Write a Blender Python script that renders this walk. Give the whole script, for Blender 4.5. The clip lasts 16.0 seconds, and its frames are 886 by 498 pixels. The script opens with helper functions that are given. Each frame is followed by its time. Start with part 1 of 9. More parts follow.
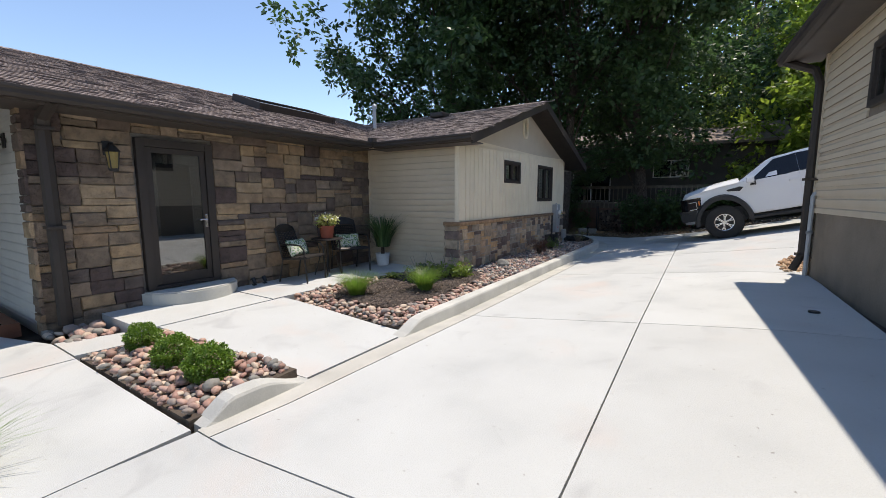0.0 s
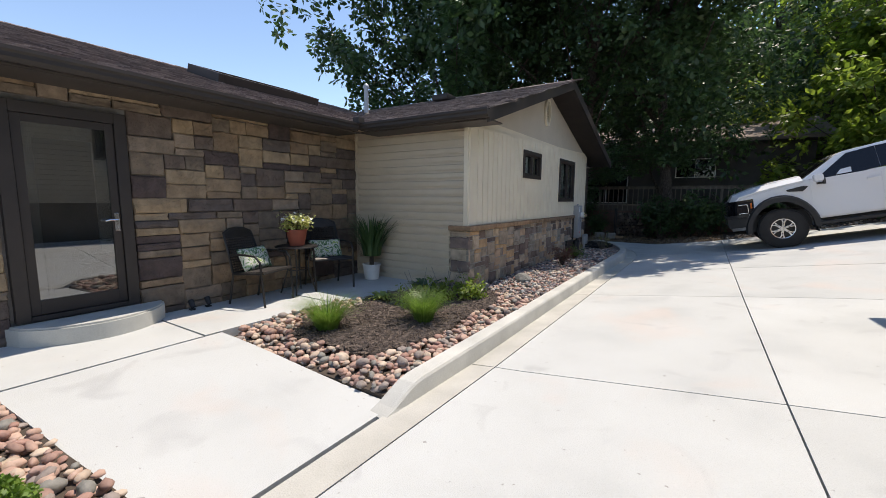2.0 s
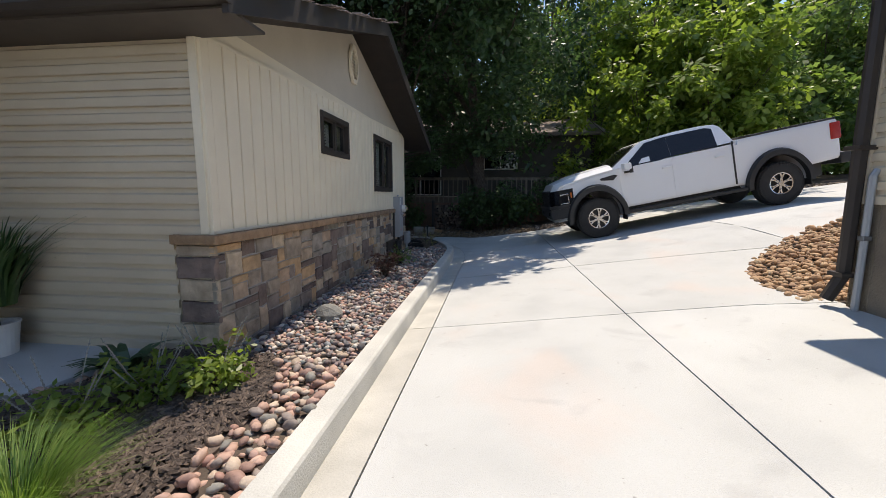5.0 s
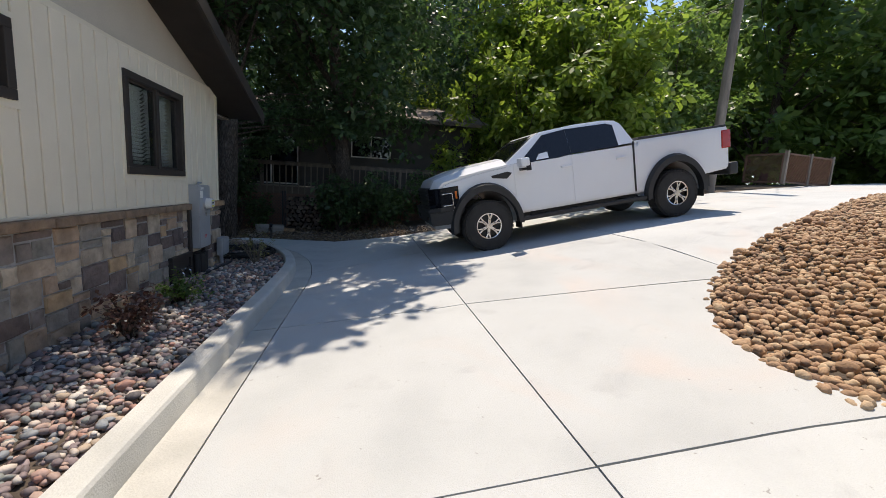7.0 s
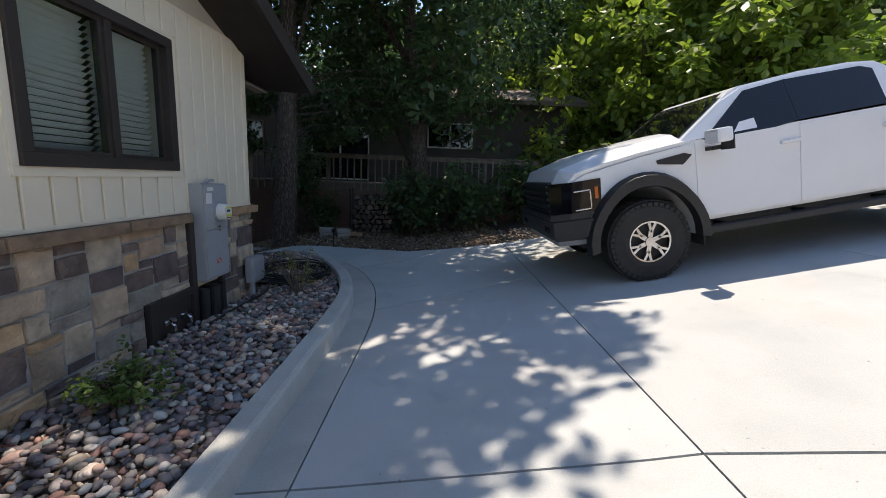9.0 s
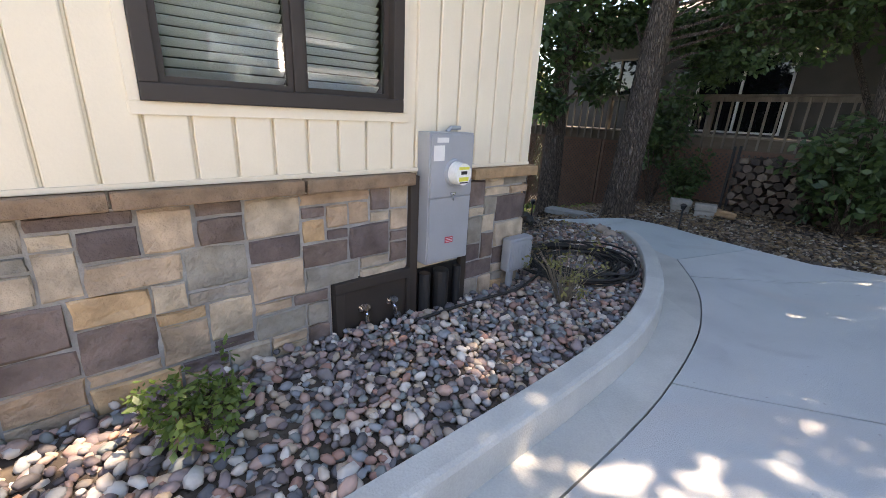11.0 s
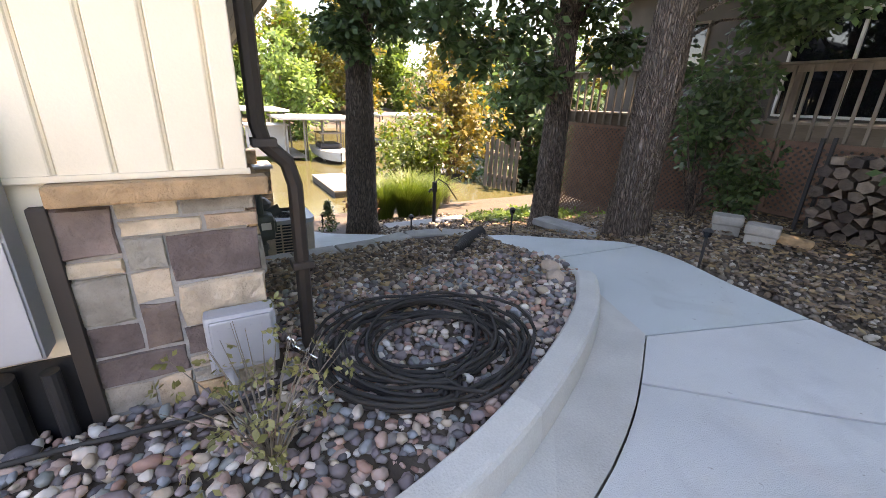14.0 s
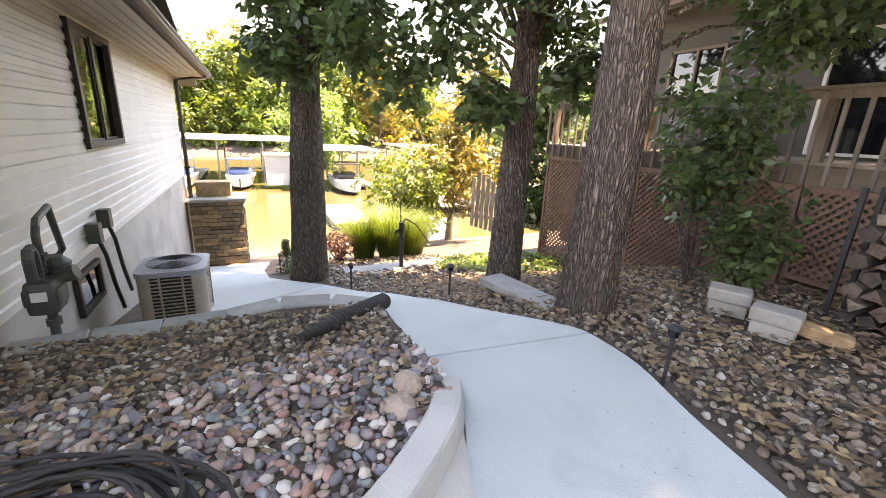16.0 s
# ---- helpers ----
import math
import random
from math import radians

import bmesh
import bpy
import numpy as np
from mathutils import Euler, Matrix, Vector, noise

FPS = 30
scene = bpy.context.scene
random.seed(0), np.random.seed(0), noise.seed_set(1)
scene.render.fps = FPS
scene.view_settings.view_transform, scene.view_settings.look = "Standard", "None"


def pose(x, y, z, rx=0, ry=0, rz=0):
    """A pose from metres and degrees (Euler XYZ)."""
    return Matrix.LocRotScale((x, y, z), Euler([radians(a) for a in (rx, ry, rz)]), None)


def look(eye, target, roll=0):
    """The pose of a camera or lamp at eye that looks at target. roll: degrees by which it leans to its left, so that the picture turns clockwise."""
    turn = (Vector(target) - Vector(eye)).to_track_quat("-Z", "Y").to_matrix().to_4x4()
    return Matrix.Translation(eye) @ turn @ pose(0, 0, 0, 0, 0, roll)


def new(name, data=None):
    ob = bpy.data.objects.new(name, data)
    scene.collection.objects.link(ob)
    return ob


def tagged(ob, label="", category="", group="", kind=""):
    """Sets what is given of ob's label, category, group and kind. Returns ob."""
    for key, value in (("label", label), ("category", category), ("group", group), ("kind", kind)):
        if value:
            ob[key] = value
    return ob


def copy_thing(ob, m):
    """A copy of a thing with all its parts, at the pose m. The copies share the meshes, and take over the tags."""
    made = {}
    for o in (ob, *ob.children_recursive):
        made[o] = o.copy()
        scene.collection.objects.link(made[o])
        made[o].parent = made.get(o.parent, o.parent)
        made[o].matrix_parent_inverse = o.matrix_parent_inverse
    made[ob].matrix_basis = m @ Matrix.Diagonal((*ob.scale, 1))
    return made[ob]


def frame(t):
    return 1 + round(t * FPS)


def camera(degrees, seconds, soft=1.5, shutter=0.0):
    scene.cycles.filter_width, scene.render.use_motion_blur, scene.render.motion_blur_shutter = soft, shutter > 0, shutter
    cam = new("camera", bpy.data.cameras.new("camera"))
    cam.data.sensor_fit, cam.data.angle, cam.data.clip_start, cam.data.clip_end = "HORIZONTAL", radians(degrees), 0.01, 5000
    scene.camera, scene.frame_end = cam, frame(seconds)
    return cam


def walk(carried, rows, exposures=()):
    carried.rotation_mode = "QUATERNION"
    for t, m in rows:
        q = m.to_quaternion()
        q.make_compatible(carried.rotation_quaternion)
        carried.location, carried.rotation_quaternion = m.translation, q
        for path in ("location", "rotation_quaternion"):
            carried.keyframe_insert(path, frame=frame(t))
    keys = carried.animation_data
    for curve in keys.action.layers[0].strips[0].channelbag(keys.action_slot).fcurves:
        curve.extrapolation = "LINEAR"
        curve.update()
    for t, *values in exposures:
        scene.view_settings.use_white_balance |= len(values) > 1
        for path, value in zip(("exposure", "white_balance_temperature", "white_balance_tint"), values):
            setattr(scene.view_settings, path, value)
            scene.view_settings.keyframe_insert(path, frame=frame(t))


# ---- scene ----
cam = camera(94.9, 16.0, soft=0.7)
METRES, EYE, TILT, LEAN, TURN = 16.8, 1.34, 0.29, -0.19, 32.8
ROWS = [
    (0.0, 0.0, 0.0, 0.0, -0.05, -7.49, 0.35),
    (0.5, -0.002, 0.0256, -0.0009, -3.12, -7.01, 0.08),
    (1.0, -0.0025, 0.0527, -0.0016, -3.68, -6.89, 0.05),
    (1.5, -0.0008, 0.0827, -0.002, -2.17, -7.11, -0.01),
    (2.0, -0.0042, 0.1111, -0.0047, 0.08, -7.32, -0.2),
    (2.5, -0.004, 0.1399, -0.0061, 2.4, -7.54, -0.12),
    (3.0, -0.0082, 0.1651, -0.0071, 3.28, -7.64, 0.26),
    (3.5, -0.0125, 0.1856, -0.0075, 2.49, -7.69, 1.0),
    (4.0, -0.002, 0.2113, -0.0073, -3.27, -7.83, 1.59),
    (4.5, 0.013, 0.2391, -0.0096, -14.57, -8.09, 1.25),
    (5.0, 0.0349, 0.2683, -0.0108, -25.67, -8.1, -0.14),
    (7.5, 0.1563, 0.4271, -0.0078, -43.16, -8.86, -3.38),
    (8.0, 0.1738, 0.4624, -0.0082, -40.93, -9.09, -2.99),
    (8.5, 0.1924, 0.4972, -0.0085, -37.44, -9.47, -2.6),
    (9.0, 0.2071, 0.5304, -0.0098, -32.89, -10.03, -2.19),
    (9.5, 0.2242, 0.5628, -0.0107, -22.83, -11.46, -1.85),
    (10.0, 0.2405, 0.59, -0.0106, -9.86, -13.29, -1.93),
    (12.5, 0.3117, 0.6969, -0.0132, 39.41, -23.97, -1.68),
    (13.0, 0.3189, 0.7254, -0.0151, 36.24, -23.34, -1.92),
    (13.5, 0.3354, 0.7529, -0.014, 31.33, -21.94, -1.79),
    (14.0, 0.346, 0.779, -0.0143, 27.99, -20.33, -1.7),
    (14.5, 0.3588, 0.8109, -0.0133, 26.92, -18.51, -1.76),
    (15.0, 0.3681, 0.8385, -0.0122, 28.42, -17.57, -1.92),
    (15.5, 0.372, 0.8657, -0.0126, 30.25, -16.99, -2.24),
    (16.0, 0.3788, 0.8878, -0.0125, 32.81, -16.39, -2.15),
]
EXPOSURES = [(0, 0.64, 7150, 13), (5, 0.72, 7450, 14), (8.5, 0.78, 7350, 14), (9.2, 1.13, 7500, 14), (10.0, 2.12, 8500, 17), (10.2, 2.22, 8600, 18), (12.3, 2.9, 9500, 21), (13.5, 3.08, 9900, 23), (14.5, 3.68, 11000, 27), (16, 4.2, 12400, 29)]
walk(cam, [(t, pose(0, 0, EYE, TILT, LEAN, TURN) @ pose(METRES * x, METRES * y, METRES * z, 90 + pitch, roll, yaw)) for t, x, y, z, yaw, pitch, roll in ROWS], EXPOSURES)

# ---- sky, sun ----
SUN_TO = Vector((0.36, 1.22, 3.36)).normalized()
world = bpy.data.worlds.new("sky")
scene.world = world
world.use_nodes = True
wn = world.node_tree
sky = wn.nodes.new("ShaderNodeTexSky")
sky.sky_type = "NISHITA"
sky.sun_disc = False
sky.sun_elevation = math.asin(SUN_TO.z)
sky.sun_rotation = math.atan2(SUN_TO.x, SUN_TO.y)
sky.air_density, sky.dust_density, sky.ozone_density = 0.9, 0.0, 3.0
wn.nodes["Background"].inputs["Strength"].default_value = 0.15
wn.links.new(sky.outputs[0], wn.nodes["Background"].inputs["Color"])
sun = new("sun", bpy.data.lights.new("sun", "SUN"))
sun.data.energy, sun.data.angle, sun.data.color = 3.15, radians(0.53), (1.0, 0.96, 0.895)
sun.matrix_world = look(SUN_TO * 60, (0, 0, 0))

# ---- materials ----
def mat(name, c1, c2=None, rough=0.7, metal=0.0, scale=8.0, bump=0.0, bscale=60.0, detail=6.0, obj=0.0, island=0.0, spec=0.5, third=None, stretch=None, grain=0.15):
    """Two-scale noise between c1 and c2, a fine grain, a bump, and a shift of tone per object or island."""
    m = bpy.data.materials.new(name)
    m.use_nodes = True
    n, l = m.node_tree.nodes, m.node_tree.links
    b = n["Principled BSDF"]
    b.inputs["Roughness"].default_value = rough
    b.inputs["Metallic"].default_value = metal
    b.inputs["Specular IOR Level"].default_value = spec
    c2 = c2 or tuple(v * 0.8 for v in c1)
    geo = n.new("ShaderNodeNewGeometry")
    vec = geo.outputs["Position"]
    if stretch:
        mp = n.new("ShaderNodeMapping")
        mp.inputs["Scale"].default_value = stretch
        l.new(vec, mp.inputs["Vector"])
        vec = mp.outputs[0]
    t1 = n.new("ShaderNodeTexNoise")
    t1.inputs["Scale"].default_value, t1.inputs["Detail"].default_value = scale, detail
    l.new(vec, t1.inputs["Vector"])
    r = n.new("ShaderNodeValToRGB")
    r.color_ramp.elements[0].position, r.color_ramp.elements[1].position = 0.3, 0.7
    r.color_ramp.elements[0].color, r.color_ramp.elements[1].color = (*c1, 1), (*c2, 1)
    if third:
        e = r.color_ramp.elements.new(0.52)
        e.color = (*third, 1)
    l.new(t1.outputs["Fac"], r.inputs[0])
    col = r.outputs[0]
    t2 = n.new("ShaderNodeTexNoise")
    t2.inputs["Scale"].default_value, t2.inputs["Detail"].default_value = bscale, 4
    l.new(vec, t2.inputs["Vector"])
    hs = n.new("ShaderNodeHueSaturation")
    mr = n.new("ShaderNodeMapRange")
    mr.inputs[3].default_value, mr.inputs[4].default_value = 1 - grain, 1 + grain
    l.new(t2.outputs["Fac"], mr.inputs[0])
    l.new(mr.outputs[0], hs.inputs["Value"])
    l.new(col, hs.inputs["Color"])
    col = hs.outputs[0]
    for amount, src in ((obj, "o"), (island, "i")):
        if amount:
            if src == "o":
                rnd = n.new("ShaderNodeObjectInfo").outputs["Random"]
            else:
                rnd = geo.outputs["Random Per Island"]
            h2 = n.new("ShaderNodeHueSaturation")
            m2 = n.new("ShaderNodeMapRange")
            m2.inputs[3].default_value, m2.inputs[4].default_value = 1 - amount, 1 + amount
            l.new(rnd, m2.inputs[0])
            l.new(m2.outputs[0], h2.inputs["Value"])
            l.new(col, h2.inputs["Color"])
            col = h2.outputs[0]
    l.new(col, b.inputs["Base Color"])
    if bump:
        bp = n.new("ShaderNodeBump")
        bp.inputs["Strength"].default_value, bp.inputs["Distance"].default_value = bump, 0.01
        l.new(t2.outputs["Fac"], bp.inputs["Height"])
        l.new(bp.outputs[0], b.inputs["Normal"])
    return m


def palette(name, cols, rough=0.8, bump=0.6, bscale=45.0, island=False, scale=9.0, var=0.35, spec=0.4):
    """One colour of the palette per object (or per island), mottled, rough."""
    m = bpy.data.materials.new(name)
    m.use_nodes = True
    n, l = m.node_tree.nodes, m.node_tree.links
    b = n["Principled BSDF"]
    b.inputs["Roughness"].default_value = rough
    b.inputs["Specular IOR Level"].default_value = spec
    geo = n.new("ShaderNodeNewGeometry")
    rnd = geo.outputs["Random Per Island"] if island else n.new("ShaderNodeObjectInfo").outputs["Random"]
    r = n.new("ShaderNodeValToRGB")
    r.color_ramp.interpolation = "CONSTANT"
    for i, c in enumerate(cols):
        e = r.color_ramp.elements[i] if i < 2 else r.color_ramp.elements.new(i / len(cols))
        e.position, e.color = i / len(cols), (*c, 1)
    l.new(rnd, r.inputs[0])
    t1 = n.new("ShaderNodeTexNoise")
    t1.inputs["Scale"].default_value, t1.inputs["Detail"].default_value = scale, 8
    l.new(geo.outputs["Position"], t1.inputs["Vector"])
    t2 = n.new("ShaderNodeTexNoise")
    t2.inputs["Scale"].default_value, t2.inputs["Detail"].default_value = bscale, 6
    l.new(geo.outputs["Position"], t2.inputs["Vector"])
    mr = n.new("ShaderNodeMapRange")
    mr.inputs[1].default_value, mr.inputs[2].default_value = 0.25, 0.75
    mr.inputs[3].default_value, mr.inputs[4].default_value = 1 - var, 1 + var
    l.new(t1.outputs["Fac"], mr.inputs[0])
    hs = n.new("ShaderNodeHueSaturation")
    l.new(mr.outputs[0], hs.inputs["Value"])
    l.new(r.outputs[0], hs.inputs["Color"])
    l.new(hs.outputs[0], b.inputs["Base Color"])
    bp = n.new("ShaderNodeBump")
    bp.inputs["Strength"].default_value, bp.inputs["Distance"].default_value = bump, 0.02
    l.new(t2.outputs["Fac"], bp.inputs["Height"])
    l.new(bp.outputs[0], b.inputs["Normal"])
    return m


def leafmat(name, a, b_, trans=0.35):
    """Leaf: colour between a and b by island, part of the light passes through."""
    m = bpy.data.materials.new(name)
    m.use_nodes = True
    n, l = m.node_tree.nodes, m.node_tree.links
    b = n["Principled BSDF"]
    b.inputs["Roughness"].default_value = 0.42
    b.inputs["Specular IOR Level"].default_value = 0.5
    geo = n.new("ShaderNodeNewGeometry")
    r = n.new("ShaderNodeValToRGB")
    r.color_ramp.elements[0].color, r.color_ramp.elements[1].color = (*a, 1), (*b_, 1)
    l.new(geo.outputs["Random Per Island"], r.inputs[0])
    l.new(r.outputs[0], b.inputs["Base Color"])
    tr = n.new("ShaderNodeBsdfTranslucent")
    hs = n.new("ShaderNodeHueSaturation")
    hs.inputs["Value"].default_value, hs.inputs["Saturation"].default_value = 1.6, 1.1
    l.new(r.outputs[0], hs.inputs["Color"])
    l.new(hs.outputs[0], tr.inputs["Color"])
    mx = n.new("ShaderNodeMixShader")
    mx.inputs[0].default_value = trans
    l.new(b.outputs[0], mx.inputs[1])
    l.new(tr.outputs[0], mx.inputs[2])
    l.new(mx.outputs[0], n["Material Output"].inputs["Surface"])
    return m


def glassmat(name, tint=(0.9, 0.95, 0.95), rough=0.0, mirror=0.12):
    """Window pane: see-through with a clear reflection."""
    m = bpy.data.materials.new(name)
    m.use_nodes = True
    n, l = m.node_tree.nodes, m.node_tree.links
    n.remove(n["Principled BSDF"])
    t = n.new("ShaderNodeBsdfTransparent")
    t.inputs[0].default_value = (*tint, 1)
    g = n.new("ShaderNodeBsdfGlossy")
    g.inputs["Roughness"].default_value = rough
    f = n.new("ShaderNodeLayerWeight")
    f.inputs[0].default_value = 0.5
    pw = n.new("ShaderNodeMath")
    pw.operation = "POWER"
    pw.inputs[1].default_value = 5.0
    l.new(f.outputs["Facing"], pw.inputs[0])
    ad = n.new("ShaderNodeMath")
    ad.operation = "MULTIPLY_ADD"
    ad.inputs[1].default_value, ad.inputs[2].default_value = 0.6, mirror
    l.new(pw.outputs[0], ad.inputs[0])
    mx = n.new("ShaderNodeMixShader")
    l.new(ad.outputs[0], mx.inputs[0])
    l.new(t.outputs[0], mx.inputs[1])
    l.new(g.outputs[0], mx.inputs[2])
    l.new(mx.outputs[0], n["Material Output"].inputs["Surface"])
    return m


M = {}


def concrete_mat(name="concrete", pale=(0.53, 0.543, 0.53), dark=(0.445, 0.458, 0.448), between=(0.50, 0.511, 0.497)):
    """Broom-finished concrete: cloudy tone, faint rusty and grey stains, fine grain, specks."""
    m = mat(name, pale, dark, 0.85, scale=1.1, bump=0.35, bscale=170, obj=0.06, third=between)
    n, l = m.node_tree.nodes, m.node_tree.links
    b = n["Principled BSDF"]
    col = b.inputs["Base Color"].links[0].from_socket
    geo = n.new("ShaderNodeNewGeometry")
    for scale, lo, hi, tint, amount, dist in ((0.45, 0.56, 0.72, (0.60, 0.47, 0.40), 0.35, 1.5), (1.7, 0.60, 0.74, (0.33, 0.33, 0.33), 0.4, 0.8), (26.0, 0.70, 0.74, (0.16, 0.14, 0.12), 0.55, 0.0)):
        t = n.new("ShaderNodeTexNoise")
        t.inputs["Scale"].default_value, t.inputs["Detail"].default_value, t.inputs["Distortion"].default_value = scale, 5, dist
        l.new(geo.outputs["Position"], t.inputs["Vector"])
        mr = n.new("ShaderNodeMapRange")
        mr.inputs[1].default_value, mr.inputs[2].default_value, mr.inputs[3].default_value, mr.inputs[4].default_value = lo, hi, 0.0, amount
        l.new(t.outputs["Fac"], mr.inputs[0])
        mx = n.new("ShaderNodeMix")
        mx.data_type = "RGBA"
        l.new(mr.outputs[0], mx.inputs[0])
        l.new(col, mx.inputs[6])
        mx.inputs[7].default_value = (*tint, 1)
        col = mx.outputs[2]
    l.new(col, b.inputs["Base Color"])
    return m


M["concrete"] = concrete_mat()
# Drive concrete again, with the green cast of leafy shade put into its colour.
M["shaded_path_concrete"] = concrete_mat("shaded_path_concrete", (0.47, 0.515, 0.505), (0.40, 0.44, 0.43), (0.44, 0.482, 0.472))
M["kerb"] = mat("kerb_concrete", (0.58, 0.575, 0.53), (0.43, 0.43, 0.40), 0.85, scale=2.2, bump=0.35, bscale=90, obj=0.05)
M["pan"] = mat("gutter_concrete", (0.54, 0.525, 0.475), (0.41, 0.40, 0.36), 0.85, scale=2.6, bump=0.35, bscale=90, obj=0.05)
M["joint"] = mat("joint_dirt", (0.10, 0.08, 0.06), (0.05, 0.045, 0.04), 0.95)
M["soil"] = mat("soil", (0.10, 0.075, 0.055), (0.05, 0.038, 0.03), 0.95, scale=5, bump=0.8, bscale=40)
M["mulch"] = mat("mulch", (0.062, 0.044, 0.034), (0.135, 0.10, 0.078), 0.75, scale=20, bump=0.8, bscale=60, island=0.5)
M["siding"] = mat("tan_siding", (0.60, 0.51, 0.38), (0.55, 0.465, 0.345), 0.55, scale=3, bump=0.08, bscale=90, grain=0.03)
M["tan_soffit"] = mat("tan_soffit", (0.34, 0.285, 0.215), (0.29, 0.245, 0.185), 0.6, scale=3, grain=0.05)
M["panel"] = mat("cream_panel", (0.80, 0.71, 0.55), (0.74, 0.655, 0.505), 0.55, scale=2.5, bump=0.08, bscale=90, grain=0.03)
M["gable_tan"] = mat("gable_tan", (0.56, 0.49, 0.385), (0.51, 0.445, 0.35), 0.6, scale=2.5, bump=0.15, bscale=90)
M["pale_foundation"] = mat("pale_foundation", (0.44, 0.41, 0.37), (0.30, 0.275, 0.245), 0.9, scale=1.6, bump=0.6, bscale=50, third=(0.38, 0.35, 0.31))
M["grey_siding"] = mat("pale_siding", (0.66, 0.64, 0.60), (0.58, 0.56, 0.525), 0.5, scale=2.5, bump=0.08, bscale=70, grain=0.03)
M["brown"] = mat("dark_brown_metal", (0.042, 0.032, 0.026), (0.032, 0.025, 0.021), 0.6, scale=4, bump=0.05, grain=0.03)
M["brown_soft"] = mat("brown_soffit", (0.075, 0.06, 0.05), (0.055, 0.045, 0.04), 0.6, scale=4, grain=0.03)
M["shingle"] = palette("brown_shingle", [(0.20, 0.158, 0.140), (0.25, 0.20, 0.178), (0.145, 0.115, 0.104), (0.29, 0.235, 0.21), (0.215, 0.17, 0.152)], 0.9, 0.7, 120, island=True, scale=30, var=0.3)
M["stone"] = palette("wall_stone", [(0.32, 0.225, 0.14), (0.22, 0.165, 0.115), (0.125, 0.098, 0.083), (0.35, 0.245, 0.145), (0.095, 0.068, 0.06), (0.28, 0.21, 0.15), (0.19, 0.145, 0.105), (0.35, 0.255, 0.16), (0.15, 0.11, 0.085), (0.27, 0.185, 0.115)], 0.85, 0.9, 28)
M["ledge"] = palette("stone_ledge", [(0.33, 0.21, 0.125), (0.25, 0.165, 0.105), (0.37, 0.235, 0.13)], 0.85, 0.9, 30)
M["base_mortar"] = mat("base_mortar", (0.36, 0.35, 0.33), (0.26, 0.25, 0.235), 0.95, scale=12, bump=0.6, bscale=70)
M["base_stone"] = palette("base_stone", [(0.44, 0.33, 0.235), (0.36, 0.29, 0.22), (0.165, 0.12, 0.10), (0.49, 0.325, 0.185), (0.13, 0.098, 0.09), (0.46, 0.37, 0.275), (0.27, 0.245, 0.205), (0.50, 0.40, 0.29), (0.24, 0.195, 0.165), (0.40, 0.28, 0.19), (0.20, 0.15, 0.13), (0.31, 0.27, 0.225)], 0.85, 1.0, 24, scale=7, var=0.4)
M["mortar"] = mat("mortar", (0.27, 0.25, 0.225), (0.20, 0.185, 0.165), 0.95, scale=12, bump=0.6, bscale=70)
RIVER = [(0.40, 0.28, 0.23), (0.22, 0.19, 0.18), (0.36, 0.20, 0.155), (0.14, 0.135, 0.14), (0.55, 0.47, 0.40), (0.26, 0.20, 0.195), (0.10, 0.09, 0.092), (0.21, 0.225, 0.21), (0.17, 0.135, 0.13), (0.42, 0.33, 0.25), (0.24, 0.255, 0.265), (0.44, 0.29, 0.24), (0.58, 0.53, 0.47), (0.19, 0.15, 0.15)]
M["cobble"] = palette("river_stone", RIVER, 0.7, 0.25, 40, scale=14, var=0.22)
WARM = [(0.46, 0.30, 0.235), (0.50, 0.39, 0.30), (0.37, 0.215, 0.17), (0.29, 0.24, 0.21), (0.56, 0.45, 0.35), (0.23, 0.22, 0.195), (0.42, 0.275, 0.225), (0.32, 0.20, 0.16), (0.52, 0.36, 0.28)]
M["cobble_warm"] = palette("border_stone", WARM, 0.7, 0.25, 40, scale=14, var=0.22)
M["cobble_warm_i"] = palette("border_stones", WARM, 0.7, 0.25, 40, island=True, scale=14, var=0.22)
M["cobble_i"] = palette("river_stones", RIVER, 0.7, 0.25, 40, island=True, scale=14, var=0.22)
M["gravel"] = palette("leafy_gravel", [(0.24, 0.185, 0.14), (0.15, 0.12, 0.095), (0.31, 0.255, 0.20), (0.10, 0.08, 0.068), (0.20, 0.14, 0.095), (0.42, 0.37, 0.31), (0.12, 0.092, 0.073), (0.08, 0.062, 0.05)], 0.85, 0.4, 60, island=True, scale=18, var=0.25)
M["island"] = palette("tan_gravel", [(0.46, 0.30, 0.18), (0.38, 0.24, 0.145), (0.50, 0.36, 0.23), (0.30, 0.19, 0.12)], 0.85, 0.4, 60, island=True, scale=18, var=0.25)
M["foundation"] = mat("foundation", (0.24, 0.20, 0.155), (0.14, 0.115, 0.09), 0.9, scale=1.6, bump=0.6, bscale=50, third=(0.20, 0.165, 0.125))


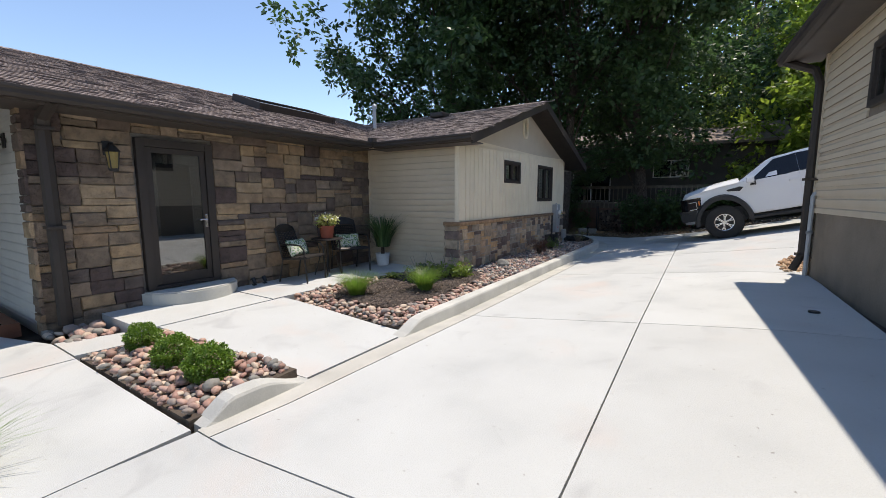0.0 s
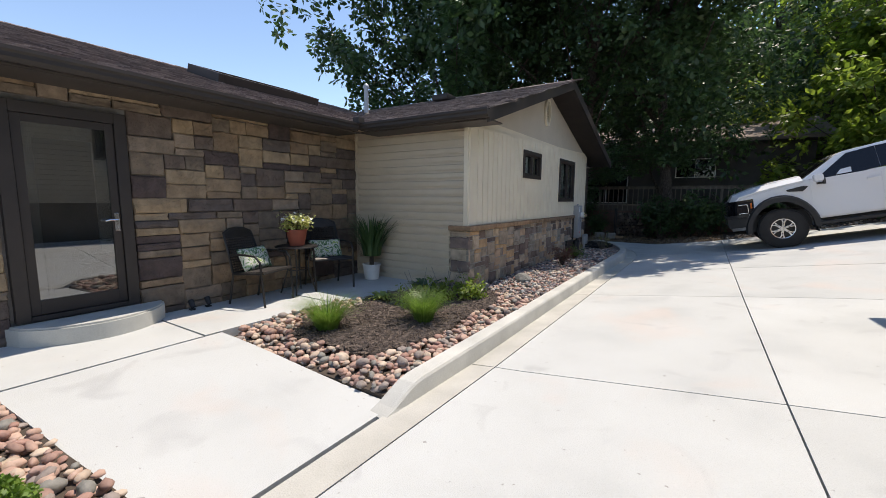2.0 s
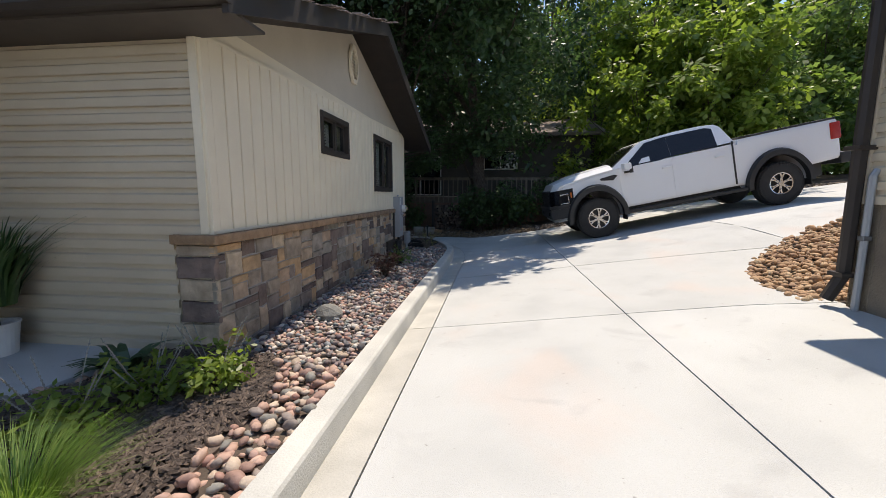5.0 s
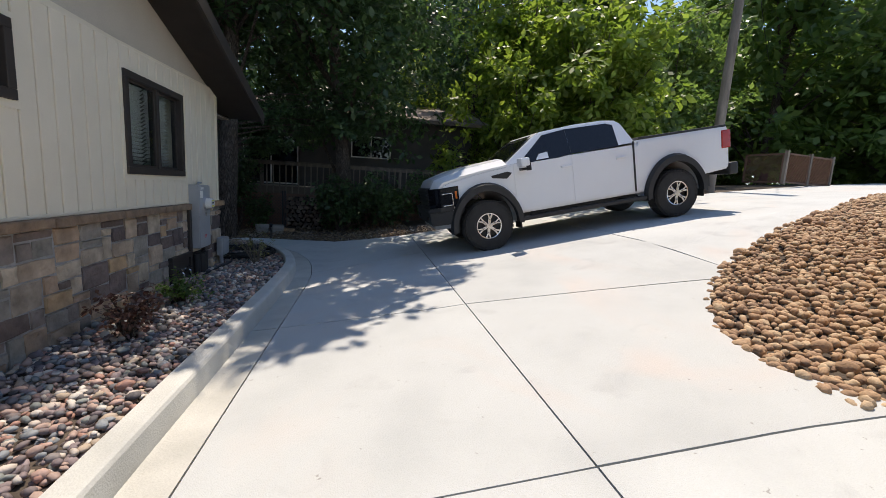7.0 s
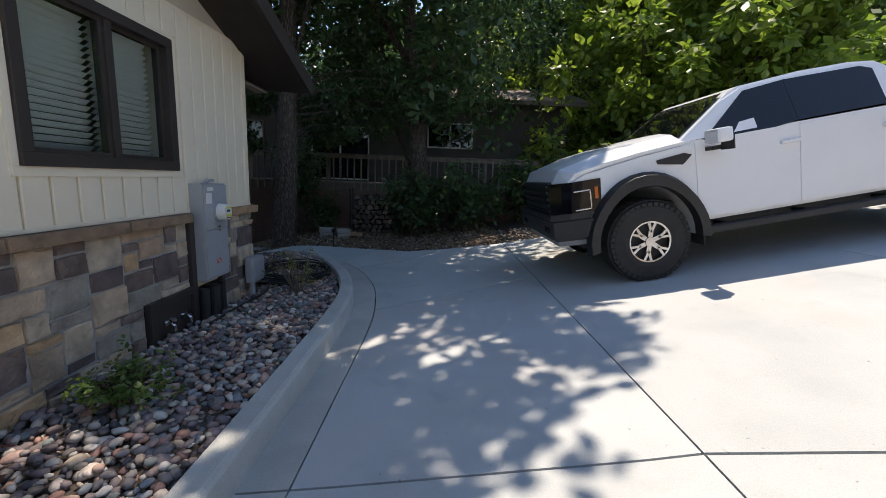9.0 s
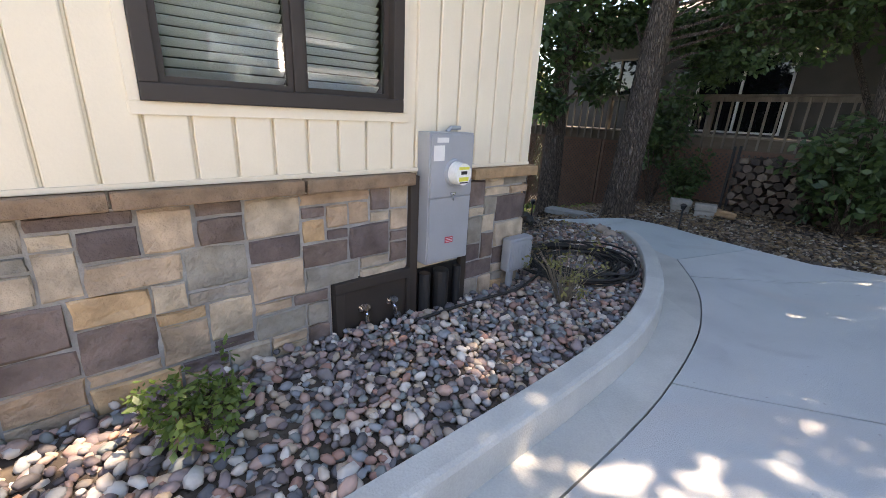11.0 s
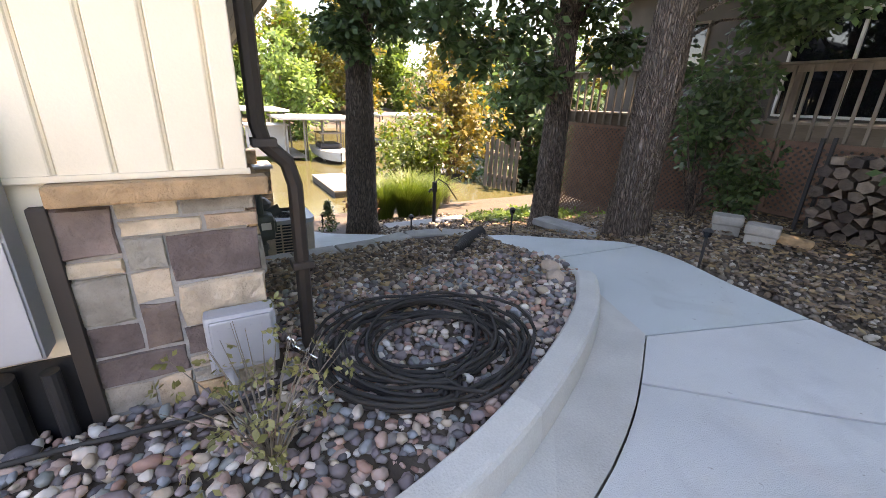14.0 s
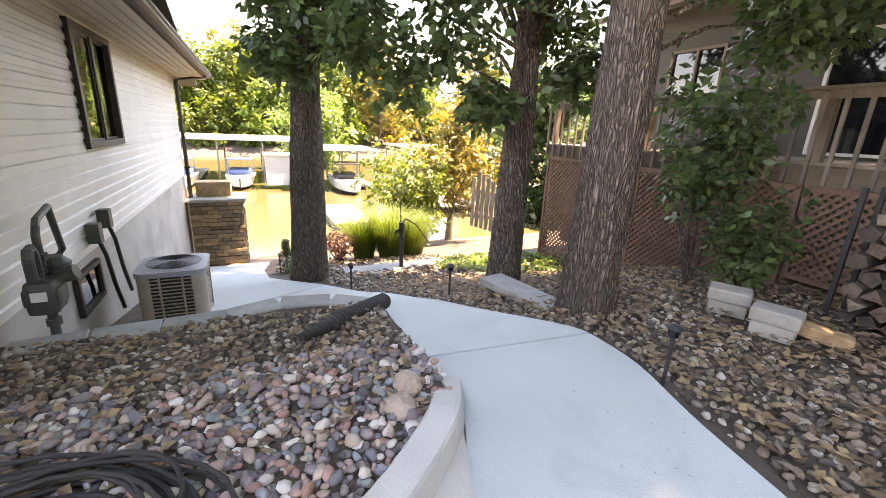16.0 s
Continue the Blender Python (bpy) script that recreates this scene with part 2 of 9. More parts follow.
def bark_mat():
    """Furrowed bark: long plates with dark cracks between."""
    m = bpy.data.materials.new("bark")
    m.use_nodes = True
    n, l = m.node_tree.nodes, m.node_tree.links
    b = n["Principled BSDF"]
    b.inputs["Roughness"].default_value = 0.95
    b.inputs["Specular IOR Level"].default_value = 0.2
    tc = n.new("ShaderNodeTexCoord")
    mp = n.new("ShaderNodeMapping")
    mp.inputs["Scale"].default_value = (1, 1, 0.16)
    l.new(tc.outputs["Object"], mp.inputs["Vector"])
    wob = n.new("ShaderNodeTexNoise")
    wob.inputs["Scale"].default_value, wob.inputs["Detail"].default_value = 9, 3
    l.new(mp.outputs[0], wob.inputs["Vector"])
    add = n.new("ShaderNodeMix")
    add.data_type = "VECTOR"
    add.inputs[0].default_value = 0.12
    l.new(mp.outputs[0], add.inputs[4])
    l.new(wob.outputs["Color"], add.inputs[5])
    vo = n.new("ShaderNodeTexVoronoi")
    vo.feature = "DISTANCE_TO_EDGE"
    vo.inputs["Scale"].default_value = 42
    l.new(add.outputs[1], vo.inputs["Vector"])
    fine = n.new("ShaderNodeTexNoise")
    fine.inputs["Scale"].default_value, fine.inputs["Detail"].default_value = 60, 6
    l.new(mp.outputs[0], fine.inputs["Vector"])
    r = n.new("ShaderNodeValToRGB")
    r.color_ramp.elements[0].color, r.color_ramp.elements[1].color = (0.07, 0.054, 0.044, 1), (0.235, 0.19, 0.155, 1)
    r.color_ramp.elements[1].position = 0.30
    e = r.color_ramp.elements.new(0.12)
    e.color = (0.155, 0.122, 0.098, 1)
    l.new(vo.outputs["Distance"], r.inputs[0])
    hs = n.new("ShaderNodeHueSaturation")
    mr = n.new("ShaderNodeMapRange")
    mr.inputs[1].default_value, mr.inputs[2].default_value, mr.inputs[3].default_value, mr.inputs[4].default_value = 0.3, 0.7, 0.55, 1.35
    l.new(fine.outputs["Fac"], mr.inputs[0])
    l.new(mr.outputs[0], hs.inputs["Value"])
    l.new(r.outputs[0], hs.inputs["Color"])
    l.new(hs.outputs[0], b.inputs["Base Color"])
    bp = n.new("ShaderNodeBump")
    bp.inputs["Strength"].default_value, bp.inputs["Distance"].default_value = 1.0, 0.12
    l.new(vo.outputs["Distance"], bp.inputs["Height"])
    l.new(bp.outputs[0], b.inputs["Normal"])
    return m


M["bark"] = bark_mat()
# Crown tones hold light too: dark for trees in shade, light for sunlit ones.
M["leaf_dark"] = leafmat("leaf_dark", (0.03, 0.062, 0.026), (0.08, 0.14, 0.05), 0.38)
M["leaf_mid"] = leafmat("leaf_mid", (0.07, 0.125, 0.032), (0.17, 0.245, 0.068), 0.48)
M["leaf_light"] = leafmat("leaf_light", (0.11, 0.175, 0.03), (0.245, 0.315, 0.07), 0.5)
M["leaf_gold"] = leafmat("leaf_gold", (0.11, 0.11, 0.025), (0.20, 0.14, 0.035), 0.4)
M["leaf_shore"] = leafmat("leaf_shore", (0.045, 0.08, 0.014), (0.11, 0.15, 0.028), 0.4)
M["leaf_red"] = leafmat("leaf_red", (0.085, 0.037, 0.03), (0.15, 0.075, 0.048), 0.3)
M["grass"] = leafmat("grass_blade", (0.09, 0.18, 0.03), (0.22, 0.31, 0.08), 0.4)
M["white_paint"] = mat("white_truck_paint", (0.78, 0.79, 0.80), (0.75, 0.76, 0.775), 0.18, scale=1.5, grain=0.03)
M["black_plastic"] = mat("black_plastic", (0.022, 0.022, 0.023), (0.016, 0.016, 0.017), 0.55, bump=0.1)
M["rubber"] = mat("rubber", (0.02, 0.019, 0.018), (0.03, 0.028, 0.026), 0.8, bump=0.2)
M["dark_glass"] = mat("dark_glass", (0.008, 0.009, 0.012), (0.006, 0.007, 0.01), 0.03, grain=0.03)
M["alloy"] = mat("alloy", (0.62, 0.62, 0.62), (0.5, 0.5, 0.5), 0.25, 0.9, grain=0.03)
M["chrome"] = mat("chrome", (0.7, 0.7, 0.7), (0.6, 0.6, 0.6), 0.15, 1.0, grain=0.03)
M["grey_metal"] = mat("grey_metal", (0.38, 0.40, 0.42), (0.34, 0.36, 0.38), 0.45, 0.2, scale=5, bump=0.05, grain=0.03)
M["white"] = mat("white", (0.78, 0.77, 0.74), (0.70, 0.69, 0.66), 0.5, scale=6, grain=0.03)
M["lamp_red"] = mat("red_lens", (0.45, 0.015, 0.012), (0.35, 0.01, 0.01), 0.15, grain=0.03)
M["amber"] = mat("amber_lens", (0.65, 0.16, 0.02), (0.55, 0.12, 0.02), 0.2, grain=0.03)
M["pane"] = glassmat("pane", mirror=0.05)
M["door_pane"] = glassmat("door_pane", (0.55, 0.57, 0.58), 0.0, 0.20)
M["blind"] = mat("blind_slat", (0.72, 0.72, 0.70), (0.66, 0.66, 0.64), 0.5, grain=0.03)
# Dark tone that stands for lack of light in rooms and below the deck.
M["room"] = mat("dim_backing", (0.10, 0.095, 0.09), (0.06, 0.058, 0.055), 0.9)
M["wood_grey"] = mat("weathered_wood", (0.24, 0.20, 0.16), (0.13, 0.105, 0.085), 0.85, scale=6, bump=0.5, bscale=40, stretch=(1, 1, 0.2), obj=0.2)
M["lattice"] = mat("lattice_wood", (0.19, 0.105, 0.07), (0.13, 0.072, 0.05), 0.75, scale=6, bump=0.2)
M["log"] = palette("split_log", [(0.15, 0.115, 0.09), (0.09, 0.068, 0.053), (0.21, 0.165, 0.125), (0.065, 0.05, 0.042), (0.12, 0.085, 0.065)], 0.9, 0.8, 40, scale=14)
M["water"] = mat("lake_water", (0.075, 0.068, 0.032), (0.06, 0.055, 0.026), 0.15, scale=0.4, bump=0.4, bscale=1.6, spec=0.25, grain=0.03)


# ---- builders ----
def lerp_table(x, table):
    if x <= table[0][0]:
        return table[0][1]
    for (a, va), (b, vb) in zip(table, table[1:]):
        if x <= b:
            return va + (vb - va) * (x - a) / (b - a)
    return table[-1][1]


def smooth(a, b, v):
    v = min(1.0, max(0.0, (v - a) / (b - a)))
    return v * v * (3 - 2 * v)


DRIVE_NEAR = [(-2.57, -0.29), (-0.56, -0.05), (0.6, 0.08), (1.3, 0.12), (4, 0.3), (14, 1.2), (60, 3.0)]
DRIVE_FAR = [(-2.57, -0.31), (-0.9, -0.08), (0.47, 0.17), (4.11, 0.94), (10, 1.75), (20, 2.6), (60, 4.5)]


def drive_h(x, y):
    """Height of the paved drive and its verges."""
    k = smooth(7.5, 13.0, y)
    z = lerp_table(x, DRIVE_NEAR) * (1 - k) + lerp_table(x, DRIVE_FAR) * k
    return z


WEST = [(-60, -6.0), (-24, -4.6), (-19, -3.5), (-15, -2.65), (-10, -1.44), (-8.4, -1.15), (-6.6, -0.62), (-5.2, -0.36), (-3.5, -0.32), (-2.57, -0.31)]


def ground_h(x, y):
    """Height of the land: the drive east, the slope to the lake west."""
    if x >= -2.57:
        return drive_h(x, y)
    if y < 12:
        return -0.31 if x > -20 else -0.31 + (x + 20) * 0.15
    k = smooth(12, 14.2, y)
    return -0.31 * (1 - k) + lerp_table(x, WEST) * k


def link(name, bm, material, parent=None, label="", smooth_faces=False):
    me = bpy.data.meshes.new(name)
    bm.to_mesh(me)
    bm.free()
    for m in material if isinstance(material, (list, tuple)) else [material]:
        me.materials.append(m)
    if smooth_faces:
        for p in me.polygons:
            p.use_smooth = True
    ob = new(name, me)
    if parent:
        ob.parent = parent
    if label:
        ob["label"] = label
    return ob


part = link


def raw(name, verts, faces, material, parent=None, smooth_faces=False):
    me = bpy.data.meshes.new(name)
    me.from_pydata(verts, [], faces)
    me.update()
    for m in material if isinstance(material, (list, tuple)) else [material]:
        me.materials.append(m)
    if smooth_faces:
        for p in me.polygons:
            p.use_smooth = True
    ob = new(name, me)
    if parent:
        ob.parent = parent
    return ob


def thing(name, label, category, group="", at=None, kind=""):
    ob = new(name)
    ob.empty_display_size = 0.2
    if at is not None:
        ob.matrix_basis = at
    return tagged(ob, label, category, group, kind)


def box(bm, x0, x1, y0, y1, z0, z1, bevel=0.0, m=None):
    vs = [bm.verts.new(v) for v in ((x0, y0, z0), (x1, y0, z0), (x1, y1, z0), (x0, y1, z0), (x0, y0, z1), (x1, y0, z1), (x1, y1, z1), (x0, y1, z1))]
    fs = [bm.faces.new([vs[i] for i in f]) for f in ((0, 3, 2, 1), (4, 5, 6, 7), (0, 1, 5, 4), (1, 2, 6, 5), (2, 3, 7, 6), (3, 0, 4, 7))]
    if bevel:
        es = list({e for f in fs for e in f.edges})
        out = bmesh.ops.bevel(bm, geom=es, offset=bevel, segments=2, affect="EDGES", profile=0.6)
        vs = list({v for f in out["faces"] for v in f.verts} | {v for v in vs if v.is_valid})
    if m is not None:
        for v in vs:
            v.co = m @ v.co
    return vs


def cyl(bm, p0, p1, r0, r1=None, n=12, cap=True):
    p0, p1 = Vector(p0), Vector(p1)
    r1 = r0 if r1 is None else r1
    d = (p1 - p0).normalized()
    u = d.orthogonal().normalized()
    w = d.cross(u)
    a, b = [], []
    for i in range(n):
        t = 2 * math.pi * i / n
        o = u * math.cos(t) + w * math.sin(t)
        a.append(bm.verts.new(p0 + o * r0))
        b.append(bm.verts.new(p1 + o * r1))
    for i in range(n):
        bm.faces.new((a[i], a[(i + 1) % n], b[(i + 1) % n], b[i]))
    if cap:
        bm.faces.new(a[::-1])
        bm.faces.new(b)
    return a + b


def tube(bm, pts, r, n=8, flat=1.0):
    """A round pipe along pts; r a number or one per point."""
    pts = [Vector(p) for p in pts]
    rings = []
    up = Vector((0, 0, 1))
    u = None
    for i, p in enumerate(pts):
        d = (pts[min(i + 1, len(pts) - 1)] - pts[max(i - 1, 0)]).normalized()
        if u is None:
            u = d.cross(up)
            u = u.normalized() if u.length > 0.05 else d.orthogonal().normalized()
        else:
            u = (u - d * u.dot(d)).normalized()
        w = d.cross(u)
        rr = r[i] if isinstance(r, (list, tuple)) else r
        rings.append([bm.verts.new(p + (u * math.cos(2 * math.pi * k / n) + w * math.sin(2 * math.pi * k / n) * flat) * rr) for k in range(n)])
    for a, b in zip(rings, rings[1:]):
        for k in range(n):
            bm.faces.new((a[k], a[(k + 1) % n], b[(k + 1) % n], b[k]))
    bm.faces.new(rings[0][::-1])
    bm.faces.new(rings[-1])


def prism(bm, poly, axis, a, b):
    """Extrude a 2D outline along an axis from a to b; the outline is given in the two other axes, in order."""
    def place(p, v):
        return {"x": (v, p[0], p[1]), "y": (p[0], v, p[1]), "z": (p[0], p[1], v)}[axis]
    lo = [bm.verts.new(place(p, a)) for p in poly]
    hi = [bm.verts.new(place(p, b)) for p in poly]
    k = len(poly)
    for i in range(k):
        bm.faces.new((lo[i], lo[(i + 1) % k], hi[(i + 1) % k], hi[i]))
    bm.faces.new(lo[::-1])
    bm.faces.new(hi)
    bmesh.ops.recalc_face_normals(bm, faces=bm.faces[:])


def slab(bm, left, right, height, nu=8, drop=0.12, dz=0.0):
    """A paved piece between two edge lines (lists of (x, y), same length), lying on the land, with rounded-off edges."""
    g = []
    for (ax, ay), (bx, by) in zip(left, right):
        row = []
        for i in range(nu + 1):
            t = i / nu
            x, y = ax + (bx - ax) * t, ay + (by - ay) * t
            row.append(bm.verts.new((x, y, height(x, y) + dz)))
        g.append(row)
    for a, b in zip(g, g[1:]):
        for i in range(nu):
            bm.faces.new((a[i], a[i + 1], b[i + 1], b[i]))
    rim = g[0] + [r[-1] for r in g[1:-1]] + g[-1][::-1] + [r[0] for r in g[1:-1]][::-1]
    low = [bm.verts.new((v.co.x, v.co.y, v.co.z - drop)) for v in rim]
    k = len(rim)
    for i in range(k):
        bm.faces.new((rim[i], low[i], low[(i + 1) % k], rim[(i + 1) % k]))
    bmesh.ops.recalc_face_normals(bm, faces=bm.faces[:])


def resample(pts, step):
    """Points at even steps along a smooth line through pts."""
    pts = [Vector((*p, 0)) if len(p) == 2 else Vector(p) for p in pts]
    fine = []
    for i in range(len(pts) - 1):
        p0, p1, p2, p3 = pts[max(i - 1, 0)], pts[i], pts[i + 1], pts[min(i + 2, len(pts) - 1)]
        for s in range(12):
            t = s / 12
            fine.append(0.5 * ((2 * p1) + (p2 - p0) * t + (2 * p0 - 5 * p1 + 4 * p2 - p3) * t * t + (3 * p1 - p0 - 3 * p2 + p3) * t ** 3))
    fine.append(pts[-1])
    out, acc = [fine[0]], 0.0
    for a, b in zip(fine, fine[1:]):
        d = (b - a).length
        while acc + d >= step:
            a = a + (b - a) * ((step - acc) / d)
            d = (b - a).length
            acc = 0.0
            out.append(a.copy())
        acc += d
    if (out[-1] - fine[-1]).length > step * 0.3:
        out.append(fine[-1])
    return out

# ---- land ----
def axis_steps(lo, hi, near_lo, near_hi, fine, coarse):
    a, v = [], lo
    while v < hi:
        a.append(v)
        v += fine if near_lo <= v < near_hi else coarse
    return a + [hi]


WEST[:0] = [(-400, 30.0), (-110, 4.5), (-72, -2.8), (-66, -4.6)]
WEST[4] = (-60, -4.8)


def land(x, y):
    if x < -16:
        return lerp_table(x, WEST)
    z = ground_h(x, y)
    if x < -2.57 and 12 <= y and x > -6.35 and y < 17:
        z = min(z, -0.34)
    return z - 0.07 + 0.03 * noise.noise(Vector((x * 0.7, y * 0.7, 0)))


gx = axis_steps(-400, 400, -20, 14, 0.5, 8)
gy = axis_steps(-400, 400, -4, 30, 0.5, 8)
gv = [(x, y, land(x, y)) for y in gy for x in gx]
nx = len(gx)
gf = [(j * nx + i, j * nx + i + 1, (j + 1) * nx + i + 1, (j + 1) * nx + i) for j in range(len(gy) - 1) for i in range(nx - 1)]
ground = tagged(raw("ground", gv, gf, M["soil"], smooth_faces=True), "dark leaf-littered soil sloping down to the lake", "ground", kind="structure")
wat = bmesh.new()
wv = [wat.verts.new(v) for v in ((-300, -300, -3.6), (-17, -300, -3.6), (-17, 300, -3.6), (-300, 300, -3.6))]
wat.faces.new(wv)
tagged(link("water", wat, M["water"]), "calm greenish-brown lake cove water", "lake", kind="structure")

# ---- paving ----
drive = thing("driveway", "pale concrete driveway slabs with dark control joints", "driveway", kind="structure")
JY = [-7.0, -2.4, 1.32, 4.86, 8.42, 11.15]
SEAM_X = [(-7, -2.96), (1.31, -2.96), (1.33, -2.72), (4.9, -2.63), (8.0, -2.6)]
G = 0.006
KERB = [(-2.97, 3.6), (-2.97, 6), (-2.97, 9), (-2.96, 12.2), (-2.97, 13.4), (-3.03, 14.2), (-3.23, 15.0), (-3.54, 15.7), (-3.86, 16.25), (-4.1, 16.56), (-4.4, 16.84), (-4.8, 17.02)]
SEAM = [(-2.6, 12.0), (-2.6, 13.3), (-2.645, 14.0), (-2.77, 14.8), (-2.95, 15.4), (-3.12, 15.8), (-3.31, 16.14), (-3.64, 16.65)]


def slab_piece(left, right, height=drive_h, nu=8, dz=0.0, drop=0.12, name="slab", parent=None, m="concrete"):
    b = bmesh.new()
    slab(b, left, right, height, nu, drop, dz)
    return link(name, b, M[m], parent or drive)


def col(x, y0, y1, n=6):
    return [(x, y0 + (y1 - y0) * i / n) for i in range(n + 1)]


MID = [(-7, -0.42), (1.7, -0.48), (4.8, -0.535), (8.3, -0.565), (12, -0.59), (18, -0.6)]


def mid(y0, y1, off, n=6):
    return [(lerp_table(y, MID) + off, y) for y in [y0 + (y1 - y0) * i / n for i in range(n + 1)]]


for y0, y1 in zip(JY, JY[1:]):
    slab_piece([(lerp_table(y, SEAM_X) + G, y) for x, y in col(0, y0 + G, y1 - G)], mid(y0 + G, y1 - G, -G))
for y0, y1 in zip(JY[:4], JY[1:5]):
    slab_piece(mid(y0 + G, y1 - G, G), col(1.42, y0 + G, y1 - G))
ys = [8.43, 9.0, 9.6, 10.2, 10.7, 11.14]
slab_piece([(lerp_table(y, MID) + G, y) for y in ys], list(zip((1.42, 1.12, 1.25, 1.6, 2.0, 2.29), (8.43, 9.0, 9.6, 10.1, 10.5, 10.7))))
slab_piece(mid(11.16, 17.8, G), list(zip((2.3, 2.6, 2.6, 2.6, 2.6, 2.6, 2.6), (10.72, 11.0, 12.4, 13.7, 15.0, 16.4, 17.76))))
slab_piece([(2.61, 11.0), (4.4, 11.9), (6.4, 12.8), (9, 13.9), (14, 16), (24, 19), (40, 22)], [(2.61, 17.75), (4.4, 17.65), (6.4, 17.6), (9, 18), (14, 19.5), (24, 24), (40, 30)])
# the last pieces beside the curve, parted by slanting joints
seam = [(p.x + G, p.y) for p in resample([(-2.6, 11.16)] + SEAM, 0.2)]
first = [p for p in seam if p[1] < 13.9] + [(-2.642 + G, 13.965)]
slab_piece(first, mid(11.16, 14.82, -G, len(first) - 1))
second = [(-2.644 + G, 13.98)] + [p for p in seam if 14.05 < p[1] < 16.1]
slab_piece(second + [(-3.30, 16.13)], mid(14.84, 17.74, -G, len(second) - 1) + [(-1.75, 17.79)], nu=10)
slab_piece([(-3.31, 16.15), (-3.62, 16.63), (-3.2, 18.03)], [(-1.77, 17.8), (-2.1, 17.86), (-2.5, 17.93)], nu=10)

path = thing("path", "narrow pale concrete footpath curving downhill to the lake", "path", kind="structure")
PL = [(-3.66, 16.62), (-4.05, 16.78), (-4.5, 16.98), (-5.13, 17.0)]
PR = [(-3.22, 18.05), (-3.9, 18.22), (-4.5, 18.42), (-5.0, 18.45)]


def even(pts, n):
    f = resample(pts, 0.03)
    return [f[int(round(i * (len(f) - 1) / n))].xy[:] for i in range(n + 1)]


slab_piece(even(PL, 14), even(PR, 14), ground_h, parent=path, m="shaded_path_concrete")
PL2 = [(-5.15, 16.97), (-5.6, 17.04), (-6.1, 17.0), (-6.6, 16.55), (-7.3, 15.9), (-8.0, 15.3)]
PR2 = [(-5.02, 18.45), (-5.6, 18.2), (-6.1, 17.97), (-6.9, 17.7), (-7.9, 17.5), (-9.2, 16.9)]
slab_piece(even(PL2, 24), even(PR2, 24), ground_h, parent=path, m="shaded_path_concrete")
slab_piece([(-8.02, 15.29), (-9.5, 14.6), (-12, 14.5), (-15, 14.6)], [(-9.22, 16.89), (-10.6, 16.1), (-12.5, 16.0), (-15, 16.2)], ground_h, parent=path, m="shaded_path_concrete")

# gutter pans
SEAM_Y = [(y, x) for x, y in [(-2.6, 11.16)] + SEAM]


def pan_h(x, y):
    """The gutter falls a little from the drive to the kerb."""
    edge = lerp_table(y, SEAM_X) if y < 11.16 else lerp_table(y, SEAM_Y)
    dip = 0.035 * smooth(4.0, 4.6, y) * smooth(16.6, 16.0, y)
    return (drive_h(x, y) if y < 11.16 else -0.31) - dip * min(1.0, max(0.0, (edge - x) / 0.3))


gut = thing("gutter_pan", "pale concrete gutter strip along the kerb", "gutter", kind="structure")
for y0, y1 in ((1.32, 4.86), (4.86, 8.42), (8.42, 11.15)):
    slab_piece(col(-2.93, y0 + G, y1 - G), [(lerp_table(y, SEAM_X) - G, y) for x, y in col(0, y0 + G, y1 - G)], pan_h, parent=gut, m="pan", nu=4)
kc = resample(KERB, 0.3)
outer = []
for i, p in enumerate(kc):
    d = (kc[min(i + 1, len(kc) - 1)] - kc[max(i - 1, 0)]).normalized()
    outer.append((p, Vector((d.y, -d.x, 0))))
curve = [(-2.96, 11.16)] + [(p + r * 0.06).xy[:] for p, r in outer if p.y > 11.16]
sm = resample([(-2.6, 11.16)] + SEAM, 0.05)
other = [sm[int(round(i * (len(sm) - 1) / (len(curve) - 1)))] for i in range(len(curve))]
other = [(p.x - G, p.y) for p in other]
cut = [0, 8, 15, len(curve) - 1]
for a, c in zip(cut, cut[1:]):
    slab_piece(curve[a:c + 1], other[a:c + 1], pan_h, parent=gut, m="pan", nu=4)

# kerbs
kerb = thing("kerb", "raised pale concrete kerb round the planting beds", "kerb", kind="structure")


def kerb_piece(line, top, name="kerb_stone", tip0=0.0, tip1=0.0):
    """A rounded kerb along line; its ends taper to the gutter over tip metres."""
    b = bmesh.new()
    prof = [(-0.09, -0.12), (-0.09, 0.13), (-0.075, 0.148), (0.045, 0.15), (0.068, 0.143), (0.08, 0.122), (0.092, 0.0), (0.096, -0.12)]
    run = [0.0]
    for a, c in zip(line, line[1:]):
        run.append(run[-1] + (c - a).length)
    rings = []
    for i, p in enumerate(line):
        d = (line[min(i + 1, len(line) - 1)] - line[max(i - 1, 0)]).normalized()
        r = Vector((d.y, -d.x, 0))
        k = 1.0
        if tip0:
            k = min(k, smooth(-0.02, tip0, run[i]))
        if tip1:
            k = min(k, smooth(-0.02, tip1, run[-1] - run[i]))
        rings.append([b.verts.new(p + r * o + Vector((0, 0, -0.30 + (z if z < 0 else z * k * top / 0.15 + 0.004)))) for o, z in prof])
    for a, c in zip(rings, rings[1:]):
        for j in range(len(prof) - 1):
            b.faces.new((a[j], a[j + 1], c[j + 1], c[j]))
    b.faces.new(rings[0])
    b.faces.new(rings[-1][::-1])
    bmesh.ops.recalc_face_normals(b, faces=b.faces[:])
    return link(name, b, M["kerb"], kerb, smooth_faces=False)


kf = resample(KERB, 0.12)
cuts = [0, 4.86, 8.42, 11.15, 13.3, 15.3, 99]
TIP = 0.5
for a, c in zip(cuts, cuts[1:]):
    seg = [p for p in kf if a + 0.003 <= p.y < c + 0.115]
    if len(seg) > 2:
        kerb_piece(seg, 0.15, tip0=0.45 if a == 0 else 0, tip1=TIP if c == 99 else 0)
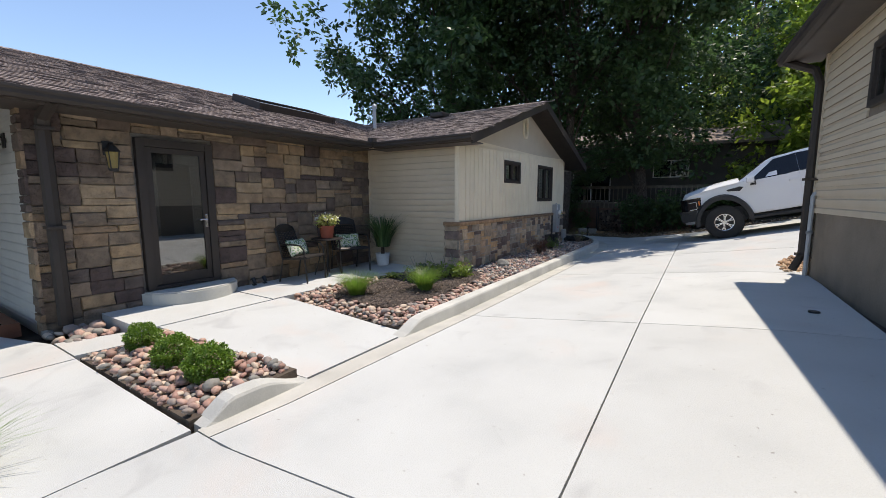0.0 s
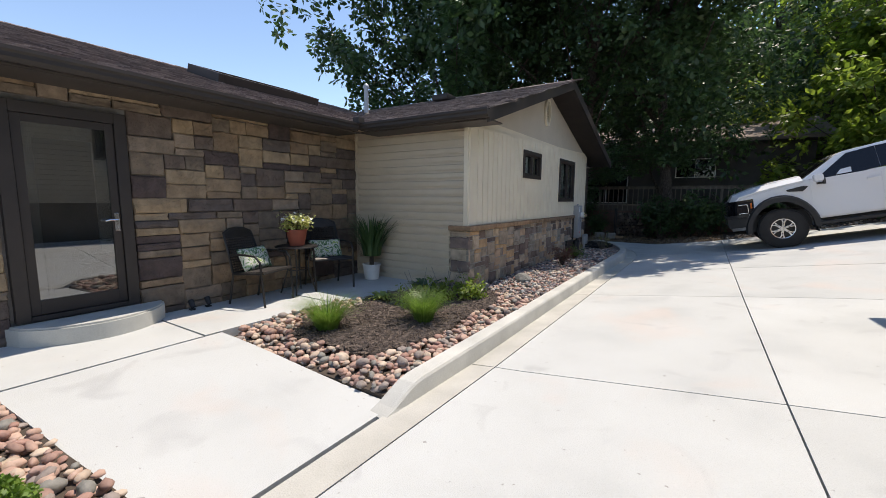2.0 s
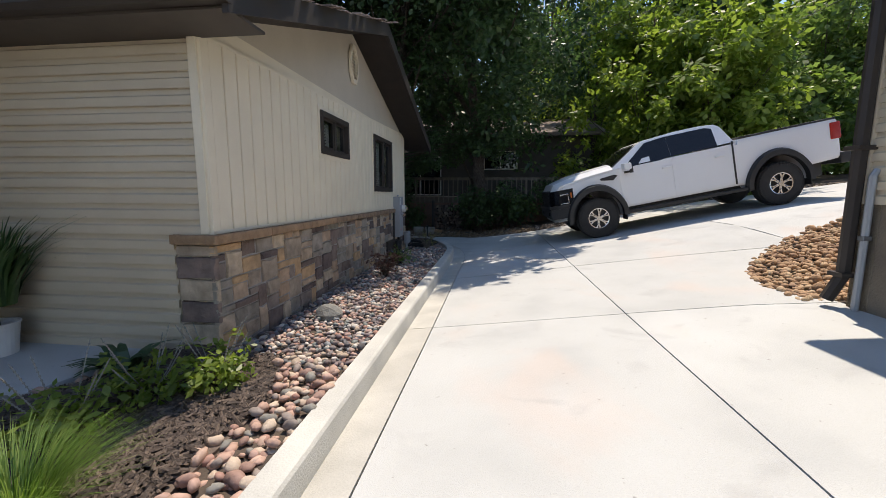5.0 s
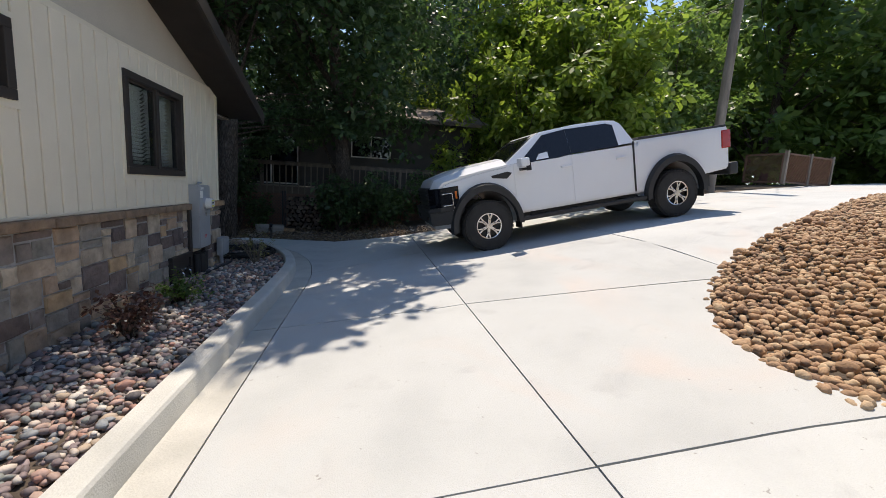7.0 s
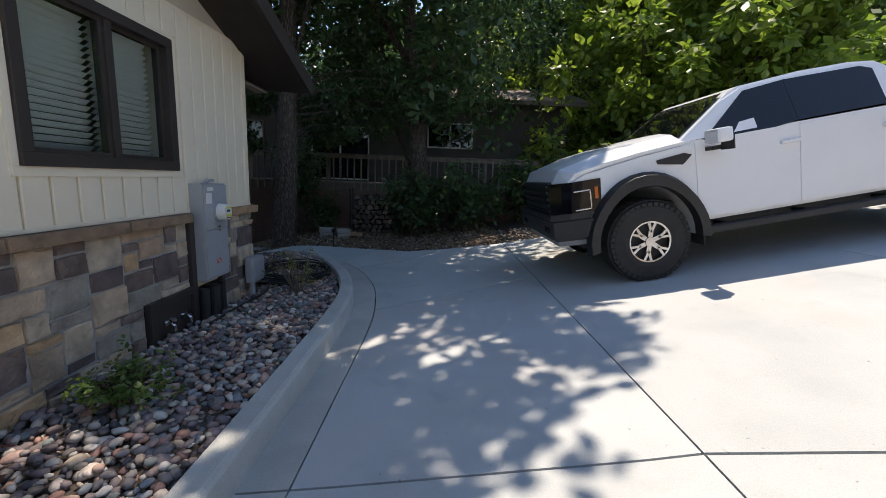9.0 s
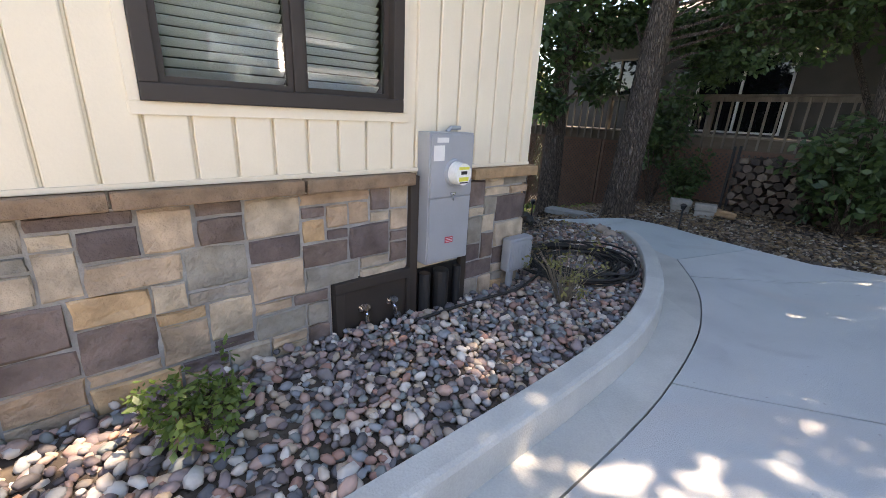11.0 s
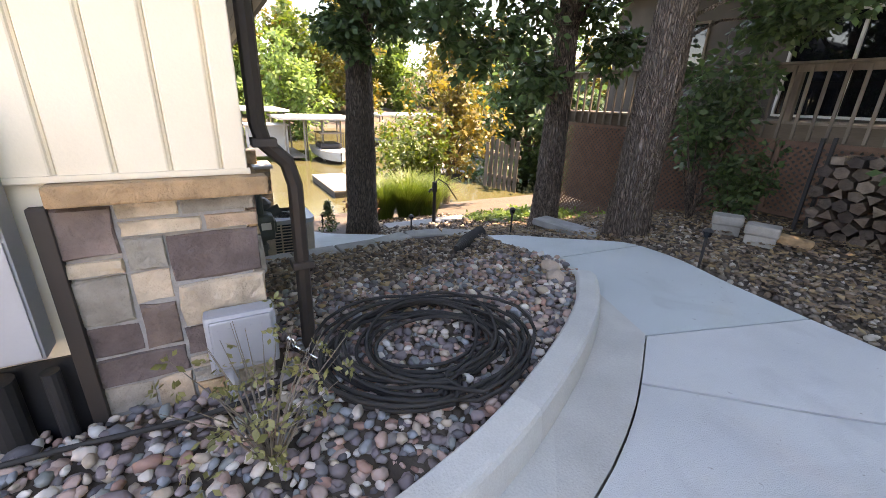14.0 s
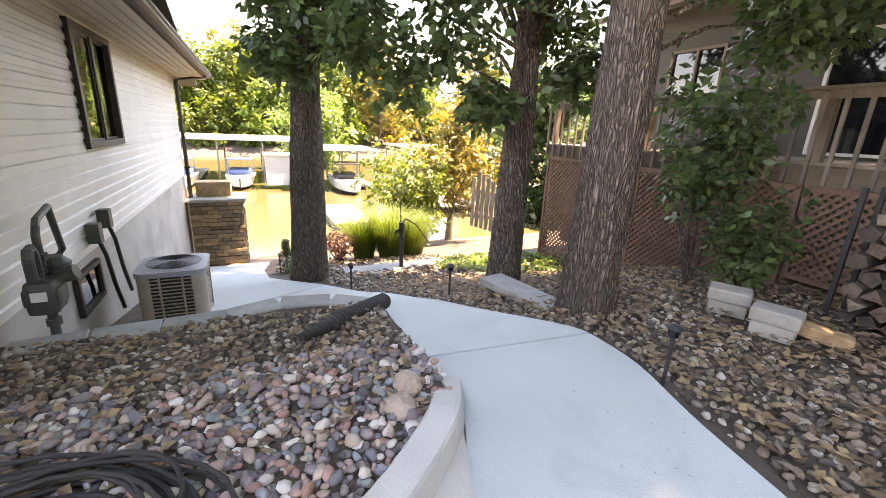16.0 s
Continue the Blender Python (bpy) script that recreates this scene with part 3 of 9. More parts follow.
kerb_piece(resample([(-2.99, 1.36), (-2.99, 1.8), (-2.99, 2.3)], 0.06), 0.15, tip0=0.25, tip1=0.5)

# front walk and patio
walk_way = thing("front_walk", "pale concrete front walk and patio slabs", "walkway", kind="structure")


def walk_h(x, y):
    return -0.29 + 0.12 * smooth(-2.9, -5.4, x)


def low_h(x, y):
    return -0.29 + 0.03 * smooth(-2.9, -6, x)


slab_piece(col(-5.36, 2.1, 3.80, 3), col(-2.966, 2.3, 3.80, 3), walk_h, parent=walk_way)
slab_piece(col(-6.62, 1.95, 3.62, 3), col(-5.38, 1.95, 3.62, 3), lambda x, y: -0.165, parent=walk_way, drop=0.2)
slab_piece(col(-6.62, 3.64, 5.3, 3), [(-5.38, 3.64), (-5.37, 4.2), (-5.34, 4.8), (-5.30, 5.3)], lambda x, y: -0.16, parent=walk_way, drop=0.2)
slab_piece(col(-6.62, 5.32, 7.13, 3), [(-5.30, 5.32), (-5.18, 5.9), (-5.0, 6.5), (-4.85, 7.13)], lambda x, y: -0.155, parent=walk_way, drop=0.2)
slab_piece(col(-5.24, -2.4, 1.3, 4), col(-2.966, -2.4, 1.3, 4), low_h, parent=walk_way)
slab_piece([(-9, -2.4), (-9, 0.4), (-6.0, 1.3)], [(-5.26, -2.4), (-5.26, 0.0), (-5.26, 1.3)], low_h, parent=walk_way)
slab_piece([(-6.0, 1.32), (-5.9, 1.6), (-5.8, 1.9)], [(-5.36, 1.32), (-5.32, 1.6), (-5.3, 1.9)], low_h, parent=walk_way)
slab_piece(col(-5.24, -7, -2.42, 4), col(-2.966, -7, -2.42, 4), low_h, parent=walk_way)

# soil of the beds
def bed_h(x, y):
    z = -0.20 - 0.06 * smooth(4.2, 3.8, y) + 0.03 * noise.noise(Vector((x * 2, y * 2, 3)))
    if y > 12.5:
        z -= 0.05 * smooth(12.5, 15, y) + 0.12 * smooth(-4.8, -6.2, x)
    return z


rows = [(3.812, -5.36, -3.05), (4.5, -5.33, -3.05), (5.4, -5.27, -3.05), (6.4, -5.0, -3.05), (7.1, -4.85, -3.05), (7.16, -4.1, -3.05), (9, -4.1, -3.05), (11, -4.1, -3.05), (12.5, -4.1, -3.05), (13.5, -4.1, -3.05), (14.25, -4.1, -3.11)]
bed = bmesh.new()
slab(bed, [(l, y) for y, l, r in rows], [(r, y) for y, l, r in rows], bed_h, 14, 0.15)
slab(bed, [(-6.3, 14.27), (-6.25, 15.0), (-6.25, 15.6), (-6.4, 16.2), (-6.3, 16.7), (-6.0, 16.98)], [(-3.11, 14.27), (-3.3, 15.0), (-3.56, 15.6), (-3.9, 16.2), (-4.22, 16.6), (-4.55, 16.92)], bed_h, 14, 0.15)
slab(bed, [(-5.24, 1.33), (-5.24, 1.6), (-5.24, 1.85), (-5.24, 2.12)], [(-3.05, 1.33), (-3.05, 1.62), (-3.05, 1.93), (-3.05, 2.26)], lambda x, y: -0.265 + 0.055 * smooth(1.45, 2.05, y), 6, 0.1)
tagged(link("planting_bed", bed, M["soil"]), "dark soil of the kerbed planting beds", "soil", kind="structure")

# ---- the house ----
FX, GX, SY, NY = -6.62, -4.2, 7.14, 14.3
EAVE = 2.5
PITCH = 0.325


def wall_x(name, x_face, thick, y0, y1, z0, z1, holes, material, label, parent=None):
    """A wall in a plane of constant x, its face at x_face, with holes (ya, yb, za, zb) cut right through."""
    b = bmesh.new()
    yc = sorted({y0, y1, *[h[0] for h in holes], *[h[1] for h in holes]})
    zc = sorted({z0, z1, *[h[2] for h in holes], *[h[3] for h in holes]})
    for ya, yb in zip(yc, yc[1:]):
        for za, zb in zip(zc, zc[1:]):
            if not any(h[0] <= ya and yb <= h[1] and h[2] <= za and zb <= h[3] for h in holes):
                box(b, min(x_face, x_face + thick), max(x_face, x_face + thick), ya, yb, za, zb)
    bmesh.ops.remove_doubles(b, verts=b.verts[:], dist=1e-5)
    ob = link(name, b, material)
    return tagged(ob, label, "wall", kind="structure")


def wall_y(name, y_face, thick, x0, x1, z0, z1, holes, material, label):
    b = bmesh.new()
    xc = sorted({x0, x1, *[h[0] for h in holes], *[h[1] for h in holes]})
    zc = sorted({z0, z1, *[h[2] for h in holes], *[h[3] for h in holes]})
    for xa, xb in zip(xc, xc[1:]):
        for za, zb in zip(zc, zc[1:]):
            if not any(h[0] <= xa and xb <= h[1] and h[2] <= za and zb <= h[3] for h in holes):
                box(b, xa, xb, min(y_face, y_face + thick), max(y_face, y_face + thick), za, zb)
    bmesh.ops.remove_doubles(b, verts=b.verts[:], dist=1e-5)
    ob = link(name, b, material)
    return tagged(ob, label, "wall", kind="structure")


def boards(parent, face, a0, a1, z0, z1, pitch, proud, axis, sign, material, holes=(), name="siding_board"):
    """Lap siding: one board per course on a wall face. axis: the direction in which the boards run."""
    z = z0
    while z < z1 - 0.01:
        zt = min(z + pitch, z1)
        zm = (z + zt) / 2
        spans = [(a0, a1)]
        for ha, hb, hz0, hz1 in holes:
            if hz0 < zm < hz1:
                spans = [s for sa, sb in spans for s in ((sa, min(sb, ha)), (max(sa, hb), sb)) if s[1] - s[0] > 0.01]
        for sa, sb in spans:
            b = bmesh.new()
            prof = [(0.0, z + 0.012), (proud * 0.7, z + 0.012), (proud, z), (proud, z + 0.010), (proud * 0.9, z + (zt - z) * 0.55), (proud * 0.25, z + (zt - z) * 0.66), (0.003, zt), (0.0, zt)]
            prism(b, [(face + sign * p, q) for p, q in prof] if axis == "x" else [(face + sign * p, q) for p, q in prof], axis, sa, sb)
            link(name, b, material, parent)
        z = zt


DOOR = (2.62, 3.42, 0.0, 2.08)
front = wall_x("wall_front", FX - 0.05, -0.2, 1.4, SY + 0.02, -0.4, 2.60, [DOOR], M["mortar"], "front wall faced with brown and tan ledgestone")
W1, W2 = (9.28, 10.3, 1.70, 2.25), (11.63, 12.97, 1.22, 2.28)
gable = wall_x("wall_gable", GX - 0.03, -0.2, SY + 0.02, NY - 0.04, -0.4, 2.55, [W1, W2], M["panel"], "cream board-and-batten gable wall above a stone base")
g2 = bmesh.new()
prism(g2, [(SY, 2.55), (NY - 0.04, 2.55), ((SY + NY) / 2, 3.70)], "x", GX - 0.23, GX - 0.03)
tagged(link("wall_gable_top", g2, M["gable_tan"]), "tan plain gable triangle", "wall", kind="structure")
south = wall_y("wall_south", SY + 0.02, 0.18, FX - 0.05, GX - 0.23, -0.4, 2.55, [], M["siding"], "tan lap siding wall beside the patio")
SW = (-10.15, -8.7, 0.85, 2.2)
north = wall_y("wall_north", NY - 0.04, -0.2, -15.6, GX - 0.23, -3.0, 2.56, [SW], M["pale_foundation"], "pale lap siding wall above a bare concrete foundation")
side = wall_y("wall_side", 1.42, 0.2, -14.0, FX - 0.25, -0.4, 2.64, [], M["grey_siding"], "grey lap siding wall in shade")
west = wall_x("wall_west", -15.8, 0.2, 1.62, NY - 0.04, -3.0, 2.75, [], M["grey_siding"], "pale rear wall")


def roof_plane(name, poly, label, th=0.09, material=None):
    """A roof slope: a slab under the outline poly (3D points, one plane)."""
    b = bmesh.new()
    top = [b.verts.new(p) for p in poly]
    bot = [b.verts.new((p[0], p[1], p[2] - th)) for p in poly]
    b.faces.new(top)
    b.faces.new(bot[::-1])
    k = len(poly)
    for i in range(k):
        b.faces.new((top[i], bot[i], bot[(i + 1) % k], top[(i + 1) % k]))
    bmesh.ops.recalc_face_normals(b, faces=b.faces[:])
    return tagged(link(name, b, material or M["brown_soft"]), label, "roof", kind="structure")


EX, RX, RZ = -6.1, -10.7, 2.5 + PITCH * 4.6
GE0, GE1, GR, GZ = 6.7, 15.0, 10.72, 2.5 + PITCH * 4.02
EN = 2.5 - PITCH * 0.25
RK = -3.66
roof_main = roof_plane("roof_main", [(EX, -7, EAVE), (EX, 6.7, EAVE), (-10.1, 10.72, GZ), (RX, 10.72, RZ), (RX, -7, RZ)], "brown asphalt shingle roof slope over the front")
roof_back = roof_plane("roof_back", [(RX, -7, RZ), (RX, 14.75, RZ), (-16.3, 14.75, RZ - PITCH * 5.6), (-16.3, -7, RZ - PITCH * 5.6)], "brown asphalt shingle rear roof slope")
roof_g0 = roof_plane("roof_gable_front", [(EX, GE0, EAVE), (RK, GE0, EAVE), (RK, GR, GZ), (-10.1, GR, GZ)], "brown asphalt shingle slope of the gabled wing")
roof_g1 = roof_plane("roof_gable_rear", [(RK, GR, GZ), (RK, GE1, EN), (-16.3, GE1, EN), (-12.0, GR, GZ)], "brown asphalt shingle slope over the side yard")
roof_m2 = roof_plane("roof_main_end", [(RX, 10.72, RZ), (-10.1, 10.72, GZ), (-10.4, 14.7, EAVE), (RX, 14.7, RZ)], "brown shingle end slope")

# ---- the garage ----
AX, AY = 1.36, 8.3
gar_w = wall_x("wall_garage", AX + 0.02, 0.2, -8, AY, -0.2, 3.45, [(5.77, 6.55, 2.32, 3.02)], M["foundation"], "garage wall of lap siding over a weathered concrete base")
gar_n = wall_y("wall_garage_end", AY, -0.2, AX + 0.02, 9.0, -0.2, 3.45, [], M["siding"], "garage end wall")
roof_plane("roof_garage", [(0.93, -8, 3.52), (0.93, 8.7, 3.52), (5.2, 8.7, 4.9), (5.2, -8, 4.9)], "brown garage roof slope")
roof_plane("roof_garage_far", [(5.2, -8, 4.9), (5.2, 8.7, 4.9), (9.5, 8.7, 3.52), (9.5, -8, 3.52)], "brown garage roof slope")

# ---- stone facing ----
def stone_meshes(count, seed):
    """Unit stones (1 wide, 1 high, 1 deep) with hewn, uneven faces."""
    rng = random.Random(seed)
    out = []
    for i in range(count):
        v, f = [], []
        jit = lambda k: rng.uniform(-k, k)
        back = [(-0.5, -0.5), (0.5, -0.5), (0.5, 0.5), (-0.5, 0.5)]
        edge = [(x + jit(0.025), y + jit(0.04)) for x, y in ((-0.5, -0.5), (0.0, -0.5), (0.5, -0.5), (0.5, 0.0), (0.5, 0.5), (0.0, 0.5), (-0.5, 0.5), (-0.5, 0.0))]
        for x, y in edge:
            v.append((0.0, x, y))
        for x, y in edge:
            v.append((0.70 + jit(0.10), x * 0.995, y * 0.985))
        for x, y in edge:
            v.append((0.95 + jit(0.16), x * 0.95 + jit(0.02), y * 0.90 + jit(0.03)))
        v.append((1.0 + jit(0.2), jit(0.1), jit(0.1)))
        for a in (0, 8):
            for k in range(8):
                f.append((a + k, a + (k + 1) % 8, a + 8 + (k + 1) % 8, a + 8 + k))
        for k in range(8):
            f.append((16 + k, 16 + (k + 1) % 8, 24))
        me = bpy.data.meshes.new("stone")
        me.from_pydata(v, [], f)
        me.update()
        out.append(me)
    return out


STONES = stone_meshes(12, 5)
for me in STONES:
    me.materials.append(M["stone"])


BASE_STONES = stone_meshes(12, 6)
for me in BASE_STONES:
    me.materials.append(M["base_stone"])


def ashlar(parent, origin, u, n, width, height, cw, ch, holes, seed, depth=0.05, wmax=5, hmax=3, name="stone", gap=(0.008, 0.016), kinds=STONES):
    """Random ashlar on a wall face: origin, direction u along the wall, outward normal n; holes in (u0, u1, z0, z1)."""
    rng = random.Random(seed)
    nu, nz = int(round(width / cw)), int(round(height / ch))
    cu, cz = width / nu, height / nz
    used = [[False] * nz for _ in range(nu)]
    for i in range(nu):
        for j in range(nz):
            x, z = (i + 0.5) * cu, (j + 0.5) * cz
            if any(a < x < b and c < z < d for a, b, c, d in holes):
                used[i][j] = True
    rot = Matrix((n, u, Vector((0, 0, 1)))).transposed().to_4x4()
    for j in range(nz):
        for i in range(nu):
            if used[i][j]:
                continue
            w, h = rng.choice([2, 3, 3, 4, 4, wmax]), rng.choice([1, 1, 2, 2, 2, hmax])
            if h == hmax and w > 4:
                w = 4
            if h == 1 and w < 3:
                w = 3
            ww = 0
            while ww < w and i + ww < nu and not used[i + ww][j]:
                ww += 1
            if i + ww < nu and not used[i + ww][j] and (i + ww + 1 >= nu or used[i + ww + 1][j]):
                ww += 1
            hh = 1
            while hh < h and j + hh < nz and all(not used[i + k][j + hh] for k in range(ww)):
                hh += 1
            for a in range(ww):
                for b in range(hh):
                    used[i + a][j + b] = True
            ob = new(name, rng.choice(kinds))
            ob.parent = parent
            g = rng.uniform(*gap)
            c = Vector(origin) + u * ((i + ww / 2) * cu) + Vector((0, 0, (j + hh / 2) * cz))
            ob.matrix_basis = Matrix.Translation(c) @ rot @ Matrix.Diagonal((depth * rng.uniform(0.75, 1.2), ww * cu - g, hh * cz - g, 1))


Y_, X_ = Vector((0, 1, 0)), Vector((1, 0, 0))
fo = (FX - 0.055, 1.4, -0.35)
ashlar(front, fo, Y_, X_, SY - 1.4, 2.85, 0.12, 0.09, [(1.09, 2.14, 0.30, 2.54)], 3, 0.05, 5, 3, "stone", (0.002, 0.007))
b = bmesh.new()
stone_end = thing("stone_pier", "stone-faced wall end at the porch", "wall", kind="structure")
ashlar(stone_end, (FX - 0.24, 1.41, -0.35), X_, -Y_, 0.26, 2.85, 0.13, 0.1, [], 4, 0.04, 2, 2)
ashlar(gable, (GX - 0.035, SY - 0.03, -0.38), Y_, X_, NY - SY + 0.04, 1.14, 0.075, 0.076, [(5.34, 6.48, 0, 0.56), (5.96, 6.43, 0, 2.0)], 8, 0.042, 5, 3, "stone", (0.010, 0.018), BASE_STONES)
ashlar(south, (GX - 0.34, SY + 0.015, -0.38), X_, -Y_, 0.36, 1.14, 0.12, 0.095, [], 9, 0.045, 3, 2, kinds=BASE_STONES)
ashlar(north, (GX - 0.02, NY - 0.035, -0.38), -X_, Y_, 0.30, 1.14, 0.15, 0.1, [], 10, 0.05, 2, 2, kinds=BASE_STONES)
for ya, yb, za, zb in ((SY, 12.45, -0.4, 0.765), (12.45, 13.07, 0.18, 0.765), (13.6, NY - 0.045, -0.4, 0.765)):
    b = bmesh.new()
    box(b, GX - 0.032, GX - 0.010, ya, yb, za, zb)
    link("mortar_bed", b, M["base_mortar"], gable)
# ledge stones on top of the base
for k, (ya, yb) in enumerate(((7.06, 7.9), (7.91, 8.8), (8.81, 9.6), (9.61, 10.5), (10.51, 11.45), (11.46, 12.3), (12.31, 13.06), (13.605, 14.36))):
    b = bmesh.new()
    box(b, GX - 0.03, GX + 0.065, ya, yb, 0.765, 0.845, 0.012)
    for v in b.verts:
        v.co += noise.noise_vector(v.co * 9) * 0.006
    link("ledge_stone", b, M["ledge"], gable)
b = bmesh.new()
box(b, GX - 0.36, GX - 0.02, SY - 0.06, SY + 0.03, 0.765, 0.845, 0.012)
link("ledge_stone", b, M["ledge"], south)
b = bmesh.new()
box(b, GX - 0.33, GX + 0.0, NY - 0.04, NY + 0.03, 0.765, 0.845, 0.012)
link("ledge_stone", b, M["ledge"], north)

# ---- siding and panels ----
boards(south, SY + 0.018, FX + 0.03, GX - 0.36, -0.16, 0.84, 0.125, 0.03, "x", -1, M["siding"])
boards(south, SY + 0.018, FX + 0.03, GX - 0.07, 0.84, 2.38, 0.128, 0.03, "x", -1, M["siding"])
boards(side, 1.418, -11, FX - 0.27, -0.3, 2.6, 0.125, 0.022, "x", -1, M["grey_siding"])
boards(north, NY - 0.038, -15.55, GX - 0.33, -0.22, 0.84, 0.125, 0.022, "x", 1, M["grey_siding"], [SW])
boards(north, NY - 0.038, -15.55, GX - 0.07, 0.84, 2.46, 0.125, 0.022, "x", 1, M["grey_siding"], [SW])
boards(gar_w, AX + 0.018, -8, AY - 0.06, 1.1, 3.45, 0.125, 0.022, "y", -1, M["siding"], [(5.72, 6.6, 2.27, 3.07)])


def band(y):
    return 2.37 + 0.22 * (y - SY) / (NY - SY)


y = SY + 0.09
while y < NY - 0.06:
    y1 = min(y + 0.1833, NY - 0.05)
    ym = (y + y1) / 2
    spans = [(0.87, band(ym))]
    for ha, hb, hz0, hz1 in ((W1[0] - 0.04, W1[1] + 0.04, W1[2] - 0.05, W1[3] + 0.05), (W2[0] - 0.04, W2[1] + 0.04, W2[2] - 0.05, W2[3] + 0.05)):
        if ha < ym < hb:
            spans = [s for sa, sb in spans for s in ((sa, min(sb, hz0)), (max(sa, hz1), sb)) if s[1] - s[0] > 0.02]
    for za, zb in spans:
        b = bmesh.new()
        prism(b, [(GX - 0.03, y + 0.001), (GX - 0.012, y + 0.002), (GX - 0.006, y + 0.007), (GX - 0.006, y1 - 0.022), (GX - 0.009, y1 - 0.016), (GX - 0.017, y1 - 0.011), (GX - 0.022, y1 - 0.004), (GX - 0.03, y1 - 0.001)], "z", za, zb)
        link("panel_board", b, M["panel"], gable)
    y = y1
b = bmesh.new()
box(b, GX - 0.03, GX + 0.0, SY + 0.0, SY + 0.085, 0.85, 2.46, 0.004)
box(b, GX - 0.10, GX - 0.028, SY - 0.022, SY + 0.022, 0.85, 2.46, 0.004)
link("corner_post", b, M["panel"], gable)
b = bmesh.new()
box(b, GX - 0.03, GX + 0.0, NY - 0.10, NY - 0.012, 0.85, 2.62, 0.004)
box(b, GX - 0.10, GX - 0.028, NY - 0.04, NY - 0.008, 0.85, 2.5, 0.004)
link("corner_post", b, M["panel"], gable)
b = bmesh.new()
v = [(GX - 0.032, SY, 2.37), (GX - 0.004, SY, 2.37), (GX - 0.004, SY, 2.40), (GX - 0.032, SY, 2.40), (GX - 0.032, NY - 0.01, 2.59), (GX - 0.004, NY - 0.01, 2.59), (GX - 0.004, NY - 0.01, 2.62), (GX - 0.032, NY - 0.01, 2.62)]
vs = [b.verts.new(p) for p in v]
for f in ((0, 1, 2, 3), (7, 6, 5, 4), (0, 4, 5, 1), (1, 5, 6, 2), (2, 6, 7, 3)):
    b.faces.new([vs[i] for i in f])
link("trim_band", b, M["panel"], gable)
b = bmesh.new()
box(b, GX - 0.03, GX + 0.004, SY - 0.01, NY, 0.846, 0.872, 0.004)
link("drip_trim", b, M["panel"], gable)
b = bmesh.new()
box(b, FX - 0.02, FX + 0.03, SY - 0.025, SY + 0.018, -0.16, 2.4, 0.005)
link("corner_post", b, M["siding"], south)
b = bmesh.new()
box(b, AX - 0.02, AX + 0.02, AY - 0.07, AY + 0.012, 1.1, 3.45, 0.004)
link("corner_post", b, M["siding"], gar_w)


# cream casing round the gable windows
for ya, yb, za, zb in (W1, W2):
    for a in ((ya - 0.045, yb + 0.045, za - 0.058, za - 0.001), (ya - 0.045, yb + 0.045, zb + 0.001, zb + 0.05), (ya - 0.045, ya - 0.001, za - 0.001, zb + 0.001), (yb + 0.001, yb + 0.045, za - 0.001, zb + 0.001)):
        b = bmesh.new()
        box(b, GX - 0.032, GX + 0.0065, a[0], a[1], a[2], a[3], 0.003)
        link("casing", b, M["panel"], gable)

# ---- windows ----
def window(name, label, m, w, h, blinds=True, split=0.5, curtain=False):
    """A slider set in a wall: origin at its lower left corner outside, x along the wall, y inwards, z up."""
    root = thing(name, label, "window", kind="structure", at=m)
    t = 0.075
    for a in ((0, w, 0, t), (0, w, h - t, h), (0, t, t, h - t), (w - t, w, t, h - t)):
        b = bmesh.new()
        box(b, a[0], a[1], -0.028, 0.10, a[2], a[3], 0.006)
        part("frame", b, M["brown"], root)
    mid_x = w * split
    b = bmesh.new()
    box(b, mid_x - 0.03, mid_x + 0.03, -0.012, 0.085, t, h - t, 0.005)
    part("mullion", b, M["brown"], root)
    for x0, x1, yy in ((t, mid_x - 0.03, 0.02), (mid_x + 0.03, w - t, 0.045)):
        s = 0.03
        b = bmesh.new()
        for a in ((x0, x1, t, t + s), (x0, x1, h - t - s, h - t), (x0, x0 + s, t + s, h - t - s), (x1 - s, x1, t + s, h - t - s)):
            box(b, a[0], a[1], yy - 0.012, yy + 0.012, a[2], a[3])
        sash = part("sash", b, M["brown"], root)
        b = bmesh.new()
        box(b, x0 + s, x1 - s, yy - 0.002, yy + 0.002, t + s, h - t - s)
        p = part("pane", b, M["pane"], sash, "clear glass")
        p.visible_shadow = False
    if blinds:
        bl = thing("window_blind", "white horizontal slat blind behind glass", "blind", at=m)
        for x0, x1 in ((t, mid_x - 0.02), (mid_x + 0.02, w - t)):
            z = t + 0.01
            while z < h - t:
                b = bmesh.new()
                box(b, x0, x1, 0.134, 0.186, -0.001, 0.001)
                o = part("slat", b, M["blind"], bl)
                o.matrix_basis = Matrix.Translation((0, 0, z)) @ pose(0, 0.16, 0, -38) @ Matrix.Translation((0, -0.16, 0))
                z += 0.044
    # Added backing wall; its dark colour stands for the unlit room.
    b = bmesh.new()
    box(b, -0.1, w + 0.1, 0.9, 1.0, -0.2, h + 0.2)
    tagged(link("room_wall", b, M["room"]), "plain backing wall behind the window, dimness put into its colour", "wall", kind="structure").matrix_basis = m
    if curtain:
        c = thing("curtain", "pale drawn curtain inside the window", "curtain", at=m)
        b = bmesh.new()
        n = 30
        vs = [(t + (w * 0.42) * i / n, 0.16 + 0.02 * math.sin(i * 1.7)) for i in range(n + 1)]
        lo = [b.verts.new((x, y, t)) for x, y in vs]
        hi = [b.verts.new((x, y, h - t)) for x, y in vs]
        for i in range(n):
            b.faces.new((lo[i], lo[i + 1], hi[i + 1], hi[i]))
        part("drape", b, M["white"], c)


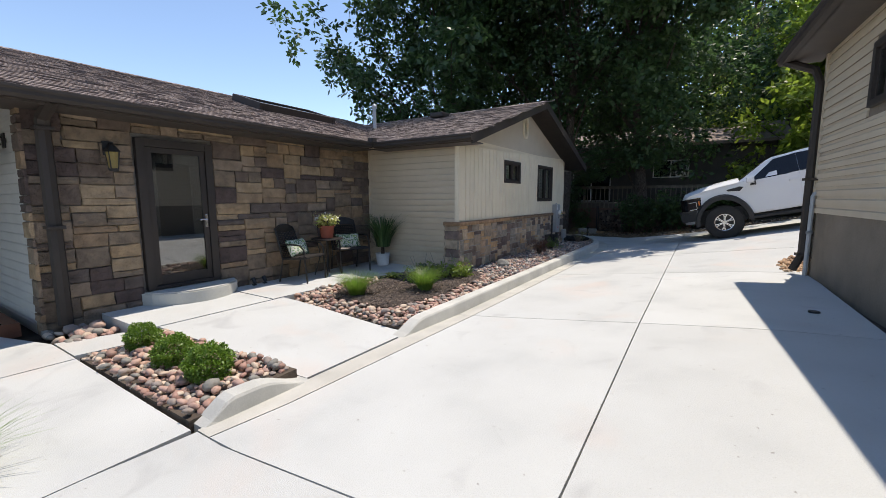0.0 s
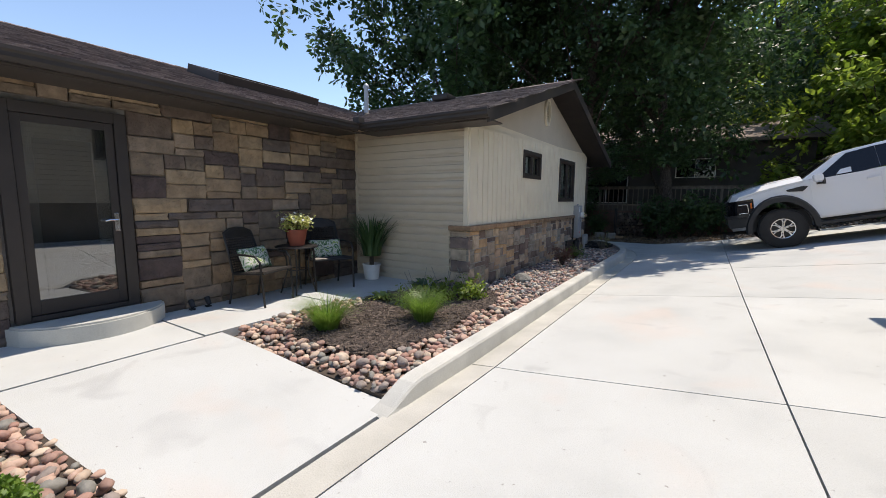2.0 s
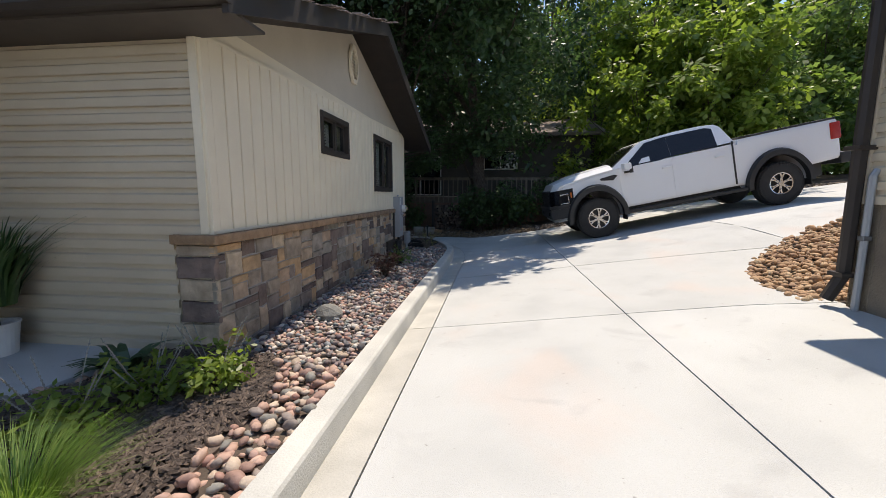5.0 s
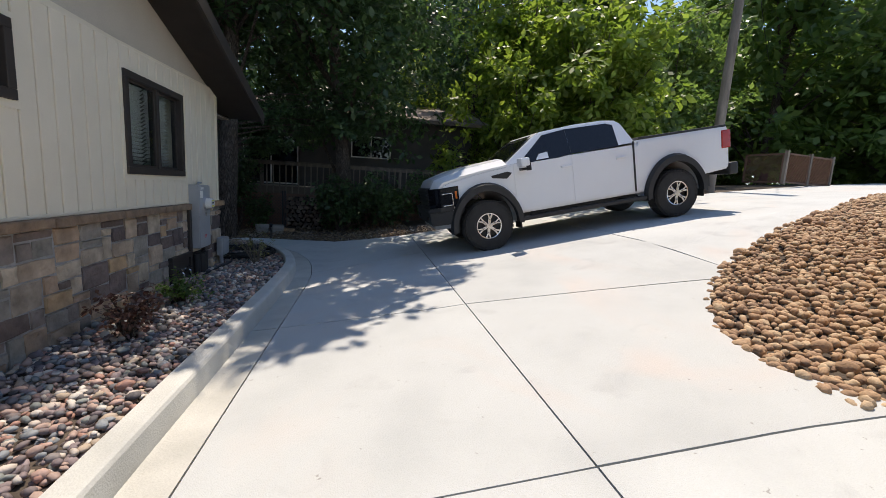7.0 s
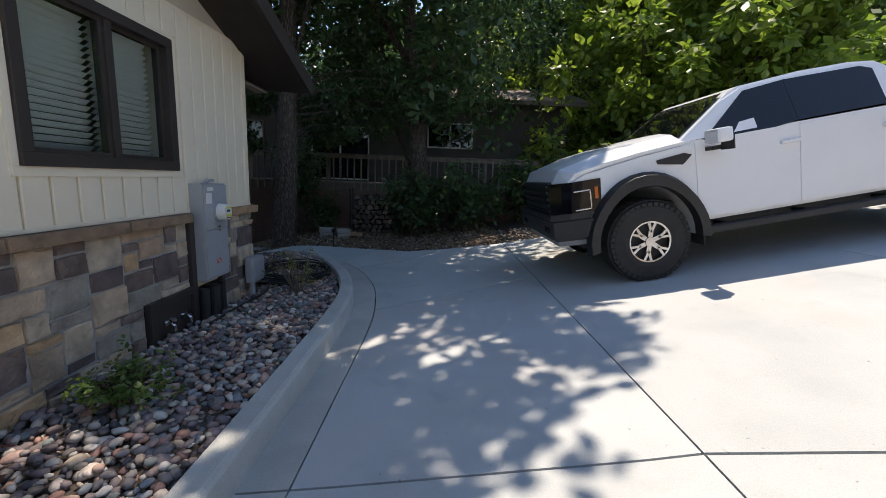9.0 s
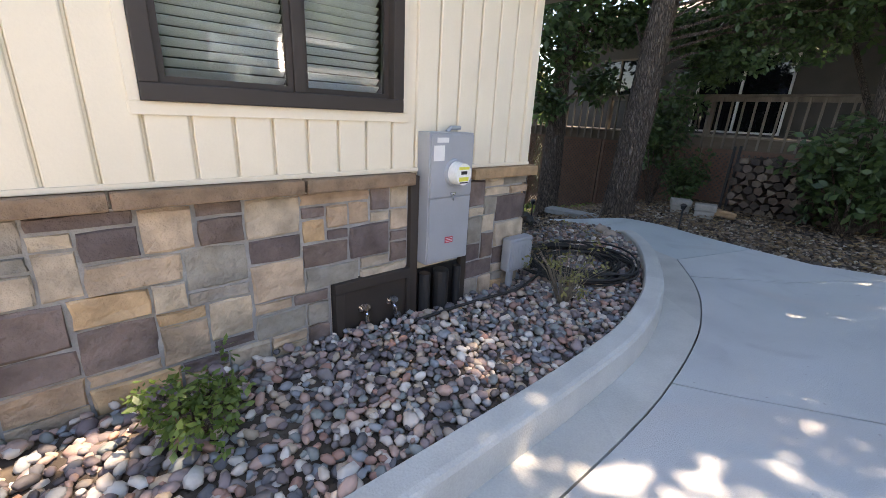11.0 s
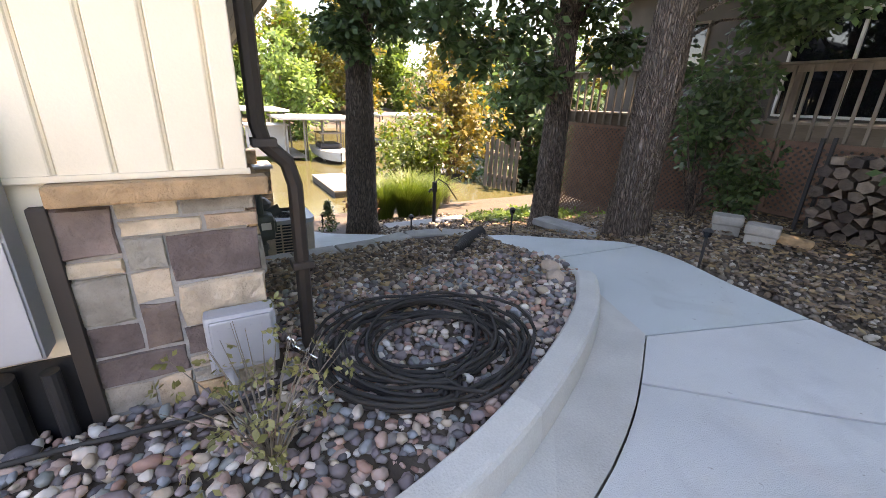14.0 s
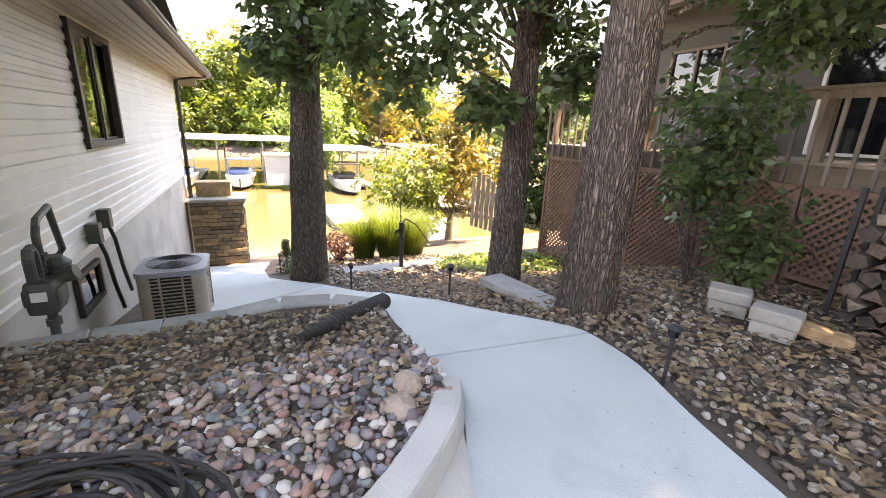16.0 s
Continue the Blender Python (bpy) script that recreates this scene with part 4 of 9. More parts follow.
MX = lambda x, y, z: Matrix.Translation((x, y, z)) @ Matrix(((0, -1, 0, 0), (1, 0, 0, 0), (0, 0, 1, 0), (0, 0, 0, 1)))
window("window_1", "small dark-framed slider window in the gable wall", MX(GX, W1[0], W1[2]), W1[1] - W1[0], W1[3] - W1[2], split=0.5)
window("window_2", "dark-framed slider window with white blinds", MX(GX, W2[0], W2[2]), W2[1] - W2[0], W2[3] - W2[2], split=0.52)
window("window_3", "dark-framed window with pale curtain in the side wall", Matrix.Translation((SW[1], NY, SW[2])) @ pose(0, 0, 0, 0, 0, 180), SW[1] - SW[0], SW[3] - SW[2], False, 0.5, True)
window("window_4", "dark garage window in lap siding", Matrix.Translation((AX, 6.55, 2.32)) @ pose(0, 0, 0, 0, 0, -90), 0.78, 0.70, False, 0.5)
for za, zb, ya, yb in ((W2[2] - 0.05, W2[2] - 0.004, W2[0] - 0.05, W2[1] + 0.05), (W1[2] - 0.05, W1[2] - 0.004, W1[0] - 0.05, W1[1] + 0.05), (W2[2] - 0.05, W2[3] + 0.05, W2[1] + 0.004, W2[1] + 0.04), (W1[2] - 0.05, W1[3] + 0.05, W1[1] + 0.004, W1[1] + 0.04)):
    b = bmesh.new()
    box(b, GX - 0.03, GX - 0.002, ya, yb, za, zb, 0.004)
    link("window_trim", b, M["panel"], gable)

# ---- door ----
door = thing("door_1", "dark brown storm door with full glass before a tan inner door", "door", kind="structure", at=Matrix.Translation((FX, 2.50, 0.03)))
dw, dh = 1.03, 2.14
for a in ((0, 0.11, 0, dh), (dw - 0.11, dw, 0, dh), (0.11, dw - 0.11, dh - 0.11, dh), (0.11, dw - 0.11, 0, 0.05)):
    b = bmesh.new()
    box(b, -0.12, 0.035, a[0], a[1], a[2], a[3], 0.006)
    part("door_frame", b, M["brown"], door)
b = bmesh.new()
for a in ((0.115, 0.19, 0.055, 2.025), (0.84, 0.915, 0.055, 2.025), (0.19, 0.84, 1.95, 2.025), (0.19, 0.84, 0.055, 0.20)):
    box(b, -0.03, 0.012, *a, 0.004)
leaf = part("storm_leaf", b, M["brown"], door)
b = bmesh.new()
box(b, -0.012, -0.006, 0.19, 0.84, 0.20, 1.95)
part("pane", b, M["door_pane"], leaf, "reflecting storm door glass").visible_shadow = False
b = bmesh.new()
tube(b, [(0.012, 0.878, 0.98), (0.05, 0.878, 0.98), (0.055, 0.80, 0.985), (0.05, 0.765, 0.975)], 0.011, 8)
box(b, 0.012, 0.02, 0.855, 0.90, 0.86, 1.06, 0.004)
part("door_handle", b, M["chrome"], leaf, "brushed steel lever handle")
b = bmesh.new()
for a in ((0.115, 0.28, 0.05, 2.02), (0.75, 0.915, 0.05, 2.02), (0.28, 0.75, 1.82, 2.02), (0.28, 0.75, 0.05, 0.72)):
    box(b, -0.15, -0.10, *a, 0.004)
M["door_tan"] = mat("door_tan", (0.44, 0.40, 0.34), (0.39, 0.35, 0.295), 0.5)
part("inner_leaf", b, M["door_tan"], door, "tan painted inner door")
b = bmesh.new()
box(b, -0.135, -0.125, 0.28, 0.75, 0.72, 1.82)
part("inner_pane", b, M["dark_glass"], door, "dark glass")
step = bmesh.new()
n = 24
poly = [(FX, 2.42), (FX, 3.78)] + [(FX + 0.50 * math.sin(math.pi * (i / n)) ** 0.55 * 1.0, 3.78 - 1.36 * i / n) for i in range(1, n)]
prism(step, poly, "z", -0.165, 0.018)
bmesh.ops.bevel(step, geom=[e for e in step.edges if all(v.co.z > 0 for v in e.verts)], offset=0.02, segments=2, affect="EDGES")
tagged(link("doorstep", step, M["kerb"]), "half-round pale concrete doorstep", "step", kind="structure")

# ---- eaves, gutters, downspouts ----
def gutter(pts, name="gutter", label="dark brown metal roof gutter"):
    root = thing(name, label, "gutter", kind="structure")
    (ax, ay, az), (bx, by, bz) = pts
    d = Vector((bx - ax, by - ay, 0)).normalized()
    r = Vector((d.y, -d.x, 0))
    prof = [(-0.11, 0.0), (-0.11, -0.12), (-0.02, -0.12), (0.01, -0.085), (0.012, -0.05), (0.03, -0.03), (0.03, 0.0), (0.018, 0.0), (0.015, -0.02), (-0.1, -0.02)]
    b = bmesh.new()
    ra, rb = [], []
    for o, z in prof:
        ra.append(b.verts.new(Vector((ax, ay, az + z)) + r * o))
        rb.append(b.verts.new(Vector((bx, by, bz + z)) + r * o))
    k = len(prof)
    for i in range(k):
        b.faces.new((ra[i], ra[(i + 1) % k], rb[(i + 1) % k], rb[i]))
    b.faces.new(ra[::-1])
    b.faces.new(rb)
    bmesh.ops.recalc_face_normals(b, faces=b.faces[:])
    part("trough", b, M["brown"], root)
    return root


gutter([(EX + 0.1, -7, EAVE + 0.0), (EX + 0.1, GE0 - 0.12, EAVE + 0.0)][::-1][::-1])
gutter([(EX + 0.1, GE0 - 0.1, EAVE), (RK + 0.02, GE0 - 0.1, EAVE)])
gutter([(RK, GE1 + 0.1, EN), (-16.3, GE1 + 0.1, EN)])
GARAGE = [gutter([(0.85, 8.7, 3.52), (0.85, -8, 3.52)])]
b = bmesh.new()
box(b, EX + 0.02, EX + 0.16, GE0 - 0.18, GE0 - 0.04, EAVE - 0.01, EAVE + 0.09, 0.01)
tagged(link("gutter_guard", b, M["brown"]), "dark splash guard at the roof valley", "gutter", kind="structure")
# soffits
for nm, x0, x1, y0, y1, z in (("soffit_front", FX - 0.2, EX + 0.0, -7, GE0 + 0.02, 2.36), ("soffit_south", EX + 0.005, RK - 0.02, GE0 + 0.01, SY + 0.02, 2.36), ("soffit_north", -16.2, GX - 0.04, NY - 0.05, GE1 - 0.01, 2.27), ("soffit_garage", 0.95, AX + 0.02, -8, 8.68, 3.40)):
    b = bmesh.new()
    box(b, x0, x1, y0, y1, z, z + 0.02)
    soffit = tagged(link(nm, b, M["brown_soft"]), "boarded soffit under the eave", "soffit", kind="structure")
    if nm == "soffit_north":
        n = 6
        for k in range(n):
            b = bmesh.new()
            box(b, x0, x1, y0 + (y1 - y0) * k / n + 0.006, y0 + (y1 - y0) * (k + 1) / n - 0.006, z - 0.012, z - 0.001)
            part("soffit_board", b, M["tan_soffit"], soffit)
# gable rake boards
for ya, za, yb, zb in ((GE0 - 0.02, EAVE + 0.01, GR, GZ + 0.015), (GE1 + 0.02, EN + 0.01, GR, GZ + 0.015)):
    b = bmesh.new()
    vs = []
    for x in (RK - 0.03, RK + 0.012):
        for yy, zz in ((ya, za), (yb, zb), (yb, zb - 0.19), (ya, za - 0.19)):
            vs.append(b.verts.new((x, yy, zz)))
    for f in ((0, 1, 2, 3), (7, 6, 5, 4), (0, 4, 5, 1), (1, 5, 6, 2), (2, 6, 7, 3), (3, 7, 4, 0)):
        b.faces.new([vs[i] for i in f])
    bmesh.ops.recalc_face_normals(b, faces=b.faces[:])
    tagged(link("rake_board", b, M["brown"]), "dark brown board along the gable edge", "trim", kind="structure")
# underside of the gable overhang
for ya, za, yb, zb in ((GE0, EAVE - 0.13, GR, GZ - 0.13), (GE1, EN - 0.13, GR, GZ - 0.13)):
    b = bmesh.new()
    vs = [b.verts.new(p) for p in ((GX - 0.03, ya, za), (RK, ya, za), (RK, yb, zb), (GX - 0.03, yb, zb))]
    b.faces.new(vs)
    bmesh.ops.solidify(b, geom=b.faces[:], thickness=0.015)
    tagged(link("soffit_gable", b, M["brown_soft"]), "brown soffit under the gable overhang", "soffit", kind="structure")


def downspout(label, pts, w=0.055, flat=0.8, material="brown"):
    root = thing("downspout", label, "downspout")
    b = bmesh.new()
    tube(b, pts, w, 8, flat)
    part("pipe", b, M[material], root)
    for p in (pts[-2], pts[len(pts) // 2]):
        b = bmesh.new()
        box(b, p[0] - w * 1.15, p[0] + w * 1.15, p[1] - w * 1.15, p[1] + w * 1.15, p[2] - 0.02, p[2] + 0.02, 0.005)
        part("strap", b, M[material], root)
    return root


downspout("dark brown downspout on the stone front wall", [(EX + 0.02, 1.57, 2.42), (FX + 0.15, 1.57, 2.28), (FX + 0.09, 1.57, 2.15), (FX + 0.09, 1.57, 1.0), (FX + 0.09, 1.57, -0.2)], 0.075)
downspout("dark brown downspout kicked out over the stone base", [(-4.42, GE1 + 0.05, 2.29), (-4.42, NY + 0.1, 2.2), (-4.42, NY + 0.07, 2.05), (-4.42, NY + 0.07, 1.05), (-4.42, NY + 0.09, 0.96), (-4.42, NY + 0.19, 0.86), (-4.42, NY + 0.22, 0.74), (-4.42, NY + 0.22, 0.3), (-4.42, NY + 0.22, -0.28)], 0.05)
downspout("dark downspout at the far house corner", [(-15.45, GE1 + 0.05, 2.29), (-15.45, NY + 0.08, 2.15), (-15.45, NY + 0.08, 0.0), (-15.45, NY + 0.08, -2.7)], 0.06)
downspout("dark brown downspout at the garage corner", [(0.92, AY + 0.25, 3.42), (AX - 0.12, AY + 0.02, 3.2), (AX - 0.06, AY - 0.02, 3.0), (AX - 0.06, AY - 0.02, 1.6), (AX - 0.06, AY - 0.02, 0.45), (AX - 0.15, AY + 0.02, 0.2)], 0.07)
downspout("pale metal conduit at the garage corner", [(AX + 0.0, AY - 0.14, 1.4), (AX - 0.03, AY - 0.14, 1.35), (AX - 0.03, AY - 0.14, 0.8), (AX - 0.03, AY - 0.14, 0.1)], 0.03, 1.0, "grey_metal")

# gable vent
vent = thing("gable_vent", "octagonal cream louvred gable vent", "vent", at=Matrix.Translation((GX - 0.02, GR - 0.07, 3.2)))
b = bmesh.new()
ring = []
for rr, xx in ((1.0, 0.0), (1.0, 0.045), (0.78, 0.045), (0.78, 0.0)):
    ring.append([b.verts.new((xx, 0.17 * rr * math.cos(math.pi * (k + 0.5) / 4) * 1.08, 0.29 * rr * math.sin(math.pi * (k + 0.5) / 4) * 1.08)) for k in range(8)])
for a, c in zip(ring, ring[1:]):
    for k in range(8):
        b.faces.new((a[k], a[(k + 1) % 8], c[(k + 1) % 8], c[k]))
part("frame", b, M["panel"], vent)
for i in range(9):
    z = -0.2 + i * 0.05
    half_w = 0.13 * (1 if abs(z) < 0.1 else 1 - (abs(z) - 0.1) * 3.2)
    b = bmesh.new()
    box(b, 0.0, 0.045, -half_w, half_w, -0.003, 0.003, 0, pose(0, 0, z, 0, 35, 0))
    part("louvre", b, M["panel"], vent)


# ---- shingles ----
def shingles(parent, o, along, up, length, rise, clip=None, seed=0):
    """Courses of uneven tabs on a slope: o the lower corner, along and up unit directions, clip(s, t) says where the slope lies."""
    rng = random.Random(seed)
    nrm = along.cross(up).normalized()
    if nrm.z < 0:
        nrm = -nrm
    V, F = [], []
    t = 0.0
    while t < rise:
        s = rng.uniform(0, 0.2)
        while s < length:
            w = rng.uniform(0.08, 0.22)
            if clip is None or clip(s + w / 2, t + 0.07):
                h0 = 0.012 + rng.choice([0, 0, 0.006])
                e = t - rng.choice([0, 0, 0.012])
                i = len(V)
                for ss, tt, hh in ((s, e, h0), (s + w - 0.004, e, h0), (s + w - 0.004, t + 0.15, 0.003), (s, t + 0.15, 0.003), (s, e, -0.002), (s + w - 0.004, e, -0.002)):
                    V.append(o + along * ss + up * tt + nrm * hh)
                F += [(i, i + 1, i + 2, i + 3), (i + 4, i + 5, i + 1, i), (i + 4, i, i + 3), (i + 5, i + 2, i + 1)]
            s += w
        t += 0.14
    ob = raw("shingles", V, F, M["shingle"], parent)
    ob["kind"] = "stuff"
    return ob


cs = math.sqrt(1 + PITCH * PITCH)
upm = Vector((-1, 0, PITCH)).normalized()
shingles(roof_main, Vector((EX + 0.03, -7, EAVE)), Vector((0, 1, 0)), upm, 17.7, 4.6 * cs, lambda s, t: s - 13.7 < t / cs * (4.02 / 4.0), 1)
upg = Vector((0, 1, PITCH)).normalized()
shingles(roof_g0, Vector((-10.3, GE0 - 0.03, EAVE)), Vector((1, 0, 0)), upg, 10.3 + RK + 0.0, 4.02 * cs, lambda s, t: -10.3 + s > EX - t / cs, 2)
b = bmesh.new()
for i in range(26):
    x0 = RK - 0.05 - 0.25 * (i + 1)
    for sg in (-1, 1):
        vs = [b.verts.new(p) for p in ((x0, GR, GZ + 0.03), (x0 + 0.27, GR, GZ + 0.036), (x0 + 0.27, GR + sg * 0.15, GZ - 0.022), (x0, GR + sg * 0.15, GZ - 0.028))]
        b.faces.new(vs)
o = link("ridge_caps", b, M["shingle"], roof_g0)
b = bmesh.new()
for i in range(70):
    y0 = -7 + 0.25 * i
    for sg in (-1, 1):
        vs = [b.verts.new(p) for p in ((RX, y0, RZ + 0.036), (RX, y0 + 0.27, RZ + 0.03), (RX + sg * 0.15, y0 + 0.27, RZ - 0.028), (RX + sg * 0.15, y0, RZ - 0.022))]
        b.faces.new(vs)
link("ridge_caps", b, M["shingle"], roof_main)

# skylight: a long dark box on the front slope
sk = thing("skylight", "long dark framed skylight on the shingle roof", "skylight")
ang = -math.degrees(math.atan(PITCH))
SK = pose(-9.0, 6.75, EAVE + PITCH * 2.9, 0, -ang, 0)
b = bmesh.new()
for a in ((-0.55, 0.55, -1.1, -1.0), (-0.55, 0.55, 1.0, 1.1), (-0.55, -0.45, -1.0, 1.0), (0.45, 0.55, -1.0, 1.0)):
    box(b, *a, -0.05, 0.17, 0.01)
sf = part("frame", b, M["brown"], sk)
b = bmesh.new()
box(b, -0.45, 0.45, -1.0, 1.0, 0.12, 0.14)
sp = part("pane", b, M["dark_glass"], sk, "dark reflecting glass")
sk.matrix_basis = SK
# vents on the roof
flue = thing("roof_flue", "thin pale metal flue pipe with cap on the roof", "flue", at=Matrix.Translation((-8.1, 9.0, EAVE + PITCH * 2.3)))
b = bmesh.new()
cyl(b, (0, 0, -0.1), (0, 0, 0.62), 0.05, 0.05, 12)
part("pipe", b, M["grey_metal"], flue)
b = bmesh.new()
cyl(b, (0, 0, 0.62), (0, 0, 0.68), 0.07, 0.07, 12)
cyl(b, (0, 0, 0.68), (0, 0, 0.74), 0.07, 0.02, 12)
part("cap", b, M["grey_metal"], flue)
b = bmesh.new()
cyl(b, (0, 0, -0.08), (0, 0, 0.05), 0.16, 0.07, 12)
part("boot", b, M["brown"], flue)
rv = thing("roof_vent", "low dark roof vent near the ridge", "vent", at=Matrix.Translation((-6.6, 10.1, GZ - 0.2)))
b = bmesh.new()
box(b, -0.22, 0.22, -0.2, 0.2, 0.0, 0.14, 0.04)
part("hood", b, M["brown"], rv)


# wall lantern
def lantern(m):
    root = thing("wall_lantern", "black wall lantern with amber glass", "lamp", at=m)
    b = bmesh.new()
    box(b, 0, 0.02, -0.06, 0.06, -0.02, 0.16, 0.006)
    tube(b, [(0.02, 0, 0.1), (0.08, 0, 0.14), (0.13, 0, 0.12)], 0.012, 8)
    part("bracket", b, M["black_plastic"], root)
    b = bmesh.new()
    cyl(b, (0.13, 0, 0.02), (0.13, 0, 0.11), 0.10, 0.03, 8)
    cyl(b, (0.13, 0, -0.23), (0.13, 0, -0.20), 0.05, 0.06, 8)
    for k in range(4):
        a = math.pi / 4 + k * math.pi / 2
        cyl(b, (0.13 + 0.055 * math.cos(a), 0.055 * math.sin(a), -0.2), (0.13 + 0.08 * math.cos(a), 0.08 * math.sin(a), 0.02), 0.007, 0.007, 6)
    part("cage", b, M["black_plastic"], root)
    b = bmesh.new()
    cyl(b, (0.13, 0, -0.19), (0.13, 0, 0.015), 0.05, 0.072, 8)
    part("glass", b, M["amber_glass"], root, "amber glass")


M["amber_glass"] = mat("amber_glass", (0.35, 0.27, 0.10), (0.25, 0.19, 0.08), 0.15)
lantern(Matrix.Translation((FX, 2.2, 1.92)))
lantern(Matrix.Translation((FX - 0.7, 1.40, 1.98)) @ pose(0, 0, 0, 0, 0, -90))

# the garage stands a little askew to the house
ASKEW = Matrix.Translation((AX, AY, 0)) @ pose(0, 0, 0, 0, 0, 3.5) @ Matrix.Translation((-AX, -AY, 0))
for ob in list(scene.objects):
    if ob.parent is None and ob.type in {"MESH", "EMPTY"} and ("garage" in ob.name or "garage" in ob.get("label", "") or ob in GARAGE):
        ob.matrix_basis = ASKEW @ ob.matrix_basis


# ---- north yard: path lights, retaining wall, fittings ----
caps = thing("retaining_wall", "low wall capped with grey flagstones", "wall", kind="structure")
M["flag"] = mat("flagstone", (0.30, 0.30, 0.28), (0.22, 0.22, 0.205), 0.85, scale=6, bump=0.4, bscale=50, obj=0.15)
rwl = resample([(-6.25, 14.3), (-6.33, 15.0), (-6.35, 15.6), (-6.52, 16.2), (-6.35, 16.75), (-6.12, 17.0)], 0.46)
for a, c in zip(rwl, rwl[1:]):
    d = (c - a).normalized()
    r = Vector((d.y, -d.x, 0))
    b = bmesh.new()
    vs = []
    for z in (-0.42, -0.36):
        vs += [b.verts.new(p + Vector((0, 0, z))) for p in (a - r * 0.12 + d * 0.005, a + r * 0.13 + d * 0.005, c + r * 0.13 - d * 0.005, c - r * 0.12 - d * 0.005)]
    for f in ((3, 2, 1, 0), (4, 5, 6, 7), (0, 1, 5, 4), (1, 2, 6, 5), (2, 3, 7, 6), (3, 0, 4, 7)):
        b.faces.new([vs[i] for i in f])
    bmesh.ops.bevel(b, geom=b.edges[:], offset=0.01, segments=1, affect="EDGES")
    part("capstone", b, M["flag"], caps)
    b = bmesh.new()
    vs = []
    for z in (-1.2, -0.421):
        vs += [b.verts.new(p + Vector((0, 0, z))) for p in (a - r * 0.10, a + r * 0.10, c + r * 0.10, c - r * 0.10)]
    for f in ((3, 2, 1, 0), (4, 5, 6, 7), (0, 1, 5, 4), (1, 2, 6, 5), (2, 3, 7, 6), (3, 0, 4, 7)):
        b.faces.new([vs[i] for i in f])
    part("wall_block", b, M["flag"], caps)


def path_light(x, y):
    z = ground_h(x, y)
    root = thing("path_light", "small black path light on a stake", "lamp", "path lights", at=Matrix.Translation((x, y, z - 0.05)))
    b = bmesh.new()
    cyl(b, (0, 0, -0.1), (0, 0, 0.36), 0.012, 0.016, 8)
    part("stake", b, M["black_plastic"], root)
    b = bmesh.new()
    cyl(b, (0, 0, 0.36), (0, 0, 0.42), 0.03, 0.045, 12)
    part("lens", b, M["dark_glass"], root)
    b = bmesh.new()
    cyl(b, (0, 0, 0.42), (0, 0, 0.45), 0.055, 0.02, 14)
    part("cap", b, M["black_plastic"], root)


for x, y in ((-4.3, 18.45), (-6.9, 18.05), (-8.8, 17.25), (-12.0, 16.35)):
    path_light(x, y)

def round_square(half, r, n=6):
    return [(sx * (half - r) + r * math.cos(math.radians(a0 + 90 * k / n)), sy * (half - r) + r * math.sin(math.radians(a0 + 90 * k / n))) for sx, sy, a0 in ((1, 1, 0), (-1, 1, 90), (-1, -1, 180), (1, -1, 270)) for k in range(n + 1)]


# air conditioner
ac = thing("air_conditioner", "beige outdoor air conditioner with louvred sides", "air conditioner", at=Matrix.Translation((-8.4, 15.0, -1.2)) @ Matrix.Scale(0.88, 4))
M["beige"] = mat("beige_metal", (0.50, 0.42, 0.33), (0.42, 0.35, 0.275), 0.45, 0.2)
S, Hh = 0.40, 0.82
b = bmesh.new()
prism(b, round_square(S - 0.05, 0.1), "z", 0.05, Hh - 0.06)
part("coil", b, M["black_plastic"], ac, "dark fins")

b = bmesh.new()
prism(b, round_square(S + 0.005, 0.13), "z", 0.0, 0.075)
part("base", b, M["beige"], ac)
for sx in (-1, 1):
    for sy in (-1, 1):
        b = bmesh.new()
        bow = [(0.13 * math.cos(math.radians(a)), 0.13 * math.sin(math.radians(a))) for a in range(0, 91, 15)]
        prism(b, [(sx * (S - 0.13 + p), sy * (S - 0.13 + q)) for p, q in ([(0.13, -0.035)] + bow + [(-0.035, 0.13), (-0.035, 0.115), (0.07, 0.07), (0.115, -0.035)])], "z", 0.076, Hh - 0.071)
        part("corner_post", b, M["beige"], ac)
for i in range(13):
    z = 0.1 + i * 0.05
    for ax in (0, 1):
        for sg in (-1, 1):
            b = bmesh.new()
            if ax:
                box(b, sg * (S - 0.02) - 0.012, sg * (S - 0.02) + 0.012, -S + 0.165, S - 0.165, z, z + 0.012)
            else:
                box(b, -S + 0.165, S - 0.165, sg * (S - 0.02) - 0.012, sg * (S - 0.02) + 0.012, z, z + 0.012)
            part("louvre", b, M["beige"], ac)
for ax in (-0.13, 0.13):
    b = bmesh.new()
    box(b, S - 0.012, S + 0.006, ax - 0.012, ax + 0.012, 0.06, Hh - 0.06)
    part("upright", b, M["beige"], ac)
b = bmesh.new()
prism(b, round_square(S + 0.015, 0.14), "z", Hh - 0.07, Hh)
part("top_panel", b, M["grey_metal"], ac, "grey metal top")
b = bmesh.new()
for i in range(9):
    r0 = 0.05 + i * 0.034
    n = 32
    tube(b, [(r0 * math.cos(2 * math.pi * k / n), r0 * math.sin(2 * math.pi * k / n), Hh + 0.02 + 0.02 * (1 - r0 / 0.36)) for k in range(n + 1)], 0.005, 4)
part("fan_guard", b, M["black_plastic"], ac, "wire fan guard")

